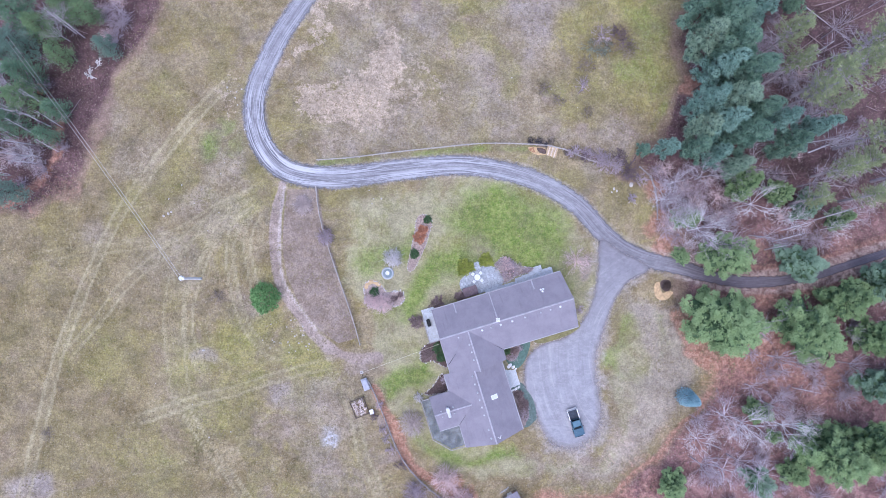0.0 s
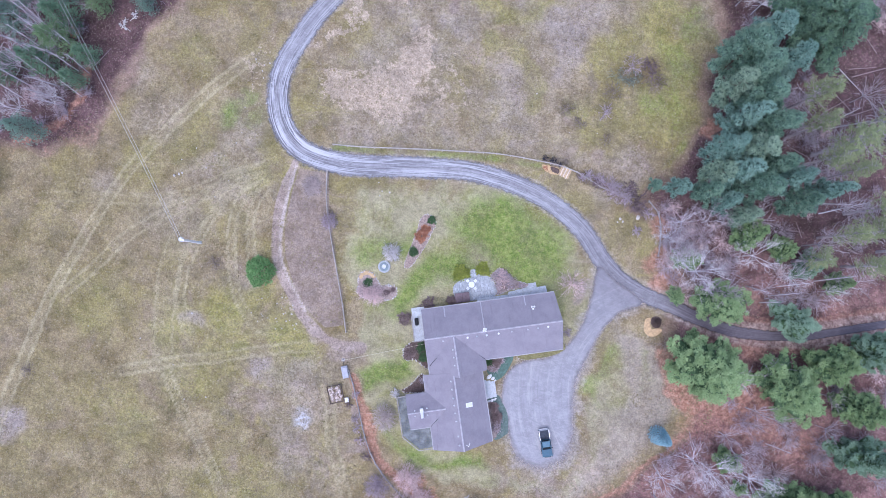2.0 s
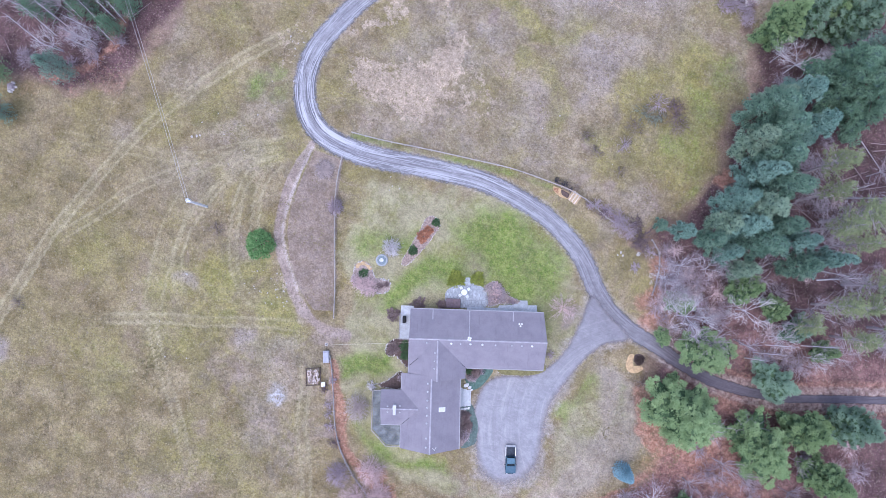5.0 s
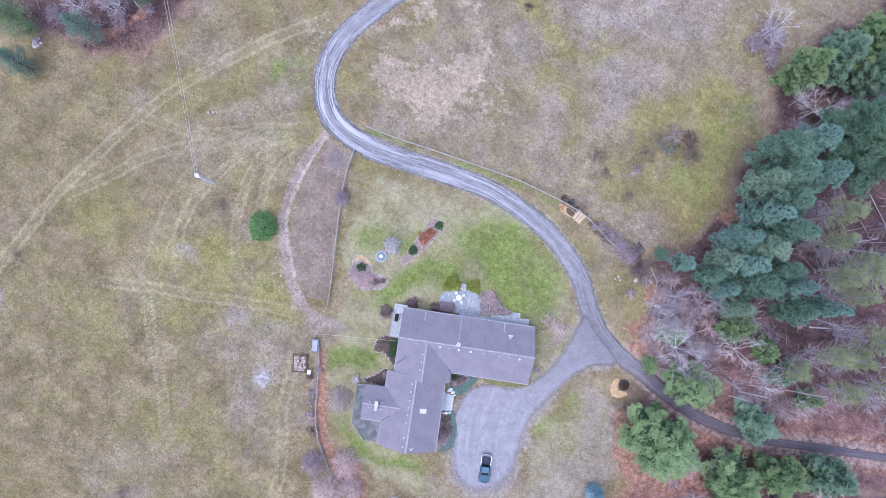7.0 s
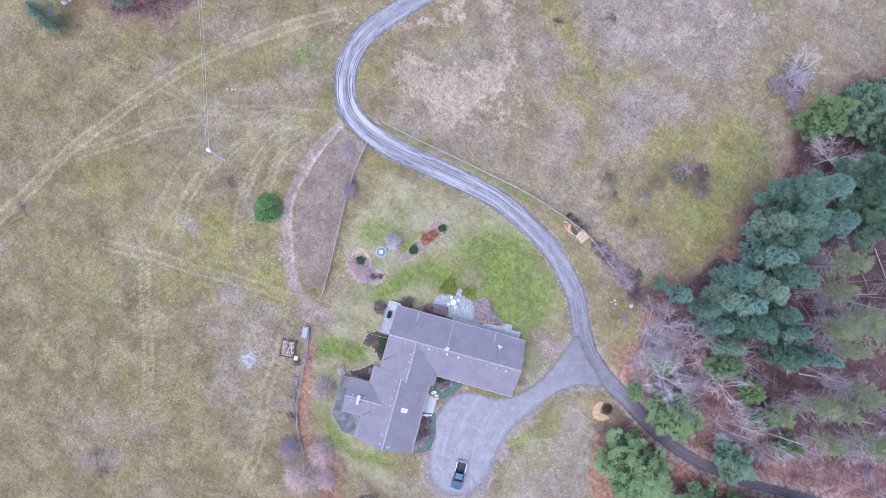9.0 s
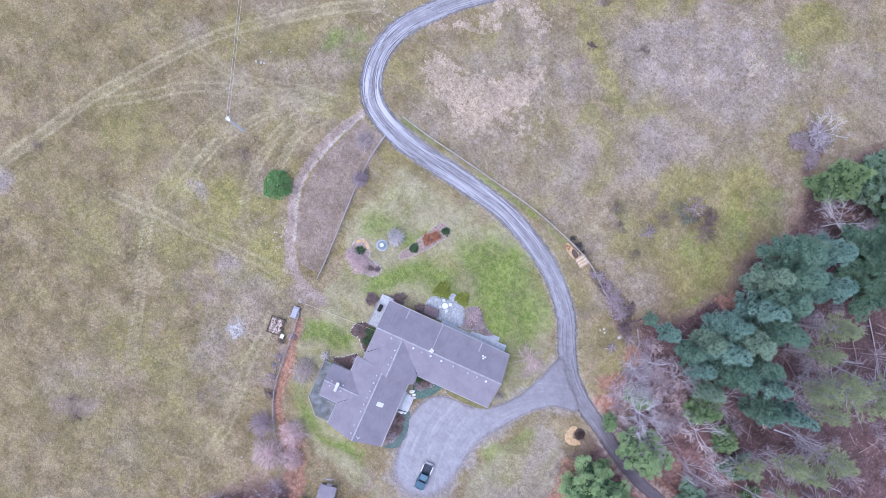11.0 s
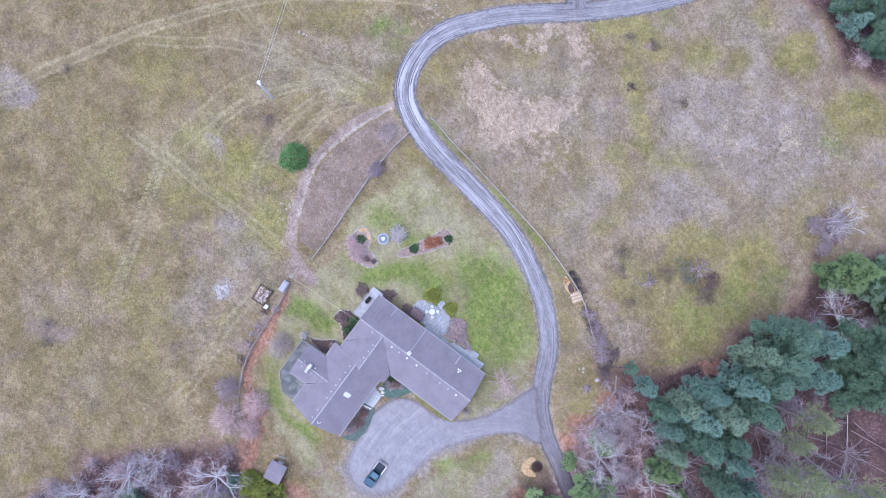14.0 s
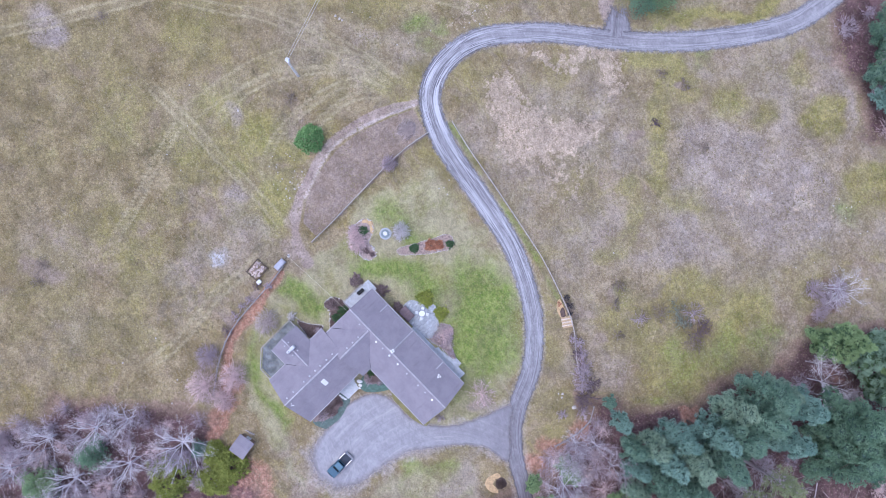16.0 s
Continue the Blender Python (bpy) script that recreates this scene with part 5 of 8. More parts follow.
def plume_pine(name, label, seed, high, radius, leaf, core, limbs=66, low=0.12):
    """A broad green pine: whorls of limbs, each a leaf-shaped plume of soft needle tufts that rises to its tip."""
    rng = np.random.default_rng(seed)
    ob = thing(name, label, "tree")
    lean = rng.normal(size=2) * 0.01 * high
    r0 = 0.014 * high + 0.03
    seg, where, outward, tone, core_v, core_f = [], [], [], [], [], []
    for i in range(6):
        a, b = i / 6, (i + 1) / 6
        seg.append(((lean[0] * a * a, lean[1] * a * a, high * a * 0.97), (lean[0] * b * b, lean[1] * b * b, high * b * 0.97), r0 * (1 - a * 0.9), r0 * (1 - b * 0.9)))
    phase = rng.uniform(0, 6.2832, 2)
    for k in range(limbs):
        u = (k + rng.uniform(0, 1)) / limbs
        z = high * (low + (0.96 - low) * u)
        ang = k * 2.39996 + rng.normal() * 0.3
        reach = radius * (1 - 0.93 * u ** 1.25) * (0.86 + 0.16 * math.sin(2 * ang + phase[0]) + 0.1 * math.sin(5 * ang + phase[1]) + rng.uniform(-0.2, 0.16))
        reach = max(reach * (0.8 if u < 0.1 else 1), 0.35)
        base = np.array([lean[0] * (z / high) ** 2, lean[1] * (z / high) ** 2, z])
        d = np.array([math.cos(ang), math.sin(ang), 0.1 + 0.6 * u])
        across = np.array([-math.sin(ang), math.cos(ang), 0.0])
        rise = np.array([0, 0, 0.1 * reach])
        seg.append((tuple(base), tuple(base + 0.55 * reach * d - rise), 0.02 + reach * 0.012, 0.03))
        seg.append((tuple(base + 0.55 * reach * d - rise), tuple(base + reach * d), 0.03, 0.015))
        half = 0.27 * reach + 0.22
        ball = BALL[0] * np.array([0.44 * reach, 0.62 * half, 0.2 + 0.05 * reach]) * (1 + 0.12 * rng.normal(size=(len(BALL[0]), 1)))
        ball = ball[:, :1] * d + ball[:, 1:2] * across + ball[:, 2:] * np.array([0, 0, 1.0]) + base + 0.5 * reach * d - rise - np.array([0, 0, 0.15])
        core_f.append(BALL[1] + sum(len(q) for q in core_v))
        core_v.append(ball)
        shade = rng.random()
        for _ in range(int(5 + 5.2 * reach * half)):
            t = 1 - 0.88 * rng.random() ** 1.3
            wide = half * math.sin(math.pi * (0.1 + 0.86 * t)) ** 0.8
            side = rng.uniform(-1, 1)
            p = base + t * reach * d + side * wide * across - rise * math.sin(math.pi * t) + np.array([0, 0, rng.uniform(-0.05, 0.3) - 0.15 * abs(side) * wide])
            q = rng.uniform(0.2, 0.36)
            v = rng.normal(size=(16, 3))
            v[:, 2] = np.abs(v[:, 2]) - 0.25
            v /= np.linalg.norm(v, axis=1)[:, None]
            ahead = d * 0.8 + across * side * 0.6
            where.append(p + v * q * rng.uniform(0.4, 1.0, (16, 1)) + ahead * q * 0.5 * rng.random((16, 1)))
            outward.append(0.45 * v + 0.75 * ahead)
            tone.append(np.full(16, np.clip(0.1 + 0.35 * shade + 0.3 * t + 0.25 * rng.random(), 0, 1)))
    where, outward, tone = (np.concatenate(q) for q in (where, outward, tone))
    part("trunk", mesh_of("trunk", *rods(seg, 5)), BARK, ob)
    me = mesh_of("crown", *blades(where, 0.23 * rng.uniform(0.7, 1.35, len(where)), 3, rng, 0.4, 0.25, outward, 0.8))
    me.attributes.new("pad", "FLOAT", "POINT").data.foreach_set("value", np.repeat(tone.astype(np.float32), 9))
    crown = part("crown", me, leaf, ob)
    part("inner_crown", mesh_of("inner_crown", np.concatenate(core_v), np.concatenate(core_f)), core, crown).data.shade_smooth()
    return ob


def branching(rng, start, way, length, radius, depth, out, spread=0.55, up=0.12):
    """Grows limbs that fork into twigs, adding sticks to out."""
    p, d = Vector(start), Vector(way).normalized()
    pieces = 3 if depth > 2 else 2
    for i in range(pieces):
        q = p + d * length / pieces
        out.append((tuple(p), tuple(q), radius * (1 - 0.25 * i / pieces), radius * (1 - 0.25 * (i + 1) / pieces)))
        if depth > 0 and (i > 0 or depth < 3):
            for _ in range(2 if depth > 1 else 4):
                turn = Vector(rng.normal(size=3)) * spread
                branching(rng, q, d + turn + Vector((0, 0, up)), length * rng.uniform(0.5, 0.72), radius * 0.58, depth - 1, out, spread, up)
        d = (d + Vector(rng.normal(size=3)) * 0.13).normalized()
        p = q


def bare_tree(name, label, seed, high, radius, bark, twig, depth=4, stems=1, limb=1.0):
    """A leafless broadleaf tree: trunk, forking limbs and a haze of twigs."""
    rng = np.random.default_rng(seed)
    ob = thing(name, label, "tree")
    sticks = []
    fork = high * rng.uniform(0.28, 0.4)
    for s in range(stems):
        a = rng.uniform(0, 6.28)
        lean = Vector((math.cos(a), math.sin(a), 0)) * (0.12 if stems > 1 else 0.03)
        top = Vector((0, 0, 0)) + (Vector((0, 0, 1)) + lean) * fork
        sticks.append(((0, 0, 0), tuple(top), 0.009 * high, 0.005 * high))
        n = 9 if stems == 1 else 4
        for i in range(n):
            b = a + i * 6.2832 / n + rng.normal() * 0.3
            wide = rng.uniform(0.45, 1.1) * radius / high * 2.0
            branching(rng, top, (math.cos(b) * wide, math.sin(b) * wide, 0.75), high * 0.26, 0.0032 * high, depth - 1, sticks, 0.48)
    big = [s for s in sticks if s[2] > 0.0013 * high]
    fine = [s for s in sticks if s[2] <= 0.0013 * high]
    big = [(a, b, max(r, 0.02) * 1.25 * limb, max(q, 0.017) * 1.25 * limb) for a, b, r, q in big]
    fine = [(a, b, max(r, 0.013), max(q, 0.008)) for a, b, r, q in fine]
    v, f = rods(big, 4)
    part("trunk", mesh_of("trunk", v, f), bark, ob)
    v, f = spikes(fine)
    part("twig_growth", mesh_of("twig_growth", v, f), twig, ob, kind="stuff")
    return ob


def shrub(name, label, seed, high, radius, twig, stems=70, category="shrub", thick=1.0):
    """A leafless shrub: many thin stems spreading from the base and forking."""
    rng = np.random.default_rng(seed)
    ob = thing(name, label, category)
    sticks = []
    for _ in range(stems):
        a, u = rng.uniform(0, 6.2832), math.sqrt(rng.uniform(0.02, 1))
        p = Vector((0.12 * radius * math.cos(a) * u, 0.12 * radius * math.sin(a) * u, 0))
        tip = Vector((radius * u * math.cos(a), radius * u * math.sin(a), high * math.sqrt(max(0.08, 1 - 0.85 * u * u)) * rng.uniform(0.8, 1.05)))
        mid = p.lerp(tip, 0.5) + Vector((0, 0, 0.12 * high))
        sticks += [(tuple(p), tuple(mid), 0.03, 0.024), (tuple(mid), tuple(tip), 0.024, 0.012)]
        for _ in range(4):
            s = mid.lerp(tip, rng.uniform(0, 0.8))
            e = s + (tip - mid) * rng.uniform(0.3, 0.6) + Vector(rng.normal(size=3)) * 0.22 * radius
            e.z = max(0.05, e.z)
            sticks.append((tuple(s), tuple(e), 0.018, 0.01))
    v, f = spikes([(a, b, r * thick, q * thick) for a, b, r, q in sticks])
    part("twig_growth", mesh_of("twig_growth", v, f), twig, ob, kind="stuff")
    return ob


def bush(name, label, seed, high, radius, leaf, tufts=260, size=0.35, count=16, category="shrub", lumpy=0.2):
    """A leafy bush: short stem and tufts over an uneven dome."""
    rng = np.random.default_rng(seed)
    ob = thing(name, label, category)
    d = rng.normal(size=(tufts, 3))
    d[:, 2] = np.abs(d[:, 2])
    d /= np.linalg.norm(d, axis=1)[:, None]
    ang = np.arctan2(d[:, 1], d[:, 0])
    r = radius * (1 + lumpy * np.sin(3 * ang + seed) * 0.6 + lumpy * np.sin(7 * ang + 2 * seed) * 0.5 + rng.normal(size=tufts) * lumpy * 0.4) * np.sqrt(rng.uniform(0.35, 1, tufts))
    c = np.column_stack([d[:, 0] * r, d[:, 1] * r, np.maximum(0.1, d[:, 2] * high * rng.uniform(0.7, 1.0, tufts))])
    v, f = blades(c, np.full(tufts, size) * rng.uniform(0.7, 1.3, tufts), count, rng, 0.25, 0.4, d[:, :2].copy(), 0.7)
    part("foliage", mesh_of("foliage", v, f), leaf, ob)
    sticks = [((0, 0, 0), tuple(c[i] * 0.9), 0.03, 0.012) for i in range(0, tufts, 8)]
    v, f = rods(sticks, 3)
    part("stem_growth", mesh_of("stem_growth", v, f), BARK, ob, kind="stuff")
    return ob


def plant_all(kinds, rows, size_of, group, trim=1.0):
    """Sets copies of the kinds at (x, y, height, width) rows, each turned and scaled."""
    for i, (x, y, high, wide) in enumerate(rows):
        wide *= trim
        ob = kinds[i % len(kinds)]
        h0, w0 = size_of
        m = Matrix.Translation((x, y, -0.1)) @ Matrix.Rotation(i * 2.4 + x, 4, "Z") @ Matrix.Diagonal((wide / w0, wide / w0, high / h0, 1))
        tagged(copy_thing(ob, m), group=group)


def settle(kinds):
    """Removes the pattern trees once they have been copied."""
    for ob in kinds:
        for o in (*ob.children_recursive, ob):
            bpy.data.objects.remove(o)


PINES_RIDGE = [
    (44.6, 40.4, 22, 10), (48.9, 42.6, 22, 9), (42.1, 38.3, 19, 8), (45.5, 36.2, 22, 9), (43.7, 33.1, 21, 8), (47.7, 32.5, 22, 9),
    (42.4, 28.5, 19, 7.5), (45.7, 28.5, 21, 9), (49.5, 26.6, 20, 7), (44.3, 24.7, 19, 8.5), (47.6, 23.0, 20, 8.5), (52.3, 25.1, 20, 7),
    (42.0, 24.3, 16, 6.5), (41.2, 21.6, 14, 5.5), (37.1, 22.0, 11, 5), (34.0, 22.2, 6, 3.2), (44.6, 20.7, 14, 5.5), (47.6, 18.8, 14, 5.5),
    (55.1, 21.7, 18, 6), (58.1, 23.6, 20, 6),
]
PINES_NORTH = [(42.2, 43.7, 22, 10), (45.4, 46.8, 22, 10), (42.4, 45.8, 19, 7), (5.2, 89.4, 8, 5.0), (9.5, 88.6, 9, 5.5)]
PINES_FAR = [(-0.5, 94.0, 13, 8), (3.6, 92.0, 10, 6), (8.5, 92.4, 13, 8), (14.0, 91.0, 13, 8), (5.0, 97.0, 14, 9), (12.0, 96.5, 14, 9), (20.5, 92.5, 13, 8)]
FIRS_DRIVE = [
    (49.7, 16.2, 13, 7), (47.6, 4.0, 11, 11), (60.3, 3.0, 9, 9), (46.8, -6.8, 14, 16.5), (60.0, -8.3, 14, 14), (66.6, -3.2, 13, 10), (73.5, 0.0, 14, 10),
    (71.5, -9.6, 15, 9.5), (63.6, -28.6, 15, 15), (69.3, -27.1, 16, 12), (73.0, -17.0, 14, 10), (38.6, -34.6, 6, 7), (56.5, 14.8, 9, 5.5),
    (52.8, -22.0, 7, 6), (53.0, -34.0, 6, 7), (58.6, -32.4, 7, 6.5), (40.7, 4.2, 4, 4), (56.0, -26.5, 4, 3.5), (61.0, 12.6, 10, 6), (66.5, 10.5, 9, 5), (41.4, 10.6, 5, 6), (44.6, -2.0, 3, 3),
]
FIRS_WEST = [(-71.3, 44.6, 13, 9), (-68.0, 42.6, 11, 7), (-57.9, 39.8, 8, 5), (-70.5, 34.5, 12, 7.5), (-65.4, 38.1, 9, 5.5), (-73.0, 14.6, 12, 6.5), (-72.7, 26.4, 12, 7), (-64.2, 46.2, 11, 7), (-79, 33, 14, 9), (-66.2, 29.0, 8, 5.5), (-70.2, 30.2, 12, 8), (-71.6, 39.6, 13, 8), (-67.6, 24.6, 8, 5), (-60.9, 45.6, 9, 5.5), (-75.5, 39.3, 14, 9), (-80, 24, 13, 8), (-84.5, 11, 12, 8), (-81, 4.5, 10, 6)]
FIRS_MEADOW = [(41.8, 60.2, 16, 10), (45.6, 64.2, 17, 11), (49.3, 69.0, 18, 12), (52.8, 64.5, 18, 10)]
PINES_DARK = [(54.4, 51.5, 19, 8), (52.3, 54.2, 20, 10), (56.8, 50.0, 20, 10), (57.5, 55.0, 19, 10)]
FIRS_NORTH = [(-24.8, 59.6, 8, 6), (-23.9, 63.5, 8, 6), (56.5, 59.5, 18, 9), (1.0, -61.1, 6, 7.5), (1.5, -70.9, 7, 8.5), (8.8, -44.6, 3.5, 4)]
LARCHES = [
    (54.5, 38.8, 20, 7), (56.0, 34.4, 18, 6), (61.0, 32.2, 20, 8), (66.3, 33.9, 20, 8), (58.3, 29.5, 20, 7), (61.5, 27.5, 20, 6),
    (64.0, 18.0, 16, 6), (67.6, 18.9, 16, 6), (68.2, 38.4, 20, 8), (68.7, 13.7, 14, 6), (60.1, 13.2, 14, 6),
    (68.0, 22.9, 18, 7), (74.4, 17.2, 16, 7),
]
BARES_EAST = [
    (58.1, 10.2, 9, 6), (39.2, 16.7, 8, 7), (37.5, 13.9, 7, 6), (43.7, 17.5, 9, 7),
    (40.7, 11.5, 7, 5), (46.8, -22.6, 9, 8), (56.1, -24.1, 12, 9), (46.7, -31.8, 9, 8),
    (42.3, -26.4, 8, 7), (52.2, -32.7, 9, 8), (65.4, 8.8, 9, 5), (69.1, 10.6, 9, 5), (39.6, 10.2, 8, 6),
]
BARES_WEST = [(-72.5, 31.4, 12, 7), (-70.5, 21.3, 8, 5.5), (-66, 42, 9, 5), (-76.0, 18.4, 8, 6)]
BARES_SOUTH = [(6.2, -45.9, 11, 11), (-2.8, -57.6, 10, 9), (-5.0, -66.4, 10, 9), (5.2, -55.2, 10, 9), (3.2, -65.1, 10, 9), (-3.1, -73.8, 10, 9), (4.6, -70.5, 10, 8)]

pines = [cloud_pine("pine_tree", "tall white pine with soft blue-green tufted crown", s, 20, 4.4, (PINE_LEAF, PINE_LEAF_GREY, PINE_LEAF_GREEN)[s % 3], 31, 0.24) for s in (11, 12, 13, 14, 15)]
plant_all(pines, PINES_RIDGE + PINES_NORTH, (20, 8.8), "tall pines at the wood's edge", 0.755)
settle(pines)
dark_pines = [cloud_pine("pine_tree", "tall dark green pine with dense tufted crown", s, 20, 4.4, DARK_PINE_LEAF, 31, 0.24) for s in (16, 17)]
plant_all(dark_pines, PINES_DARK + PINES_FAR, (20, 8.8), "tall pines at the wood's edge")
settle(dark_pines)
firs = [plume_pine("pine_tree", "broad green pine with layered feathery branches", s, 14, 5.2, leaf, GREEN_SHADE_CORE) for s, leaf in ((21, GREEN_PINE_LEAF), (22, GREEN_PINE_LEAF), (23, TEAL_PINE_LEAF), (24, GREEN_PINE_LEAF))]
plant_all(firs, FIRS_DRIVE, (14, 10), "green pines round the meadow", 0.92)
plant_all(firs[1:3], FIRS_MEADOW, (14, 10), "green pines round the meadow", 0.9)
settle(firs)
firs = [conifer("fir_tree", "dark green fir with layered needle branches", s, 14, 5.0, (DEEP_LEAF, FIR_LEAF, TEAL_LEAF)[s % 3], 80, 24, 0.12, 0.32, 10, 0.9, 0.34, 0.3, BARK) for s in (24, 25, 26)]
plant_all(firs, FIRS_WEST + FIRS_NORTH, (14, 10), "dark firs of the wood's edge")
settle(firs)
larches = [conifer("larch_tree", "thin yellow-green larch with bare lower limbs", s, 18, 3.3, LARCH_LEAF, 90, 9, 0.25, 0.45, 9, 0.75, 0.4, 0.2, PALE_BARK, 0.5) for s in (31, 32, 33)]
plant_all(larches, LARCHES, (18, 6.6), "sparse larches in the wood")
settle(larches)
bares = [bare_tree("bare_tree", "leafless broadleaf tree with pale grey branches", s, 11, 4.2, SILVER_BARK, (TWIG, GREY_TWIG)[s % 2], 4) for s in (41, 42, 43, 44)]
plant_all(bares, BARES_EAST + BARES_WEST, (11, 8.4), "leafless trees at the wood's edge")
whites = [bare_tree("bare_tree", "leafless white-barked tree with strong forking limbs", s, 11, 4.2, SILVER_BARK, GREY_TWIG, 4, 1, 1.55) for s in (142, 144)]
plant_all(whites, BARES_SOUTH, (11, 8.4), "leafless trees at the wood's edge")
silver = [bare_tree("bare_tree", "leafless white-barked tree with pale forking limbs", s, 9, 3.8, SILVER_BARK, GREY_TWIG, 4) for s in (42, 43, 46, 47, 48, 49)]
for ob, x, y, k in zip(silver, (47.0, 34.7, 42.3, 51.6, 49.6, -1.5), (55.4, 66.1, 8.6, 12.9, -23.6, -52.6), (1.35, 1.1, 1.25, 1.2, 1.3, 1.0)):
    ob.matrix_basis = Matrix.Translation((x, y, -0.1)) @ Matrix.Scale(k, 4)
settle(bares + whites)


# ---- single trees and bushes ----
def place(ob, x, y, z=0.0, turn=0.0, scale=1.0):
    ob.matrix_basis = Matrix.Translation((x, y, z)) @ Matrix.Rotation(turn, 4, "Z") @ Matrix.Scale(scale, 4)
    return ob


def blue_spruce():
    """A narrow blue spruce of tight needle tiers."""
    rng = np.random.default_rng(3)
    ob = thing("spruce_tree", "small powder-blue spruce with tight dense branches", "tree")
    where, outward, sizes, seg = [], [], [], [((0, 0, 0), (0, 0, 7.6), 0.12, 0.02)]
    for k in range(260):
        u = (k + 0.5) / 260
        z = 0.25 + 7.2 * u
        a = k * 2.39996
        r = 1.45 * (1 - u) ** 0.65 + 0.06
        seg.append(((0, 0, z), (r * math.cos(a), r * math.sin(a), z + 0.15), 0.02, 0.008))
        for t in (1.0, 0.72):
            where.append((r * t * math.cos(a), r * t * math.sin(a), z + 0.12))
            outward.append((math.cos(a), math.sin(a)))
            sizes.append(0.3)
    v, f = rods(seg, 4)
    part("trunk", mesh_of("trunk", v, f), BARK, ob)
    v, f = blades(np.array(where), np.array(sizes), 18, rng, 0.2, 0.4, np.array(outward), 0.5)
    part("crown", mesh_of("crown", v, f), SPRUCE_LEAF, ob)
    return ob


place(blue_spruce(), 41.2, -19.9)
place(bush("pine_shrub", "round bright green young pine standing in the meadow", 7, 3.6, 2.5, foliage_material("bright_green_needles", (0.11, 0.22, 0.07), (0.175, 0.32, 0.11), (0.27, 0.43, 0.18)), 520, 0.42, 14, lumpy=0.1), -30.9, -3.0)
CEDAR = [(11.0, -51.4, 4.4, 4.0), (14.0, -41.6, 3.6, 3.0), (11.0, -42.7, 3.0, 2.2), (14.6, -45.0, 3.2, 2.8)]
for i, (x, y, h, r) in enumerate(CEDAR):
    place(bush("cedar_bush", "yellow-green cedar bush beside the shed", 60 + i, h, r, YELLOW_LEAF, 420, 0.55, 16, lumpy=0.2), x, y)

PINK_TWIG = plain("pinkish_grey_twigs", (0.78, 0.61, 0.59), 0.95, vary=0.2, scale=1)
DULL_TWIG = plain("dull_pinkish_grey_twigs", (0.60, 0.51, 0.48), 0.95, vary=0.2, scale=1)
MAUVE_TWIG = plain("mauve_grey_twigs", (0.48, 0.395, 0.43), 0.95, vary=0.2, scale=1)
STEM_BROWN = plain("dark_mauve_stems", (0.20, 0.15, 0.16), 0.95, vary=0.25, scale=1)
RUSSET = foliage_material("russet_dry_leaves", (0.28, 0.12, 0.07), (0.48, 0.215, 0.12), (0.66, 0.38, 0.25))
PURPLE_LEAF = foliage_material("dark_purple_barberry", (0.17, 0.12, 0.115), (0.26, 0.195, 0.185), (0.40, 0.32, 0.29))
BOX_LEAF = foliage_material("dark_green_boxwood", (0.05, 0.095, 0.045), (0.085, 0.15, 0.065), (0.16, 0.24, 0.11))
OLIVE_LEAF = foliage_material("olive_juniper", (0.19, 0.225, 0.04), (0.31, 0.345, 0.065), (0.45, 0.48, 0.12))

for i, (x, y, h, r, t) in enumerate([(-5.5, -24.4, 2.2, 2.6, DULL_TWIG), (0.3, -33.9, 2.8, 2.9, PINK_TWIG), (-0.6, -39.2, 3.0, 3.4, PINK_TWIG), (-4.9, -36.3, 2.2, 2.5, MAUVE_TWIG), (2.9, -37.4, 1.8, 2.3, PINK_TWIG),
                                     (-20.5, 7.4, 1.6, 1.6, MAUVE_TWIG), (-8.9, 3.8, 1.4, 1.8, GREY_TWIG), (-10.6, -4.0, 1.3, 2.0, PINK_TWIG), (-24.5, 13.0, 0.6, 2.0, DULL_TWIG)]):
    place(shrub("bare_shrub", "leafless dome of fine radiating twigs", 80 + i, h, r, t, 220), x, y)
for i, (x, y, h, r) in enumerate([(21.8, 22.0, 1.2, 0.9), (24.6, 21.3, 1.4, 1.1), (27.0, 20.7, 1.6, 1.3), (29.8, 19.6, 2.0, 1.7), (32.4, 18.0, 2.0, 1.6), (32.7, 14.3, 1.2, 1.2), (34.2, 17.5, 1.8, 1.5), (-12.1, -23.2, 0.8, 1.1), (-10.5, -25.6, 0.8, 1.0), (-9.0, -29.0, 0.8, 1.2), (-7.5, -31.6, 0.9, 1.3), (-10.0, -27.3, 0.7, 1.0), (-11.2, -21.4, 1.1, 0.9)]):
    place(shrub("bare_shrub", "leafless mauve-grey shrub along the rail fence", 100 + i, h, r, (MAUVE_TWIG, STEM_BROWN, TWIG)[i % 3], 34, thick=2.3 if i < 7 else 1.4), x, y)
DRY_BROWN = plain("dry_brown_stalks", (0.30, 0.245, 0.20), 0.95, vary=0.3)
SCRUB_GREEN = plain("grey_green_scrub_stalks", (0.25, 0.275, 0.215), 0.95, vary=0.4)
for i, (x, y, h, r) in enumerate([(26.0, 40.4, 0.9, 2.2), (27.6, 42.8, 0.8, 2.0), (25.0, 37.9, 0.8, 1.7), (28.4, 40.6, 0.7, 1.6), (24.2, 34.0, 0.6, 1.4), (20.0, 31.5, 0.6, 1.2)]):
    place(shrub("dry_scrub", "low grey-green scrub clump in the meadow", 230 + i, h * 0.8, r * 1.2, (SCRUB_GREEN, MAUVE_TWIG, DRY_BROWN)[i % 3], 30, thick=1.8), x, y)
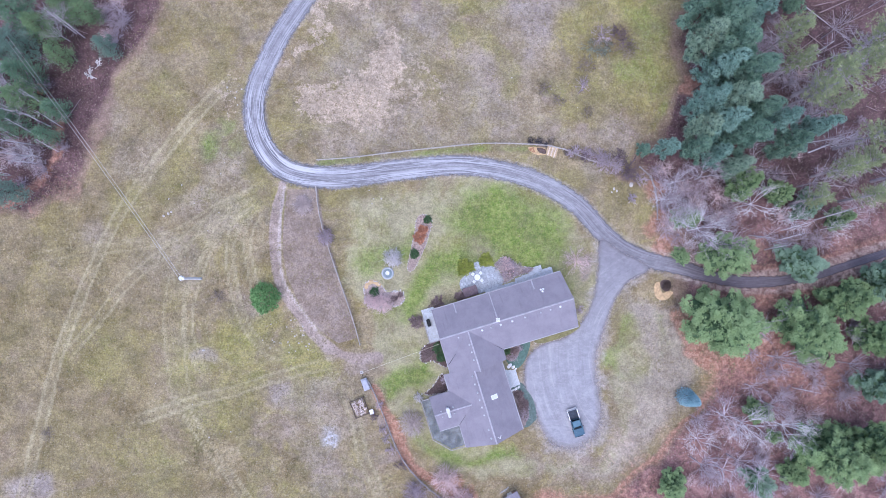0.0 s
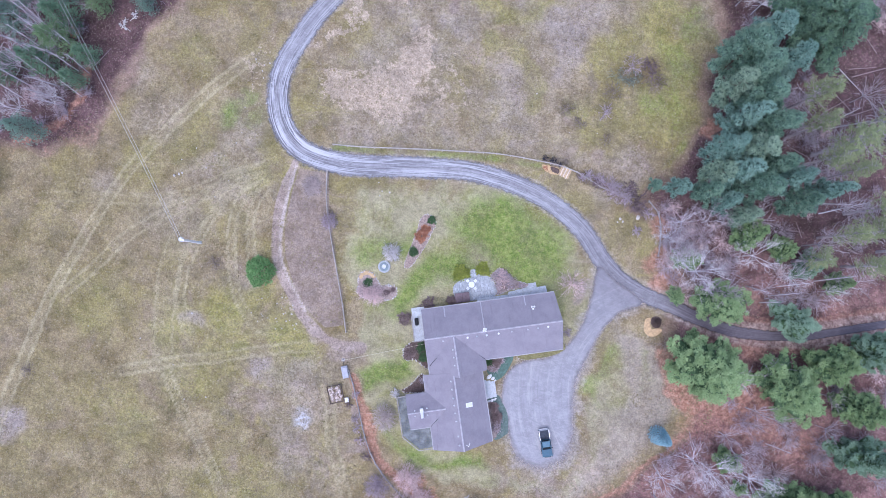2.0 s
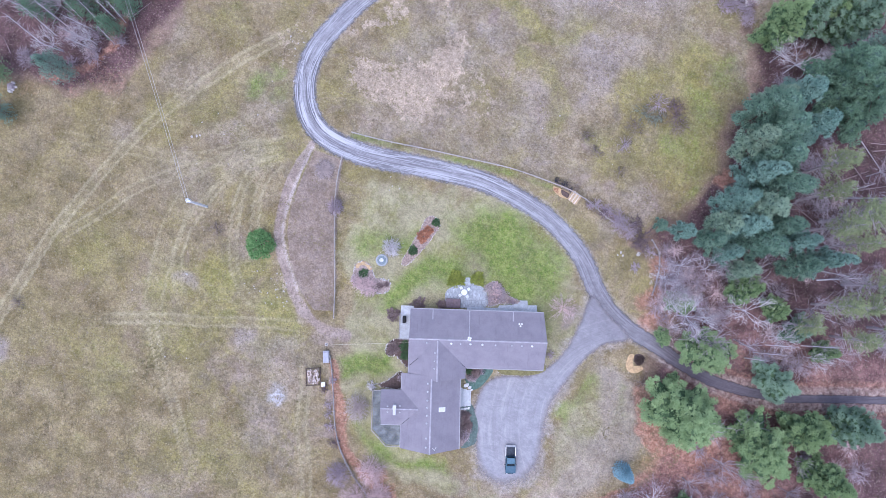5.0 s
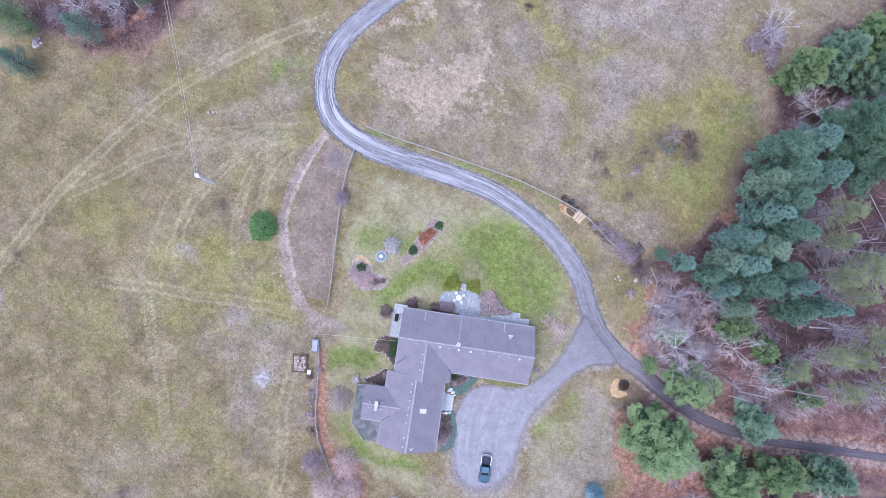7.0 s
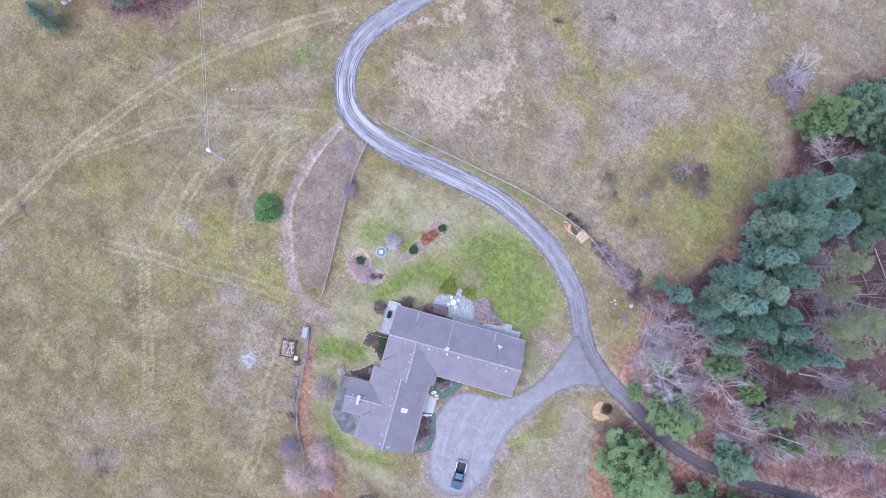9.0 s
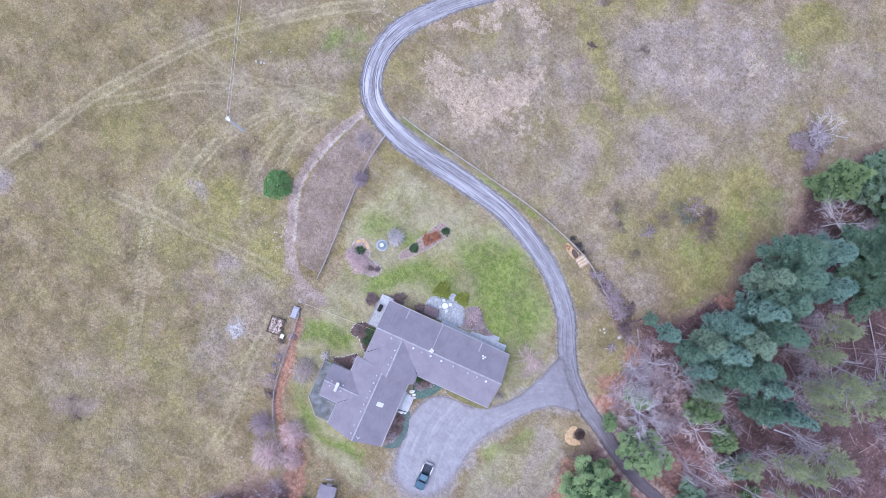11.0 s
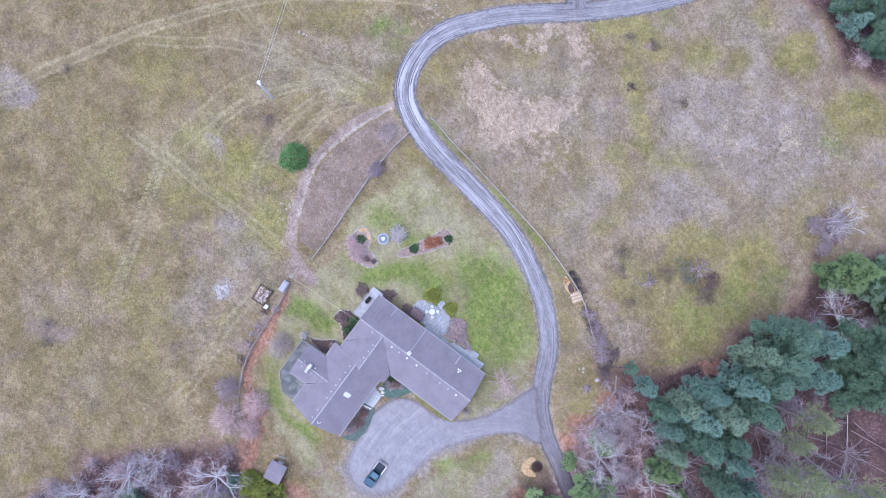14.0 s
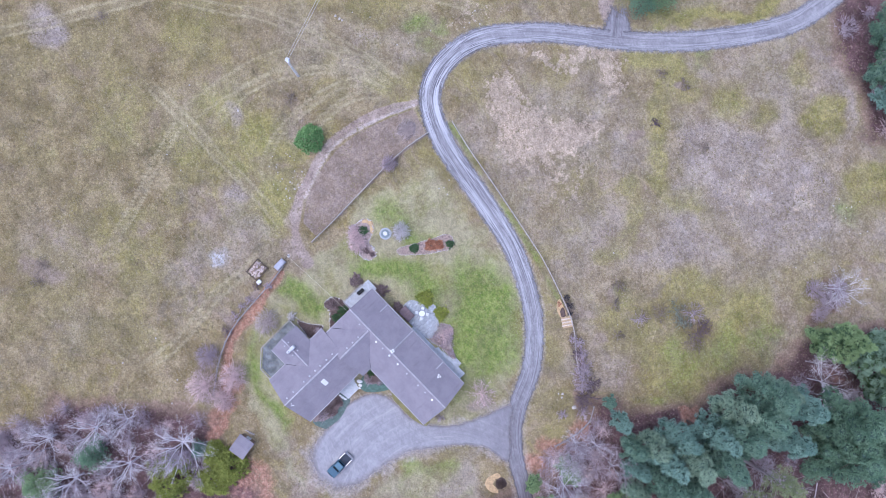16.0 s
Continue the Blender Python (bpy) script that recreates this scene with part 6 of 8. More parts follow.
for i, (x, y, h, r) in enumerate([(31.2, 41.9, 0.9, 2.2), (32.4, 40.2, 0.8, 1.8), (30.6, 43.6, 0.6, 1.4), (-9.0, 60.7, 0.6, 1.2), (-5.1, 52.9, 0.5, 0.9), (17.6, 33.6, 0.6, 1.3)]):
    place(shrub("dry_scrub", "low dark brown scrub clump in the meadow", 240 + i, h * 0.8, r * 1.2, (STEM_BROWN, DRY_BROWN)[i % 2], 30, thick=1.8), x, y)
for i, (x, y, h, r) in enumerate([(-39.2, -2.9, 0.7, 1.5), (-33.0, -55.5, 0.8, 2.0), (-30.6, -57.4, 0.7, 1.6), (25.0, 29.3, 0.6, 1.3), (2.5, 58.5, 0.6, 1.3), (-12.6, 58.0, 0.6, 1.2), (40.3, -4.4, 0.8, 1.8), (-68.0, -26.4, 0.8, 1.6), (15.4, 24.2, 0.7, 0.9), (16.9, 24.1, 0.8, 1.0), (18.5, 24.0, 0.7, 0.9), (21.2, 22.4, 0.7, 0.8), (23.0, 21.6, 0.8, 0.8), (-20.6, 8.8, 0.5, 0.8)]):
    place(shrub("dry_scrub", "low dark brown scrub in the meadow", 130 + i, h, r, DRY_BROWN, 42), x, y)

FENCE_SHRUBS = [(28.8, 20.3, 2.0, 2.3), (24.7, 22.0, 1.6, 1.5), (31.9, 19.4, 2.0, 2.2), (23.0, 22.6, 1.2, 1.0), (27.0, 21.4, 1.8, 1.8), (30.4, 21.4, 1.6, 1.6)]
for i, (x, y, h, r) in enumerate(FENCE_SHRUBS):
    place(shrub("bare_shrub", "leafless lilac-grey shrub beside the rail fence", 270 + i, h, r, (TWIG, MAUVE_TWIG, STEM_BROWN)[i % 3], 44, thick=2.2), x, y)
place(shrub("bare_shrub", "pale silvery shrub beside the deck's corner", 280, 1.0, 1.0, GREY_TWIG, 90), -4.4, -20.1)
place(shrub("bare_shrub", "low sparse leafless shrub in the lawn", 98, 0.7, 2.8, PINK_TWIG, 90), 23.0, 3.4)
for i, (x, y, h, r) in enumerate([(33.6, 63.6, 2.2, 2.0), (36.2, 64.2, 2.4, 2.2), (35.0, 67.4, 2.0, 1.9), (37.8, 62.4, 1.8, 1.7), (36.9, 66.6, 2.2, 1.8)]):
    place(shrub("bare_shrub", "leafless mauve shrub at the meadow's edge", 290 + i, h, r, (MAUVE_TWIG, TWIG)[i % 2], 110, thick=1.3), x, y)
# plants round the house, in the house's axes
for i, (x, y, h, r, leaf, name, label) in enumerate([
    (7.5, 10.3, 0.9, 1.35, OLIVE_LEAF, "juniper_bush", "low olive-green juniper beside the patio"), (11.3, 10.5, 0.9, 1.1, OLIVE_LEAF, "juniper_bush", "low olive-green juniper beside the patio"),
    (1.1, 5.7, 1.2, 1.2, PURPLE_LEAF, "barberry_bush", "rounded purple-brown barberry against the wall"), (5.2, 5.7, 1.1, 0.9, PURPLE_LEAF, "barberry_bush", "rounded purple-brown barberry against the wall"),
    (-3.3, 3.7, 1.3, 1.25, PURPLE_LEAF, "barberry_bush", "russet barberry at the deck's edge"), (-3.0, -2.2, 0.9, 1.2, PURPLE_LEAF, "barberry_bush", "dark barberry in a stone-edged bed"),
    (-1.0, -1.6, 1.2, 0.9, BOX_LEAF, "boxwood_bush", "dark green boxwood against the wall"), (-0.9, -3.4, 1.0, 0.8, BOX_LEAF, "boxwood_bush", "dark green boxwood against the wall"),
    (10.2, -5.6, 1.0, 0.7, BOX_LEAF, "boxwood_bush", "dark green boxwood in the porch corner"), (10.3, -15.2, 1.0, 1.0, PURPLE_LEAF, "barberry_bush", "purple barberry along the garage wall"),
    (10.0, -13.4, 0.9, 0.8, PURPLE_LEAF, "barberry_bush", "purple barberry along the garage wall"), (11.3, -6.0, 0.9, 0.9, PURPLE_LEAF, "barberry_bush", "dull brown barberry in the porch corner"),
]):
    ob = bush(name, label, 160 + i, h, r * (1.05 if leaf is OLIVE_LEAF else 0.9), leaf, 260 if leaf is OLIVE_LEAF else 170, 0.3, 12, lumpy=0.35)
    ob.matrix_basis = HOUSE_MATRIX @ Matrix.Translation((x, y, 0))
for i, (x, y, h, r) in enumerate([(14.5, 7.9, 1.0, 1.5), (13.4, 8.6, 0.9, 1.2), (15.6, 7.2, 0.8, 1.0), (9.9, -17.0, 1.0, 1.0), (10.4, -16.0, 0.9, 0.9), (10.8, -6.9, 1.0, 1.1), (12.3, -5.6, 0.8, 0.9), (14.0, 8.9, 0.7, 1.0), (17.6, 6.7, 0.6, 0.8), (-1.6, -7.2, 0.8, 0.9), (24.4, -2.5, 0.5, 1.0), (13.7, 7.2, 0.7, 0.9), (14.6, 9.3, 0.8, 1.0), (16.3, 7.5, 0.7, 0.9), (15.2, 8.6, 0.9, 1.1)]):
    ob = shrub("bare_shrub", "leafless brown shrub in the house border", 180 + i, h, r, (PINK_TWIG, DULL_TWIG, TWIG)[i % 3] if i < 3 or i > 10 else TWIG, 50, thick=1.9 if i < 3 or i > 10 else 1.0)
    ob.matrix_basis = HOUSE_MATRIX @ Matrix.Translation((x, y, 0))


# ---- garden ----
def bed(name, label, ring, soil, stones, seed, m=None, stone_size=0.24, high=0.06, base=0.012):
    """A planting bed: a low soil cushion and an edging of single stones."""
    ob = thing(name, label, "flower bed", m=m)
    line = smooth_line(ring, 0.15, True)
    c = line.mean(0)
    verts = [(a, b, base) for a, b in line] + [(c[0] + (a - c[0]) * 0.8, c[1] + (b - c[1]) * 0.8, high) for a, b in line]
    n = len(line)
    faces = [[i, (i + 1) % n, n + (i + 1) % n, n + i] for i in range(n)] + [list(range(n, 2 * n))]
    me = mesh_of("soil", verts, faces)
    if me.polygons[-1].normal.z < 0:
        me.flip_normals()
    part("soil", me, soil, ob)
    rng = random.Random(seed)
    if stones:
        run, gap = 0.0, stone_size
        for a, b in zip(line, np.roll(line, -1, 0)):
            run += float(np.linalg.norm(b - a))
            if run > gap:
                run, gap = 0.0, stone_size * rng.uniform(0.2, 0.8)
                bm = bmesh.new()
                bmesh.ops.create_icosphere(bm, subdivisions=1, radius=1)
                for v in bm.verts:
                    v.co *= rng.uniform(0.8, 1.15)
                s = stone_size * rng.uniform(0.22, 0.78)
                bmesh.ops.transform(bm, verts=bm.verts, matrix=Matrix.Translation((a[0] + rng.uniform(-0.45, 0.45) * stone_size, a[1] + rng.uniform(-0.45, 0.45) * stone_size, 0.05)) @ Matrix.Rotation(rng.uniform(0, 6), 4, "Z") @ Matrix.Diagonal((s, s * 0.65, s * 0.5, 1)))
                part("edging_stone", bm, STONE, ob)
    return ob


bed("flower_bed", "narrow mulched flower bed with a pale stone edge", [(-4.7, 10.8), (-3.4, 11.4), (-2.1, 10.2), (-2.7, 7.8), (-3.4, 5.6), (-5.2, 1.9), (-6.4, 1.9), (-5.7, 5.6), (-5.2, 8.2)], plain("pinkish_bed_soil", (0.33, 0.25, 0.215), 0.95, vary=0.4, scale=4), True, 1, stone_size=0.17)
bed("flower_bed", "curved garden bed edged with pinkish stones", [(-13.9, -0.9), (-12.4, -0.1), (-10.9, -0.9), (-10.0, -2.1), (-8.4, -1.9), (-7.2, -2.1), (-6.9, -3.5), (-8.2, -4.6), (-10.0, -4.3), (-11.6, -4.9), (-13.4, -4.2), (-13.9, -2.6)], plain("pinkish_brown_mulch", (0.37, 0.29, 0.26), 0.95, vary=0.3, scale=3), True, 2, stone_size=0.32)
bed("sand_bed", "crescent of yellow straw and sand in a flower bed", [(-13.9, -1.3), (-13.3, -0.2), (-12.0, 0.0), (-10.9, -0.8), (-11.2, -1.2), (-12.2, -0.7), (-13.2, -1.0), (-13.5, -1.7)], SAND, False, 3, high=0.09)
bed("flower_bed", "dark mulched bed with a stone rim beside the deck", [(-2.0, -0.5), (-3.4, -0.8), (-4.4, -2.2), (-4.2, -3.4), (-2.6, -3.6), (-1.5, -4.5), (-0.3, -5.2), (0.1, -0.5)], MULCH, True, 4, HOUSE_MATRIX, 0.3)
bed("flower_bed", "dark mulched bed between the deck and the gable", [(-1.4, -6.2), (-2.4, -6.7), (-4.2, -8.0), (-5.5, -8.5), (-4.6, -9.1), (-1.4, -9.1)], MULCH, True, 5, HOUSE_MATRIX, 0.26)
bed("ground_cover_bed", "bed of dark green ground cover beside the porch", [(9.7, -7.4), (10.8, -8.9), (12.2, -8.5), (13.6, -7.0), (14.5, -5.2), (12.4, -4.9), (9.9, -5.0)], plain("dark_green_ground_cover", (0.115, 0.185, 0.15), 0.95, vary=0.3, scale=3), False, 6, HOUSE_MATRIX, high=0.13, base=0.04)
bed("ground_cover_bed", "bed of dark green ground cover along the garage", [(9.0, -12.0), (10.6, -11.3), (11.8, -12.8), (12.4, -14.9), (12.2, -17.3), (11.3, -18.5), (9.0, -18.6)], plain("grey_green_ground_cover", (0.13, 0.175, 0.155), 0.95, vary=0.3, scale=3), False, 7, HOUSE_MATRIX, high=0.13, base=0.04)
border = plain("mauve_brown_border_soil", (0.27, 0.215, 0.20), 0.95, vary=0.35, scale=3)
bed("flower_bed", "mauve-brown planted border along the garage wall", [(9.0, -12.6), (10.3, -12.6), (10.9, -14.5), (10.8, -17.0), (10.0, -18.3), (9.0, -18.4)], border, False, 14, HOUSE_MATRIX, high=0.2, base=0.1)
bed("flower_bed", "mauve-brown planted border in the porch corner", [(9.8, -5.0), (12.7, -5.0), (12.0, -6.9), (10.7, -7.6), (9.8, -7.0)], border, False, 15, HOUSE_MATRIX, high=0.2, base=0.1)
bed("grass_strip", "grass strip with a stone edge along the wall", [(15.8, -4.9), (15.9, -6.0), (18.5, -6.2), (21.5, -6.0), (23.6, -5.2), (23.4, -4.0), (22.9, -4.5)], plain("olive_strip_grass", (0.24, 0.22, 0.10), 0.95, vary=0.35, scale=3), True, 8, HOUSE_MATRIX, 0.2, 0.16, 0.125)
bed("flower_bed", "brown bed with dry stalks behind the house", [(13.1, 5.7), (13.3, 7.6), (12.7, 9.2), (14.3, 10.1), (15.6, 9.0), (16.8, 7.7), (19.4, 6.5), (18.3, 6.3), (15.6, 6.2)], plain("brown_border_soil", (0.36, 0.285, 0.265), 0.95, vary=0.35, scale=3), True, 9, HOUSE_MATRIX)
place(bush("russet_bush", "orange-russet dried perennial clump in the flower bed", 201, 0.6, 1.0, RUSSET, 170, 0.3, 14), -4.3, 7.4)
place(bush("russet_bush", "orange-russet dried perennial clump in the flower bed", 202, 0.55, 0.8, RUSSET, 130, 0.3, 14), -3.7, 8.7)
place(bush("boxwood_bush", "small dark green clipped bush in the flower bed", 203, 0.8, 0.8, BOX_LEAF, 170, 0.25, 14), -5.2, 4.5)
place(bush("boxwood_bush", "small dark green clipped bush in the flower bed", 204, 0.7, 0.65, BOX_LEAF, 140, 0.25, 14), -2.9, 10.5)
place(bush("boxwood_bush", "dark green bush in the curved garden bed", 205, 0.9, 0.8, BOX_LEAF, 160, 0.28, 14), -12.1, -2.2)
place(shrub("bare_shrub", "leafless pinkish shrub in the curved garden bed", 206, 1.2, 1.7, PINK_TWIG, 150), -12.4, -3.6)
place(bush("barberry_bush", "small brown shrub in the curved garden bed", 207, 0.5, 0.5, PURPLE_LEAF, 90, 0.25, 12), -8.6, -3.2)
place(bush("barberry_bush", "small dark shrub in the curved garden bed", 208, 0.4, 0.4, PURPLE_LEAF, 70, 0.25, 12), -7.6, -2.6)


PALE_STONE = plain("pale_cast_stone", (0.66, 0.67, 0.68), 0.8, vary=0.15)


def fountain():
    ob = thing("fountain", "round white tiered garden fountain on a pale rim", "fountain", m=Matrix.Translation((-9.8, 1.15, 0)))
    rim = plain("pale_grey_concrete", (0.40, 0.42, 0.44), 0.8, vary=0.12)
    part("base_ring", lathe(bmesh.new(), [(1.08, 0.0), (1.08, 0.22), (1.0, 0.3), (0.82, 0.3), (0.78, 0.2), (0.0001, 0.2)], 28), rim, ob)
    part("basin_water", lathe(bmesh.new(), [(0.77, 0.203), (0.77, 0.22), (0.0001, 0.22)], 28), plain("grey_green_water", (0.20, 0.25, 0.27), 0.15, vary=0.1), ob)
    part("pedestal", lathe(bmesh.new(), [(0.2, 0.2), (0.14, 0.4), (0.12, 0.6), (0.2, 0.72)], 16), PALE_STONE, ob)
    part("bowl", lathe(bmesh.new(), [(0.12, 0.68), (0.34, 0.82), (0.37, 0.88), (0.30, 0.88), (0.1, 0.8), (0.0001, 0.8)], 24), PALE_STONE, ob)
    part("finial", lathe(bmesh.new(), [(0.07, 0.8), (0.05, 1.0), (0.13, 1.08), (0.1, 1.14), (0.0001, 1.14)], 12), PALE_STONE, ob)


fountain()


PALE_PLASTIC = plain("pale_grey_white_plastic", (0.76, 0.78, 0.79), 0.5, vary=0.1)


def patio_set():
    ob = thing("patio_table", "round white patio table", "table", m=HOUSE_MATRIX @ Matrix.Translation((9.0, 8.0, 0.085)))
    part("tabletop", lathe(bmesh.new(), [(0.5, 0.70), (0.53, 0.72), (0.5, 0.74), (0.0001, 0.74)], 20), PALE_PLASTIC, ob)
    for i in range(4):
        a = i * 1.5708 + 0.78
        part("leg", tube(bmesh.new(), (0.15 * math.cos(a), 0.15 * math.sin(a), 0.71), (0.4 * math.cos(a), 0.4 * math.sin(a), 0), 0.025), PALE_PLASTIC, ob)
    chair = thing("patio_chair", "white plastic patio chair at the round table", "chair", "chairs round the patio table")
    part("seat", box(bmesh.new(), -0.24, -0.24, 0.40, 0.24, 0.24, 0.45, 0.02), PALE_PLASTIC, chair)
    part("backrest", box(bmesh.new(), -0.24, 0.20, 0.45, 0.24, 0.27, 0.88, 0.02), PALE_PLASTIC, chair)
    for x in (-0.21, 0.21):
        part("armrest", box(bmesh.new(), x - 0.035, -0.22, 0.62, x + 0.035, 0.24, 0.66, 0.01), PALE_PLASTIC, chair)
        for y in (-0.2, 0.2):
            part("leg", tube(bmesh.new(), (x, y, 0.42), (x * 1.1, y * 1.1, 0), 0.022), PALE_PLASTIC, chair)
    for k in range(4):
        a = k * 1.5708 + 0.65
        copy_thing(chair, HOUSE_MATRIX @ Matrix.Translation((9.0 + 0.92 * math.cos(a), 8.0 + 0.92 * math.sin(a), 0.085)) @ Matrix.Rotation(a - 1.5708, 4, "Z"))
    settle([chair])
    tub = thing("hot_tub", "square hot tub under a brown vinyl cover", "hot tub", m=HOUSE_MATRIX)
    part("shell", box(bmesh.new(), 5.95, 5.25, 0.0, 8.35, 6.8, 0.78, 0.05), SIDING, tub)
    part("cover", box(bmesh.new(), 5.9, 5.2, 0.785, 7.12, 6.85, 0.9, 0.03), BROWN, tub)
    part("cover", box(bmesh.new(), 7.15, 5.2, 0.785, 8.4, 6.85, 0.9, 0.03), BROWN, tub)
    steps = thing("porch_steps", "broad pale grey porch steps at the front door", "steps", m=HOUSE_MATRIX)
    grey = plain("pale_porch_boards", (0.56, 0.58, 0.60), 0.75, vary=0.12)
    for k in range(3):
        for j in range(3):
            x = 8.5 + k * 0.75 + j * 0.25
            part("tread_board", box(bmesh.new(), x, -11.9 + 0.06 * k, 0.47 - 0.17 * k, x + 0.235, -8.6 - 0.22 * k, 0.51 - 0.17 * k), grey, steps)
        part("riser", box(bmesh.new(), 8.5 + k * 0.75, -11.85 + 0.06 * k, 0.0, 9.24 + k * 0.75, -8.65 - 0.22 * k, 0.465 - 0.17 * k), RAIL, steps)
    rng = random.Random(9)
    for x, y, s in ((9.9, -8.2, 0.55), (10.5, -8.6, 0.4), (10.8, -9.0, 0.25), (9.3, -12.35, 0.3), (9.8, -12.3, 0.38), (10.4, -12.15, 0.32)):
        bm = bmesh.new()
        bmesh.ops.create_icosphere(bm, subdivisions=2, radius=1)
        for v in bm.verts:
            v.co *= rng.uniform(0.85, 1.12)
        bmesh.ops.transform(bm, verts=bm.verts, matrix=Matrix.Diagonal((s, s * 0.6, s * 0.45, 1)))
        ob = part("white_boulder", bm, plain("white_quartz", (0.80, 0.79, 0.78), 0.85, vary=0.08), None)
        tagged(ob, "white quartz boulder beside the porch steps", "rock", "white boulders by the porch")
        ob.matrix_basis = HOUSE_MATRIX @ Matrix.Translation((x, y, 0.12)) @ Matrix.Rotation(0.5, 4, "Z")


patio_set()


# ---- pickup ----
def pickup():
    ob = thing("pickup_truck", "dark blue pickup truck with an open black bed", "truck", m=Matrix.Translation((22.5, -24.35, 0.08)) @ Matrix.Rotation(math.atan2(-4.9, 1.15) + 0.08, 4, "Z") @ Matrix.Diagonal((0.84, 0.95, 0.9, 1)))
    paint = plain("dark_blue_car_paint", (0.045, 0.11, 0.165), 0.35, 0.0, vary=0.12, bump=0.0)
    glass = plain("dark_tinted_glass", (0.018, 0.026, 0.035), 0.05, vary=0.05, bump=0.0)
    rubber = plain("black_rubber", (0.02, 0.02, 0.02), 0.85)
    chrome = plain("dull_chrome", (0.6, 0.6, 0.62), 0.3, 0.8, vary=0.05, bump=0.0)
    # lower body with a sloped nose
    bm = bmesh.new()
    prof = [(-2.75, 0.45), (-2.75, 1.05), (-0.75, 1.08), (1.05, 1.08), (1.2, 1.06), (2.55, 0.98), (2.78, 0.85), (2.8, 0.45)]
    L = [[bm.verts.new((x, y * (0.93 if abs(x) > 2.6 else 1.0), z)) for x, z in prof] for y in (-0.92, 0.92)]
    bm.faces.new(L[0]), bm.faces.new(L[1][::-1])
    n = len(prof)
    for i in range(n):
        if i == 1:
            continue
        bm.faces.new((L[0][i], L[1][i], L[1][(i + 1) % n], L[0][(i + 1) % n]))
    bmesh.ops.recalc_face_normals(bm, faces=bm.faces)
    part("body", bm, paint, ob)
    # bed
    part("bed_floor", box(bmesh.new(), -2.66, -0.80, 0.55, -0.78, 0.80, 0.62), plain("dark_blue_bed_liner", (0.055, 0.065, 0.085), 0.8), ob)
    for y in (-0.88, 0.88):
        side = part("bed_side", box(bmesh.new(), -2.72, y - 0.07, 0.6, -0.75, y + 0.07, 1.12, 0.02), paint, ob)
        part("rail_cap", box(bmesh.new(), -2.68, y - 0.06, 1.115, -0.78, y + 0.06, 1.15, 0.01), chrome, side, "pale metal rail cap")
    part("tailgate", box(bmesh.new(), -2.78, -0.86, 0.6, -2.68, 0.86, 1.12, 0.02), plain("pale_grey_tailgate", (0.42, 0.44, 0.47), 0.5), ob, "pale tailgate")
    # cab
    bm = bmesh.new()
    lo = [(-0.75, -0.86, 1.06), (1.25, -0.86, 1.06), (1.25, 0.86, 1.06), (-0.75, 0.86, 1.06)]
    hi = [(-0.55, -0.68, 1.72), (0.55, -0.68, 1.74), (0.55, 0.68, 1.74), (-0.55, 0.68, 1.72)]
    a, b = [bm.verts.new(c) for c in lo], [bm.verts.new(c) for c in hi]
    bm.faces.new(b)
    for i in range(4):
        bm.faces.new((a[i], a[(i + 1) % 4], b[(i + 1) % 4], b[i]))
    bmesh.ops.recalc_face_normals(bm, faces=bm.faces)
    bmesh.ops.bevel(bm, geom=list(bm.edges), offset=0.04, segments=2, affect="EDGES")
    # lighter than the body paint: the sky's reflection is put into the colour
    part("cab", bm, plain("sky_lit_cab_paint", (0.075, 0.16, 0.22), 0.3, vary=0.1, bump=0.0), ob)
    bm = bmesh.new()
    slab(bm, [(1.19, -0.76, 1.13), (1.19, 0.76, 1.13), (0.6, 0.63, 1.72), (0.6, -0.63, 1.72)], 0.02)
    bmesh.ops.translate(bm, verts=bm.verts, vec=(0.035, 0, 0.02))
    part("windscreen", bm, glass, ob)
    bm = bmesh.new()
    slab(bm, [(-0.72, -0.7, 1.2), (-0.60, -0.62, 1.64), (-0.60, 0.62, 1.64), (-0.72, 0.7, 1.2)], 0.02)
    bmesh.ops.translate(bm, verts=bm.verts, vec=(-0.03, 0, 0.01))
    part("rear_window", bm, glass, ob)
    for y in (-1, 1):
        part("side_window", box(bmesh.new(), -0.5, y * 0.80 - 0.02, 1.2, 0.6, y * 0.80 + 0.02, 1.6, 0.01), glass, ob)
        part("mirror", box(bmesh.new(), 0.85, y * 1.02 - 0.1, 1.12, 1.0, y * 1.02 + 0.1, 1.3, 0.03), DARK, ob)
        part("headlight", box(bmesh.new(), 2.66, y * 0.68 - 0.16, 0.72, 2.80, y * 0.68 + 0.16, 0.88, 0.02), chrome, ob)
        for x in (-1.75, 1.8):
            w = part("wheel", tube(bmesh.new(), (x, y * 0.72, 0.38), (x, y * 0.95, 0.38), 0.38, 0.38, 18), rubber, ob)
            part("rim", tube(bmesh.new(), (x, y * 0.94, 0.38), (x, y * 0.965, 0.38), 0.22, 0.22, 12), chrome, w)
    part("bumper", box(bmesh.new(), 2.76, -0.9, 0.45, 2.92, 0.9, 0.68, 0.03), DARK, ob)
    part("bumper", box(bmesh.new(), -2.95, -0.88, 0.48, -2.78, 0.88, 0.66, 0.03), chrome, ob, "pale bumper")
    part("hood_scoop", box(bmesh.new(), 1.4, -0.5, 1.03, 2.3, 0.5, 1.06, 0.02), paint, ob)


pickup()


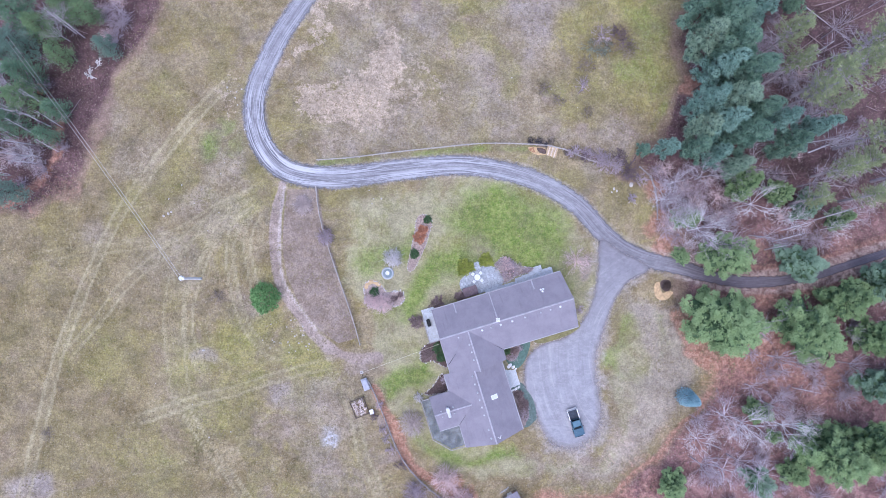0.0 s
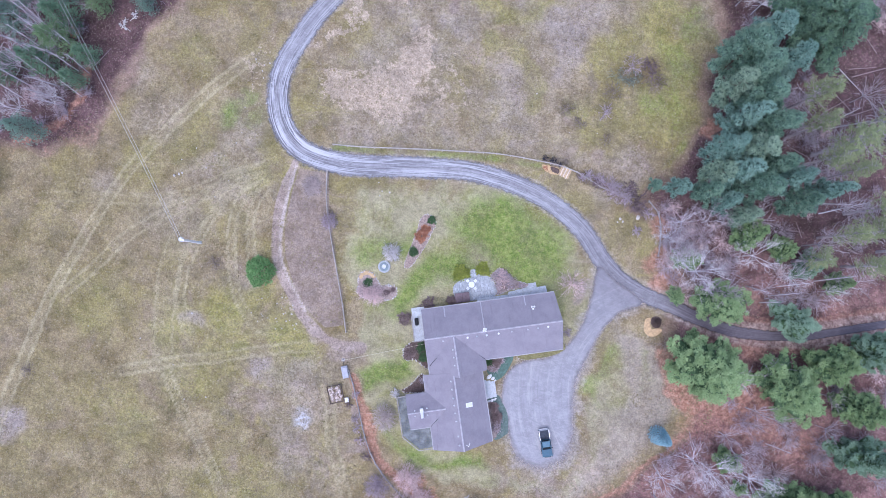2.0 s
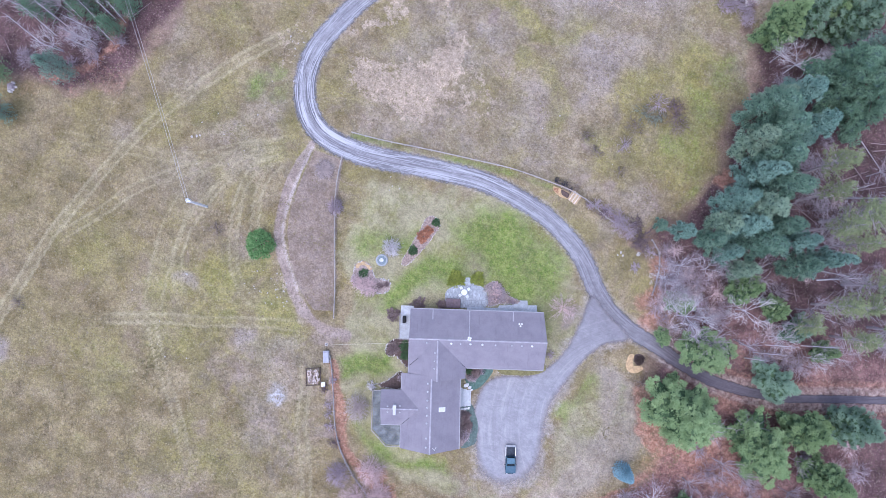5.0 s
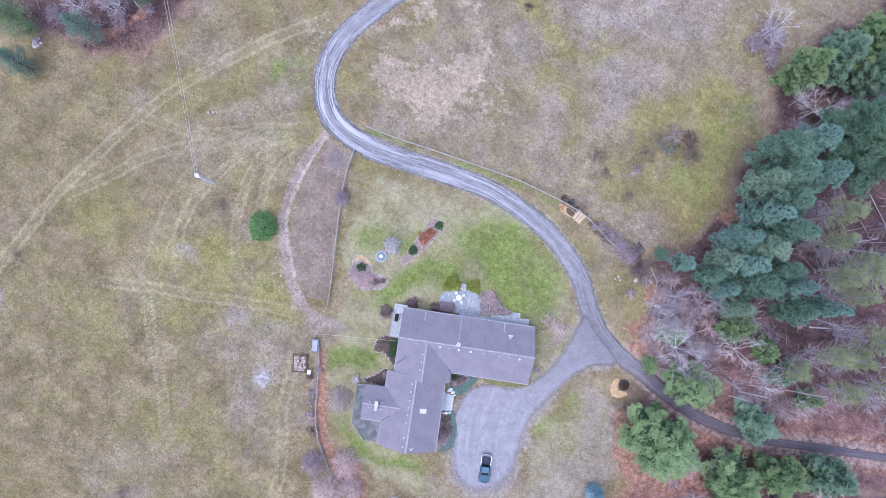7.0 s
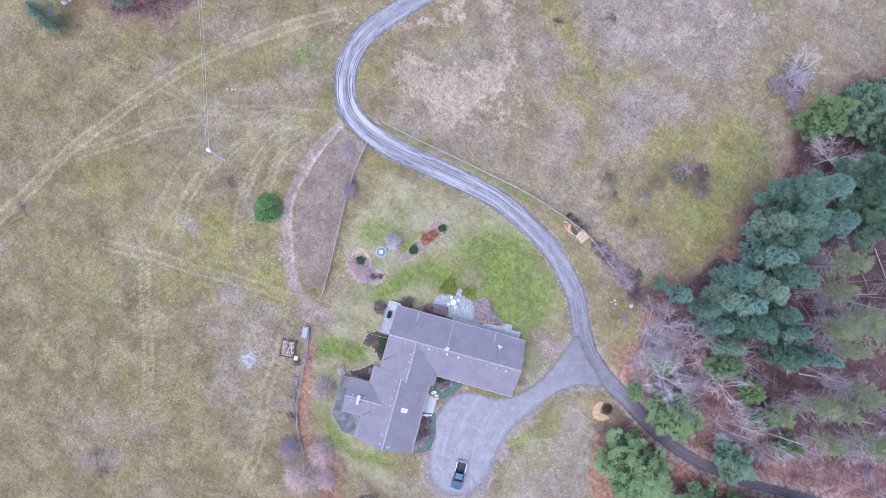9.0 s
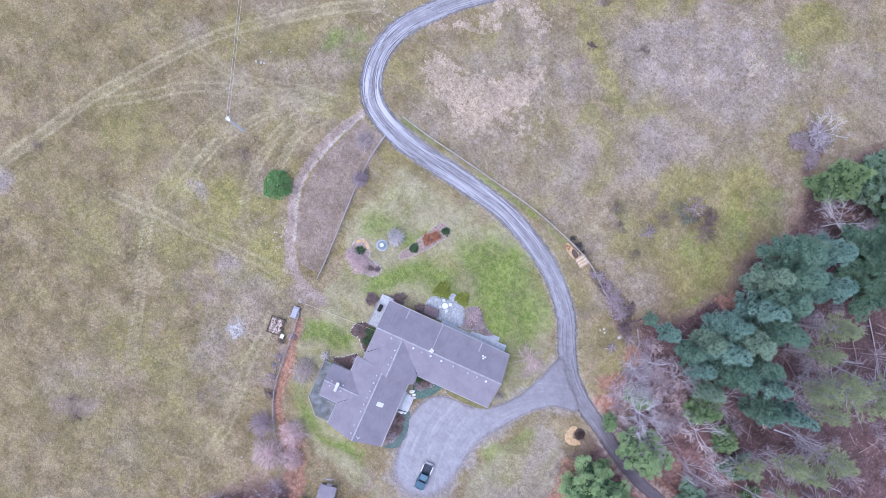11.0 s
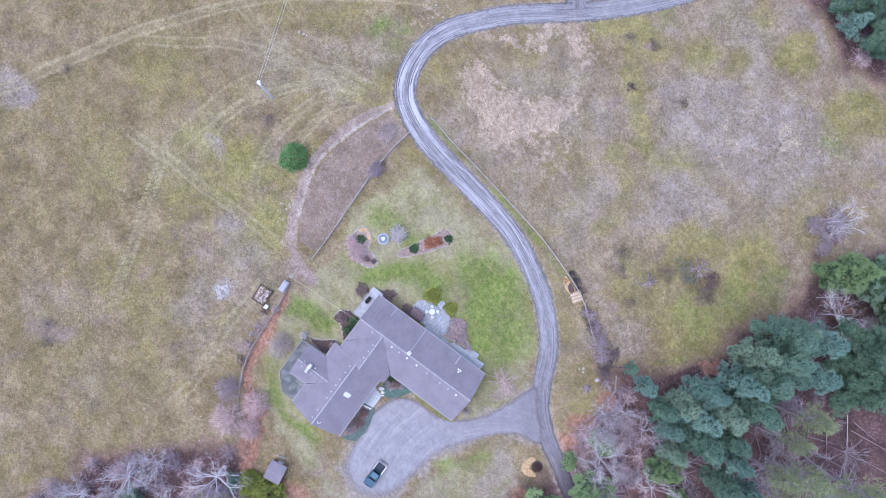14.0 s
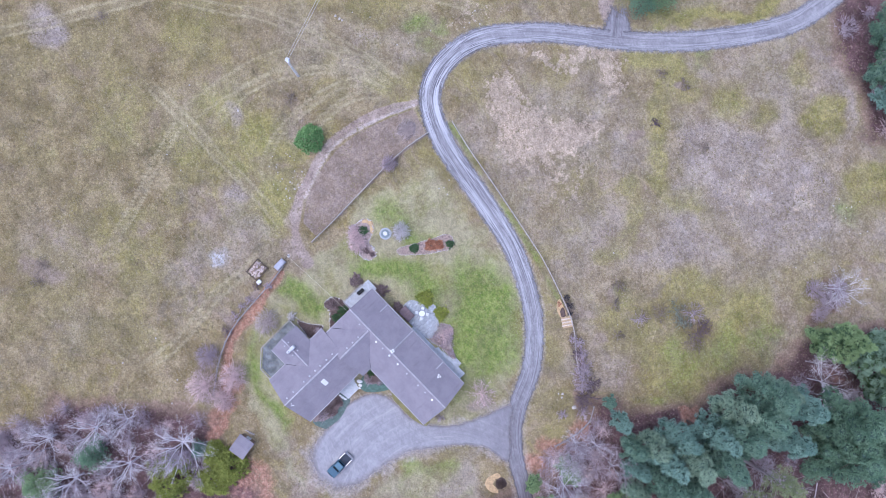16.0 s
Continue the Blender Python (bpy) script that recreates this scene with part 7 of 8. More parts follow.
# ---- fences ----
def rail_fence(label, line, gap=2.4, high=1.0, rails=2, seed=1, wood=RAIL):
    """A split-rail fence with uneven posts and rails along a curve."""
    ob = thing("rail_fence", label, "fence")
    rng = random.Random(seed)
    p = smooth_line(line, 0.2)
    run = np.concatenate([[0], np.cumsum(np.linalg.norm(np.diff(p, axis=0), axis=1))])
    n = max(1, round(run[-1] / gap))
    posts = []
    for i in range(n + 1):
        s = run[-1] * i / n
        posts.append(Vector((np.interp(s, run, p[:, 0]), np.interp(s, run, p[:, 1]), 0)))
    for q in posts:
        part("post", tube(bmesh.new(), q + Vector((0, 0, -0.2)), q + Vector((rng.uniform(-0.06, 0.06), rng.uniform(-0.06, 0.06), high + rng.uniform(0, 0.15))), 0.09, 0.075, 7), wood, ob)
    for a, b in zip(posts, posts[1:]):
        for k in range(rails):
            z = high * (0.9 - 0.45 * k)
            d = (b - a).normalized() * 0.18
            part("rail", tube(bmesh.new(), a - d + Vector((0, 0.05, z + rng.uniform(-0.06, 0.06))), b + d + Vector((0, 0.05, z + rng.uniform(-0.06, 0.06))), 0.075, 0.06, 6), wood, ob)
    return ob


GREY_RAIL = plain("silvered_split_rail", (0.45, 0.41, 0.375), 0.9, vary=0.25)
rail_fence("long silver-grey split-rail fence beside the drive", [(-22.0, 20.8), (-16.5, 21.2), (-9.2, 22.1), (-1.8, 22.9), (6.7, 23.7), (14.0, 23.6), (18.2, 23.3), (20.8, 22.7), (25.0, 20.9), (27.5, 20.2)], seed=2, wood=GREY_RAIL)
rail_fence("old dark rail fence in the wood's edge", [(34.0, 19.6), (35.9, 17.8), (36.8, 14.5), (36.9, 10.5)], seed=3)
rail_fence("weathered rail fence along the lawn", [(-22.3, 16.0), (-21.7, 11.4), (-20.2, 6.0), (-18.0, -0.4), (-15.8, -6.7), (-14.5, -11.1)], seed=4, wood=GREY_RAIL)
rail_fence("weathered rail fence along a strip of fallen leaves", [(-12.9, -17.6), (-11.8, -19.8), (-10.0, -24.2), (-8.3, -28.4), (-6.2, -32.0), (-3.0, -35.3), (1.5, -38.6)], seed=5)

# landing and sand beside the drive fence
bridge = thing("wooden_landing", "small tan timber landing beside the rail fence", "landing", m=Matrix.Translation((18.8, 22.45, 0)) @ Matrix.Rotation(-0.3, 4, "Z"))
for k in range(7):
    part("plank", box(bmesh.new(), -0.95 + k * 0.275, -0.9 - 0.06 * (k % 3), 0.30, -0.7 + k * 0.275, 0.9 + 0.08 * (k % 2), 0.36), PALE_TIMBER if k % 2 else TIMBER, bridge)
for y in (-0.7, 0.7):
    part("bearer", box(bmesh.new(), -0.95, y - 0.07, 0.0, 0.95, y + 0.07, 0.30), TIMBER, bridge)
bed("sand_bed", "patch of yellow sand beside the timber landing", [(14.7, 23.2), (16.0, 23.2), (17.6, 23.0), (17.8, 22.0), (16.6, 21.8), (15.2, 22.3)], SAND, False, 10)
bed("soil_bed", "dark brown hole of bare soil in the sand", [(16.1, 23.1), (17.6, 22.9), (17.8, 22.0), (16.6, 22.2)], MULCH, False, 11, high=0.10)
for i, (x, y, r) in enumerate([(15.0, 24.3, 0.7), (16.4, 24.1, 0.8), (17.6, 23.7, 0.6)]):
    place(shrub("dark_shrub", "small blue-black twiggy shrub behind the rail fence", 250 + i, 0.7, r, plain("blue_black_twigs", (0.07, 0.07, 0.09), 0.9), 60), x, y)
for i, (x, y) in enumerate([(15.1, 22.75), (15.6, 22.5), (15.4, 22.95)]):
    place(bush("russet_bush", "tiny orange-brown plant in the sand", 260 + i, 0.2, 0.2, RUSSET, 26, 0.14, 8), x, y)
bed("sand_bed", "ring of yellow sand round a planted shrub", [(36.5, -0.7), (36.5, -2.6), (37.5, -3.5), (38.8, -3.2), (39.6, -2.2), (39.0, -1.9), (37.9, -2.2), (37.3, -1.2), (37.3, -0.4)], SAND, False, 12, high=0.05)
place(shrub("bare_shrub", "dark twiggy shrub in a ring of sand", 210, 1.0, 1.0, plain("dark_brown_twigs", (0.12, 0.085, 0.07), 0.95), 120), 38.4, -1.0)
bed("soil_bed", "dark planting hole beside a ring of sand", [(37.5, -0.3), (37.6, -1.4), (38.4, -1.9), (39.2, -1.4), (39.2, -0.3), (38.4, 0.1)], MULCH, False, 13)


# ---- utility pole and wires ----
def utility_pole():
    px_, py_, h = -42.25, 0.2, 8.4
    ob = thing("utility_pole", "pale wooden utility pole with a grey transformer", "utility pole", m=Matrix.Translation((px_, py_, 0)))
    wood = plain("bleached_pole_wood", (0.90, 0.89, 0.87), 0.85, vary=0.05)
    part("pole", tube(bmesh.new(), (0, 0, -0.3), (0, 0, h), 0.25, 0.19, 10), wood, ob)
    can = lathe(bmesh.new(), [(0.30, h - 1.2), (0.36, h - 1.15), (0.36, h - 0.3), (0.30, h - 0.2), (0.1, h - 0.1)], 14, (-0.5, 0.05, 0))
    part("transformer", can, plain("pale_grey_enamel", (0.80, 0.80, 0.82), 0.4, vary=0.08), ob, "pale grey transformer can")
    part("bracket", box(bmesh.new(), -0.5, -0.06, h - 0.85, 0.12, 0.06, h - 0.7, 0.01), GUTTER, ob)
    part("arm", box(bmesh.new(), -0.45, -0.4, h - 0.22, -0.33, 0.5, h - 0.12, 0.01), wood, ob)
    for y in (-0.3, 0.4):
        part("insulator", lathe(bmesh.new(), [(0.05, h - 0.12), (0.08, h - 0.05), (0.04, h + 0.06)], 8, (-0.39, y, 0)), WHITE, ob)
    grey = plain("aluminium_cable", (0.55, 0.54, 0.52), 0.4, 0.3, vary=0.1)
    for k, y in enumerate((-0.3, 0.4)):
        a = Vector((px_ - 0.39, py_ + y, h + 0.05))
        b = Vector((-66.2 - 12 + 0.25 * k, 31.8 + 16.5 + 0.6 * k, 10.5))
        sag = [a.lerp(b, i / 24) - Vector((0, 0, 1.2 * 4 * (i / 24) * (1 - i / 24))) for i in range(25)]
        v, f = rods([(tuple(p), tuple(q), 0.028, 0.028) for p, q in zip(sag, sag[1:])], 4)
        wire = part("power_wire", mesh_of("power_wire", v, f), grey, None)
        tagged(wire, "pale overhead power wire running from the pole", "wire", "power wires")
    line = thing("clothesline", "pale line strung from the house to a short post", "clothesline")
    end = HOUSE_MATRIX @ Vector((-0.2, -0.9, 2.6))
    post = Vector((-14.2, -15.9, 1.6))
    part("line_post", tube(bmesh.new(), (post.x, post.y, -0.2), tuple(post), 0.07, 0.06, 8), GREY_RAIL, line)
    part("base_stone", box(bmesh.new(), post.x - 0.3, post.y - 0.3, 0.0, post.x + 0.25, post.y + 0.2, 0.18, 0.05), STONE, line)
    v, f = rods([(tuple(post.lerp(end, i / 10) - Vector((0, 0, 0.8 * (i / 10) * (1 - i / 10)))), tuple(post.lerp(end, (i + 1) / 10) - Vector((0, 0, 0.8 * ((i + 1) / 10) * (1 - (i + 1) / 10)))), 0.022, 0.022) for i in range(10)], 4)
    part("cord", mesh_of("cord", v, f), plain("pale_cord", (0.7, 0.66, 0.5), 0.8), line)


utility_pole()


# ---- wood pile, cart, shed ----
def yard_things():
    rng = random.Random(4)
    ob = thing("woodpile", "square heap of split firewood inside a low timber crib", "woodpile", m=Matrix.Translation((-14.5, -21.9, 0)) @ Matrix.Rotation(0.38, 4, "Z") @ Matrix.Diagonal((0.85, 1.05, 1, 1)))
    ends = plain("split_firewood", (0.46, 0.35, 0.28), 0.9, vary=0.45, scale=5)
    ends2 = plain("pale_split_firewood", (0.74, 0.64, 0.58), 0.9, vary=0.3, scale=5)
    for k in range(120):
        x, y, z = rng.uniform(-1.15, 1.15), rng.uniform(-1.1, 1.1), 0.12 + 0.75 * rng.random() * (1 - 0.3 * rng.random())
        a, t = rng.uniform(0, 6.28), rng.uniform(-0.4, 0.4)
        d = Vector((math.cos(a), math.sin(a), t)) * 0.22
        part("log", tube(bmesh.new(), Vector((x, y, z)) - d, Vector((x, y, z)) + d, rng.uniform(0.06, 0.12), None, 5), ends2 if k % 3 else ends, ob)
    for x0, y0, x1, y1 in ((-1.45, -1.4, 1.45, -1.4), (1.45, -1.4, 1.45, 1.4), (1.45, 1.4, -1.45, 1.4), (-1.45, 1.4, -1.45, -1.4)):
        for z in (0.25, 0.65):
            part("crib_rail", tube(bmesh.new(), (x0, y0, z), (x1, y1, z), 0.06, 0.05, 6), BARK, ob)
    for x in (-1.45, 1.45):
        for y in (-1.4, 1.4):
            part("crib_post", tube(bmesh.new(), (x, y, -0.1), (x, y, 0.95), 0.07, 0.06, 7), BARK, ob)
    cart = thing("garden_cart", "pale grey covered garden cart", "cart", m=Matrix.Translation((-13.5, -17.9, 0)) @ Matrix.Rotation(1.93, 4, "Z"))
    grey = plain("pale_grey_tarp", (0.42, 0.42, 0.47), 0.7, vary=0.15)
    part("tray", box(bmesh.new(), -1.05, -0.55, 0.35, 1.05, 0.55, 0.75, 0.06), grey, cart)
    part("cover", box(bmesh.new(), -0.95, -0.5, 0.75, 0.85, 0.5, 0.92, 0.08), grey, cart)
    for y in (-0.6, 0.6):
        part("wheel", tube(bmesh.new(), (-0.3, y - 0.05, 0.3), (-0.3, y + 0.05, 0.3), 0.3, 0.3, 14), DARK, cart)
    part("handle", tube(bmesh.new(), (1.0, 0, 0.5), (1.8, 0, 0.15), 0.03), DARK, cart)
    part("stand", tube(bmesh.new(), (0.8, 0, 0.4), (0.8, 0, 0.0), 0.03), DARK, cart)
    box_ = thing("chopping_block", "small white box beside the woodpile", "box", m=Matrix.Translation((-12.45, -22.6, 0)) @ Matrix.Rotation(0.3, 4, "Z"))
    part("body", box(bmesh.new(), -0.3, -0.35, 0, 0.3, 0.35, 0.5, 0.03), WHITE, box_)
    part("lid", box(bmesh.new(), -0.34, -0.39, 0.5, 0.34, 0.39, 0.56, 0.02), WHITE, box_)
    shed = thing("shed", "small garden shed with a pale mauve-grey roof", "shed", m=Matrix.Translation((11.7, -37.6, 0)) @ Matrix.Rotation(radians(27), 4, "Z"))
    part("wall", box(bmesh.new(), -1.25, -1.45, 0, 1.25, 1.35, 2.0), SIDING, shed)
    bm = bmesh.new()
    slab(bm, [(-1.5, -1.8, 2.05), (1.5, -1.8, 2.05), (1.5, 0.0, 2.5), (-1.5, 0.0, 2.5)], 0.1)
    part("roof", bm, SHINGLE, shed)
    bm = bmesh.new()
    slab(bm, [(-1.5, 0.0, 2.5), (1.5, 0.0, 2.5), (1.5, 1.6, 2.1), (-1.5, 1.6, 2.1)], 0.1)
    part("roof", bm, SHINGLE, shed)
    part("door", box(bmesh.new(), -0.45, 1.35, 0.05, 0.45, 1.40, 1.85, 0.01), WHITE, shed)
    for k, (x, y) in enumerate(((-0.9, 1.9), (-0.4, 2.1), (0.3, 2.0), (0.8, 1.85))):
        t = thing("stored_board", "pale board lying beside the shed", "board", "boards beside the shed", m=Matrix.Translation((11.7, -37.6, 0)) @ Matrix.Rotation(radians(27 + 8 * k), 4, "Z"))
        part("plank", box(bmesh.new(), x - 0.5, y, 0.0, x + 0.5, y + 0.16, 0.12 + 0.1 * (k % 2), 0.01), GREY_RAIL, t)


yard_things()


# ---- stones and fallen wood ----
def stones():
    rng = random.Random(12)
    base = bmesh.new()
    bmesh.ops.create_icosphere(base, subdivisions=1, radius=1)
    for v in base.verts:
        v.co *= rng.uniform(0.8, 1.15)
    me = bpy.data.meshes.new("stone")
    base.to_mesh(me)
    base.free()
    me.materials.append(plain("pale_meadow_stone", (0.50, 0.465, 0.43), 0.9, vary=0.2))
    spots = [(32.6, 16.6, 0.5), (29.6, 15.9, 0.3), (30.1, 15.5, 0.25), (29.2, 15.3, 0.2), (-48.9, 11.1, 0.3), (-48.1, 11.5, 0.3), (-47.6, 11.8, 0.25), (-41.6, -12.2, 0.28)]
    for cx, cy, r, n in ((-27.8, -10.2, 4.0, 26), (-25, -11.5, 2.2, 10), (22, 68, 9, 12), (26, 74, 6, 8), (-40, 12, 9, 10), (-35, 25, 6, 6), (-36, 32, 3, 8), (10, 62, 6, 8), (-10.5, 16.2, 4, 5), (17, 32, 8, 5), (-8, -44, 9, 5), (-50, -22, 14, 6)):
        for _ in range(n):
            a, u = rng.uniform(0, 6.28), r * math.sqrt(rng.random())
            spots.append((cx + u * math.cos(a), cy + u * math.sin(a), rng.uniform(0.08, 0.2)))
    for x, y, s in spots:
        ob = tagged(new("field_stone", me), "pale stone lying in the meadow", "rock", "pale stones in the meadow")
        ob.matrix_basis = Matrix.Translation((x, y, 0.05 * s)) @ Matrix.Rotation(rng.uniform(0, 6), 4, "Z") @ Matrix.Diagonal((s, s * 0.8, s * 0.6, 1))


stones()
place(bush("russet_bush", "small orange-red leafy sapling in the dark wood", 401, 1.0, 0.9, RUSSET, 120, 0.3, 12), -70.9, 33.5)
heap = thing("boulder", "mauve-grey boulder ringed by pale broken stones", "rock", m=Matrix.Translation((-82.5, 9.3, 0)))
for k in range(9):
    rng = random.Random(500 + k)
    bm = bmesh.new()
    bmesh.ops.create_icosphere(bm, subdivisions=2 if k == 0 else 1, radius=1)
    for v in bm.verts:
        v.co *= rng.uniform(0.82, 1.15)
    s, a, d = (0.75, 0, 0) if k == 0 else (rng.uniform(0.25, 0.5), rng.uniform(0, 6.28), rng.uniform(0.45, 0.95))
    bmesh.ops.transform(bm, verts=bm.verts, matrix=Matrix.Translation((d * math.cos(a), d * math.sin(a), 0.2 * s)) @ Matrix.Diagonal((s, s * 0.8, s * 0.6, 1)))
    part("rock_core" if k == 0 else "broken_stone", bm, plain("mauve_grey_rock", (0.34, 0.29, 0.31), 0.9) if k == 0 else STONE, heap)


def free_of_road(x, y, far=3.0):
    p = np.array([x]), np.array([y])
    return min(to_line(*p, DRIVE)[0], to_line(*p, FORK)[0]) > far


def understory():
    """Leafless saplings, shrubs and fallen logs over the wood floors in view."""
    rng = random.Random(21)
    kinds = [shrub("woodland_shrub", "leafless mauve-grey woodland shrub", 300 + i, 2.0, 1.8, (MAUVE_TWIG, TWIG, PINK_TWIG, TWIG)[i], 70) for i in range(4)]
    for ob in kinds:
        tagged(ob, group="leafless shrubs of the wood floor")
    slim = [bare_tree("sapling", "slender leafless sapling with pale bark", 320 + i, 9, 2.2, PALE_BARK, (TWIG, MAUVE_TWIG, PALE_BARK)[i], 3) for i in range(3)]
    for ob in slim:
        tagged(ob, group="slender saplings of the wood")
    log_bark = plain("pinkish_grey_dead_wood", (0.36, 0.275, 0.27), 0.9, vary=0.25)
    zones = (("north_east", 36, 86, 2, 66, 56, 34, 75), ("south_east", 28, 82, -46, -2, 50, 20, 16), ("south_east", -10, 40, -82, -38, 60, 22, 8), ("south_east", -10, 14, -80, -44, 90, 8, 2), ("north_west", -86, -53, 8, 56, 45, 26, 14), ("north", -14, 24, 86, 100, 16, 4, 2), ("north_east", 36, 50, 4, 20, 34, 8, 3))
    for zone, x0, x1, y0, y1, shrubs, saplings, logs in zones:
        ring = WOODS[zone]

        def spot(deep):
            for _ in range(200):
                x, y = rng.uniform(x0, x1), rng.uniform(y0, y1)
                if inside(np.array([x]), np.array([y]), ring)[0] > deep and free_of_road(x, y) and math.hypot(x - 11.7, y + 37.6) > 3.5 and math.hypot(x + 61.5, y - 35) > 5.5 and not (x < -40 and inside(np.array([x]), np.array([y]), ring)[0] < 3):
                    return x, y
            return None

        for k in range(shrubs):
            p = spot(0.3)
            if p:
                s = rng.uniform(0.6, 1.5)
                copy_thing(kinds[rng.randrange(4)], Matrix.Translation((p[0], p[1], -0.1)) @ Matrix.Rotation(rng.uniform(0, 6), 4, "Z") @ Matrix.Diagonal((s, s, s * rng.uniform(0.7, 1.2), 1)))
        for k in range(saplings):
            p = spot(1.5)
            if p:
                s = rng.uniform(0.6, 1.35)
                copy_thing(slim[rng.randrange(3)], Matrix.Translation((p[0], p[1], -0.1)) @ Matrix.Rotation(rng.uniform(0, 6), 4, "Z") @ Matrix.Diagonal((s, s, s * rng.uniform(0.9, 1.3), 1)))
        for k in range(logs):
            p = spot(2.0)
            if p:
                a, n = rng.choice((0.3, -0.5, 2.4, 1.0)) + rng.uniform(-0.4, 0.4), rng.uniform(2, 5.5)
                d = Vector((math.cos(a), math.sin(a), 0)) * n / 2
                c = Vector((p[0], p[1], 0.12))
                sticks = [(tuple(c - d), tuple(c + d), 0.1, 0.04)]
                for _ in range(5):
                    q = c + d * rng.uniform(-0.3, 0.9)
                    sticks.append((tuple(q), tuple(q + Vector((rng.uniform(-0.8, 0.8), rng.uniform(-0.8, 0.8), rng.uniform(0.1, 0.7)))), 0.03, 0.012))
                v, f = rods(sticks, 5)
                ob = part("fallen_log", mesh_of("fallen_log", v, f), log_bark, None)
                tagged(ob, "dead fallen log with broken side branches", "log", "fallen logs in the wood")
    for k, (x0, y0, x1, y1) in enumerate(((63.5, 48.1, 70.3, 42.7), (72.5, 41.8, 76.2, 39.5), (70.7, 38.7, 73.1, 37.4), (56.2, 39.4, 57.7, 34.7), (61.3, 41.2, 64.7, 38.2), (63.8, 43.2, 67.7, 40.2), (68.4, 47.3, 68.6, 41.2), (66.8, 40.2, 70.8, 42.2), (70.8, 45.2, 77.7, 48.5), (66, 47, 75, 51), (69, 37, 76, 36))):
        sticks = [((x0, y0, 0.25), (x1, y1, 0.15), 0.11, 0.05)]
        for u in (0.35, 0.5, 0.65, 0.8):
            q = Vector((x0 + (x1 - x0) * u, y0 + (y1 - y0) * u, 0.2))
            sticks.append((tuple(q), tuple(q + Vector((rng.uniform(-0.7, 0.7), rng.uniform(-0.7, 0.7), 0.3))), 0.03, 0.012))
        v, f = rods(sticks, 6)
        ob = part("fallen_log", mesh_of("fallen_log", v, f), PALE_BARK if k < 2 else log_bark, None)
        tagged(ob, "straight fallen trunk lying on red-brown leaf litter", "log", "fallen logs in the wood")
    sticks = [((63.4, 22.2, 0.3), (71.5, 25.4, 0.9), 0.14, 0.04)]
    for k in range(16):
        u = 0.3 + 0.7 * k / 16
        q = Vector((63.4 + 8.1 * u, 22.2 + 3.2 * u, 0.3 + 0.6 * u))
        a = 0.376 + (1 if k % 2 else -1) * rng.uniform(0.6, 1.1)
        e = q + Vector((math.cos(a), math.sin(a), rng.uniform(0, 0.5))) * rng.uniform(0.9, 1.7)
        sticks += [(tuple(q), tuple(e), 0.045, 0.02), (tuple(q.lerp(e, 0.5)), tuple(q.lerp(e, 0.5) + Vector((rng.uniform(-0.5, 0.5), rng.uniform(-0.5, 0.5), 0.2))), 0.025, 0.012)]
    v, f = rods(sticks, 5)
    tagged(part("dead_tree", mesh_of("dead_tree", v, f), SILVER_BARK, None), "fallen dead tree with bleached side branches", "tree")
    settle(kinds + slim)
    for k, (x, y, a) in enumerate(((-62.7, 35.3, 1.2), (-61.4, 37.0, 0.8), (-61.0, 35.2, 2.6))):
        r2 = np.random.default_rng(400 + k)
        sticks = []
        branching(r2, (0, 0, 0.15), (math.cos(a), math.sin(a), 0.02), 1.2, 0.11, 2, sticks, 0.5, -0.02)
        sticks = [((p[0], p[1], max(0.05, p[2])), (q[0], q[1], max(0.05, q[2])), max(r * 0.5, 0.04), max(s * 0.5, 0.03)) for p, q, r, s in sticks]
        v, f = rods(sticks, 4)
        ob = part("dead_branch", mesh_of("dead_branch", v, f), plain("bleached_white_wood", (0.78, 0.75, 0.72), 0.85, vary=0.08), None)
        tagged(ob, "bleached white dead branch lying at the wood's edge", "branch", "bleached branches")
        ob.matrix_basis = Matrix.Translation((x, y, 0))


understory()


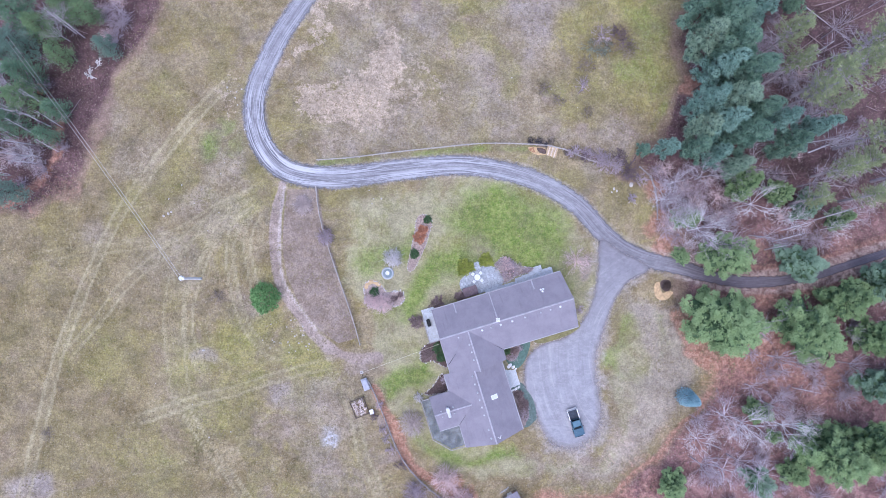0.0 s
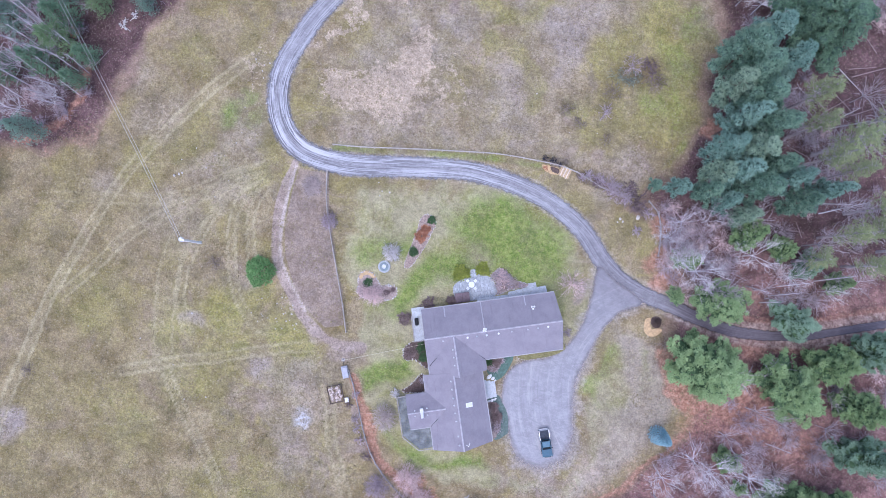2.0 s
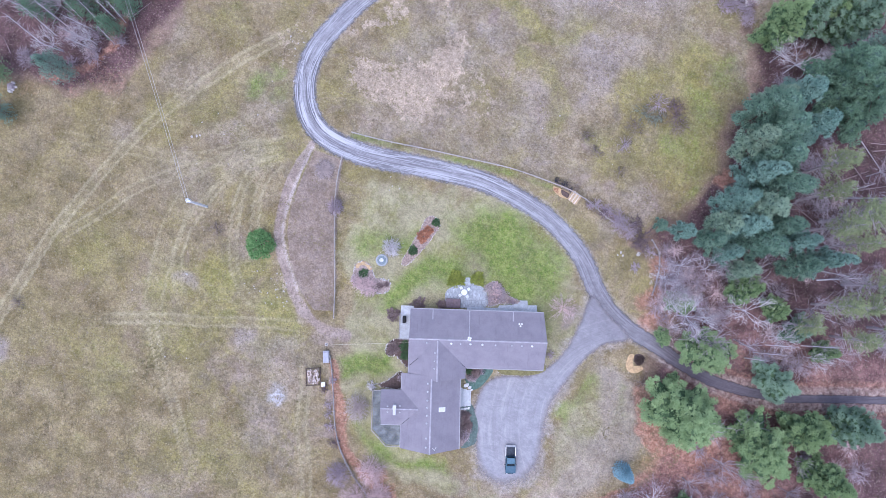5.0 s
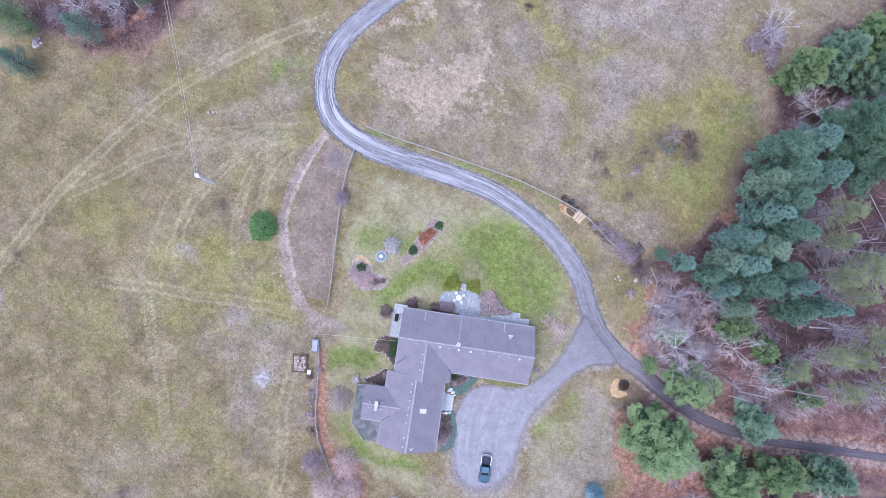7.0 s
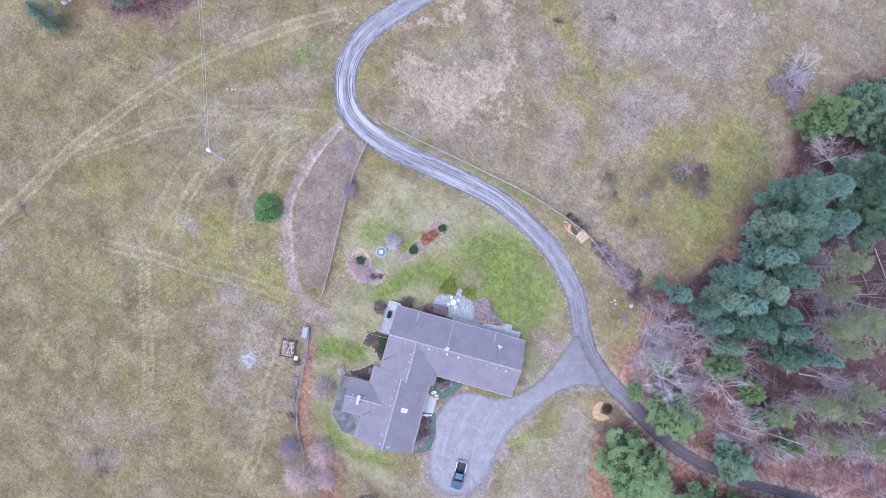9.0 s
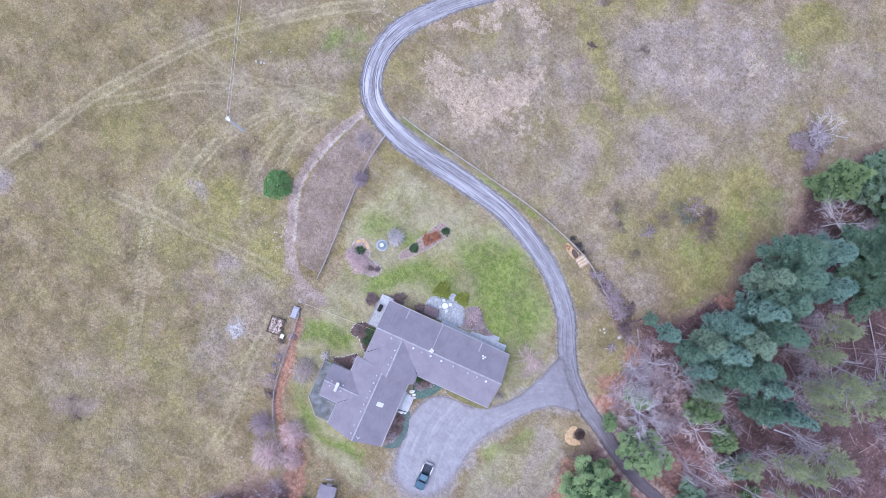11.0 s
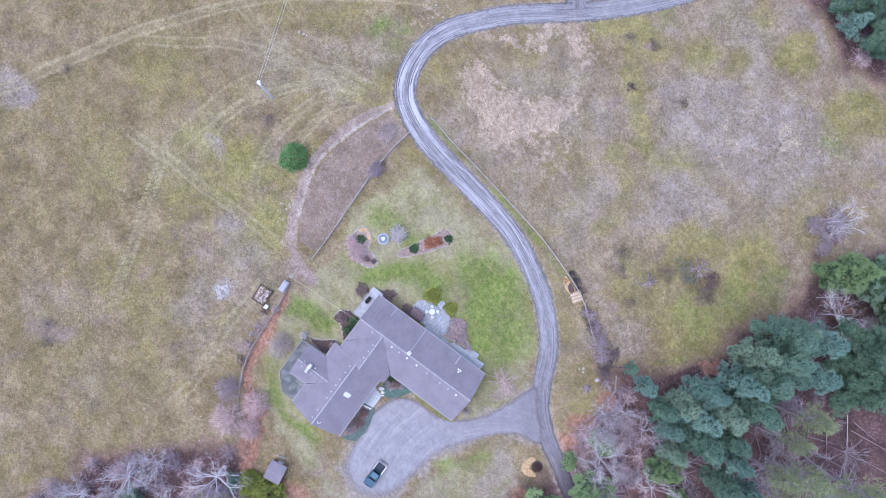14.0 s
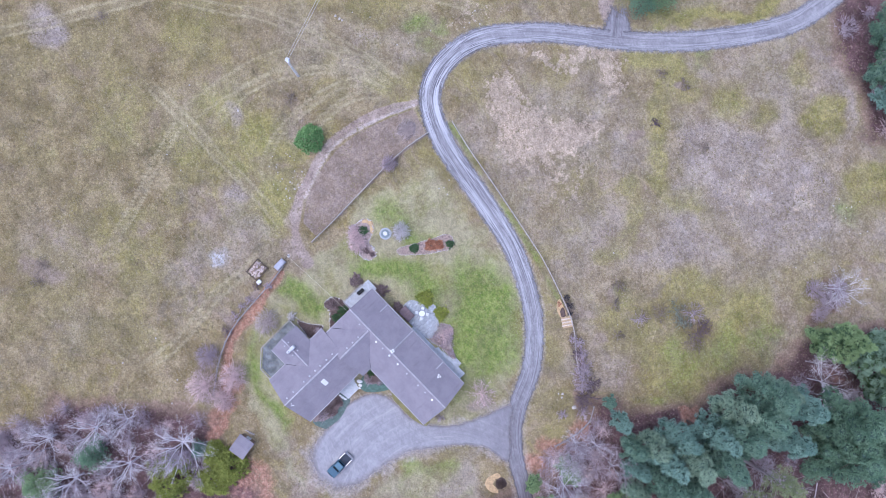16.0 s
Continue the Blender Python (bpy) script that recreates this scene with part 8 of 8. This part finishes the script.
def standing_trunks():
    """Slender dead trunks with few stubs of limbs, standing in the woods."""
    rng = np.random.default_rng(55)
    kinds = []
    for k in range(3):
        ob = thing("dead_tree", "slender pale dead tree with short broken limbs", "tree", "pale dead trees in the wood")
        lean = rng.normal(size=2) * 0.5
        top = Vector((lean[0], lean[1], 13.0))
        part("trunk", mesh_of("trunk", *rods([((0, 0, -0.2), tuple(top * 0.5), 0.12, 0.09), (tuple(top * 0.5), tuple(top), 0.09, 0.03)], 6)), SILVER_BARK, ob)
        stubs = []
        for j in range(34):
            q = top * rng.uniform(0.25, 1.0)
            a = rng.uniform(0, 6.28)
            stubs.append((tuple(q), tuple(q + Vector((math.cos(a), math.sin(a), 0.25)) * rng.uniform(0.4, 1.8)), 0.035, 0.014))
        part("limb_growth", mesh_of("limb_growth", *rods(stubs, 4)), PALE_BARK, ob, kind="stuff")
        kinds.append(ob)
    east = [(53.0, 7.8, 0.7), (58.5, 8.6, 0.8), (55.7, 5.3, 0.7), (51.3, 3.9, 0.5), (57.0, 6.7, 0.8), (71.3, 19.2, 1.0), (62.5, 23.9, 0.9), (64.5, 10.5, 0.9), (60.5, 36.5, 1.1), (63.5, 37.5, 1.0), (45.0, -28.0, 0.5), (60.0, -18.5, 0.7)]
    west = [(-72.1, 32.3, 1.0), (-72.6, 34.3, 0.9), (-73.0, 30.7, 1.1), (-72.0, 28.7, 1.0), (-67.0, 26.7, 0.7), (-64.9, 43.3, 0.8), (-70.8, 20.3, 0.8), (-74.5, 33.0, 1.0), (-63.4, 42.6, 0.8), (-70.5, 31.6, 0.9), (-68.6, 29.6, 0.8), (-69.0, 26.8, 0.8), (-71.8, 23.6, 0.9), (-67.6, 22.4, 0.6), (-73.6, 27.0, 1.0), (-81.5, 23.1, 1.0), (-78.0, 20.5, 0.9), (-76.3, 22.6, 1.0), (-75.8, 18.2, 0.8), (-74.6, 24.8, 1.0), (-79.5, 26.5, 1.1), (-77.2, 29.5, 1.0), (-71.0, 25.0, 0.8), (-76.6, 34.0, 1.0), (-72.8, 21.6, 0.8), (-80.2, 18.4, 0.9), (-74.2, 29.0, 1.0)]
    for i, (x, y, k) in enumerate(east + west):
        copy_thing(kinds[i % 3], Matrix.Translation((x, y, -0.05)) @ Matrix.Rotation(i * 2.1, 4, "Z") @ Matrix.Diagonal((k, k, k, 1)))
    settle(kinds)


standing_trunks()


# ---- grass ----
def grass():
    """Tufts of dry and green grass over the open ground."""
    rng = np.random.default_rng(77)
    n = 120000
    x, y = rng.uniform(-88, 60, n), rng.uniform(-84, 100, n)
    road = np.minimum(to_line(x, y, smooth_line(DRIVE, 3)), to_line(x, y, smooth_line(FORK, 3)))
    keep = (road > 2.6) & (inside(x, y, smooth_line(YARD, 3, True)) < -0.8)
    c, s = math.cos(radians(HOUSE_TURN)), math.sin(radians(HOUSE_TURN))
    lx, ly = (x - HOUSE_AT[0]) * c + (y - HOUSE_AT[1]) * s, -(x - HOUSE_AT[0]) * s + (y - HOUSE_AT[1]) * c
    keep &= ~((lx > -6.8) & (lx < 24) & (ly > -19.5) & (ly < 10.8))
    wood = np.full(n, -1e9)
    for ring in WOODS.values():
        wood = np.maximum(wood, inside(x, y, ring))
    keep &= wood < 1
    lawn = inside(x, y, [(-15.5, 15.0), (1.4, 18), (20, 12.6), (26, 0), (14, -12), (12, -26), (17, -29.5), (0, -33.5), (-9, -23), (-15.5, -5), (-18, 4)])
    keep &= (lawn < 0) | (rng.random(n) < 0.12)
    keep &= wave(x, y, 3.0, 21) + 0.5 * wave(x, y, 0.9, 22) > rng.uniform(0.2, 1.0, n)
    x, y = x[keep], y[keep]
    size = rng.uniform(0.14, 0.34, len(x)) * (0.6 + 0.8 * wave(x, y, 5, 23))
    v, f = blades(np.column_stack([x, y, np.full(len(x), -0.03)]), size, 4, rng, 0.34, 0.5, None, 0.5)
    me = mesh_of("meadow_grass", v, f)
    m = Mat("dry_and_green_grass_blades", 0.9, spec=0.1)
    col = m.mix(m.ramp(m.noise(0.12, 4, 0.65), 0.4, 0.62), (0.30, 0.245, 0.155), (0.25, 0.225, 0.105))
    col = m.mix(m.math("MULTIPLY", m.island(), 0.45), col, (0.15, 0.12, 0.07))
    col = m.mix(m.ramp(m.noise(0.5, 5, 0.75), 0.5, 0.66, 0, 0.7), col, (0.42, 0.355, 0.26))
    m.colour(col)
    me.materials.append(m.m)
    tagged(new("meadow_grass", me), "tufts of dry tan and olive meadow grass", "grass", kind="stuff")


grass()
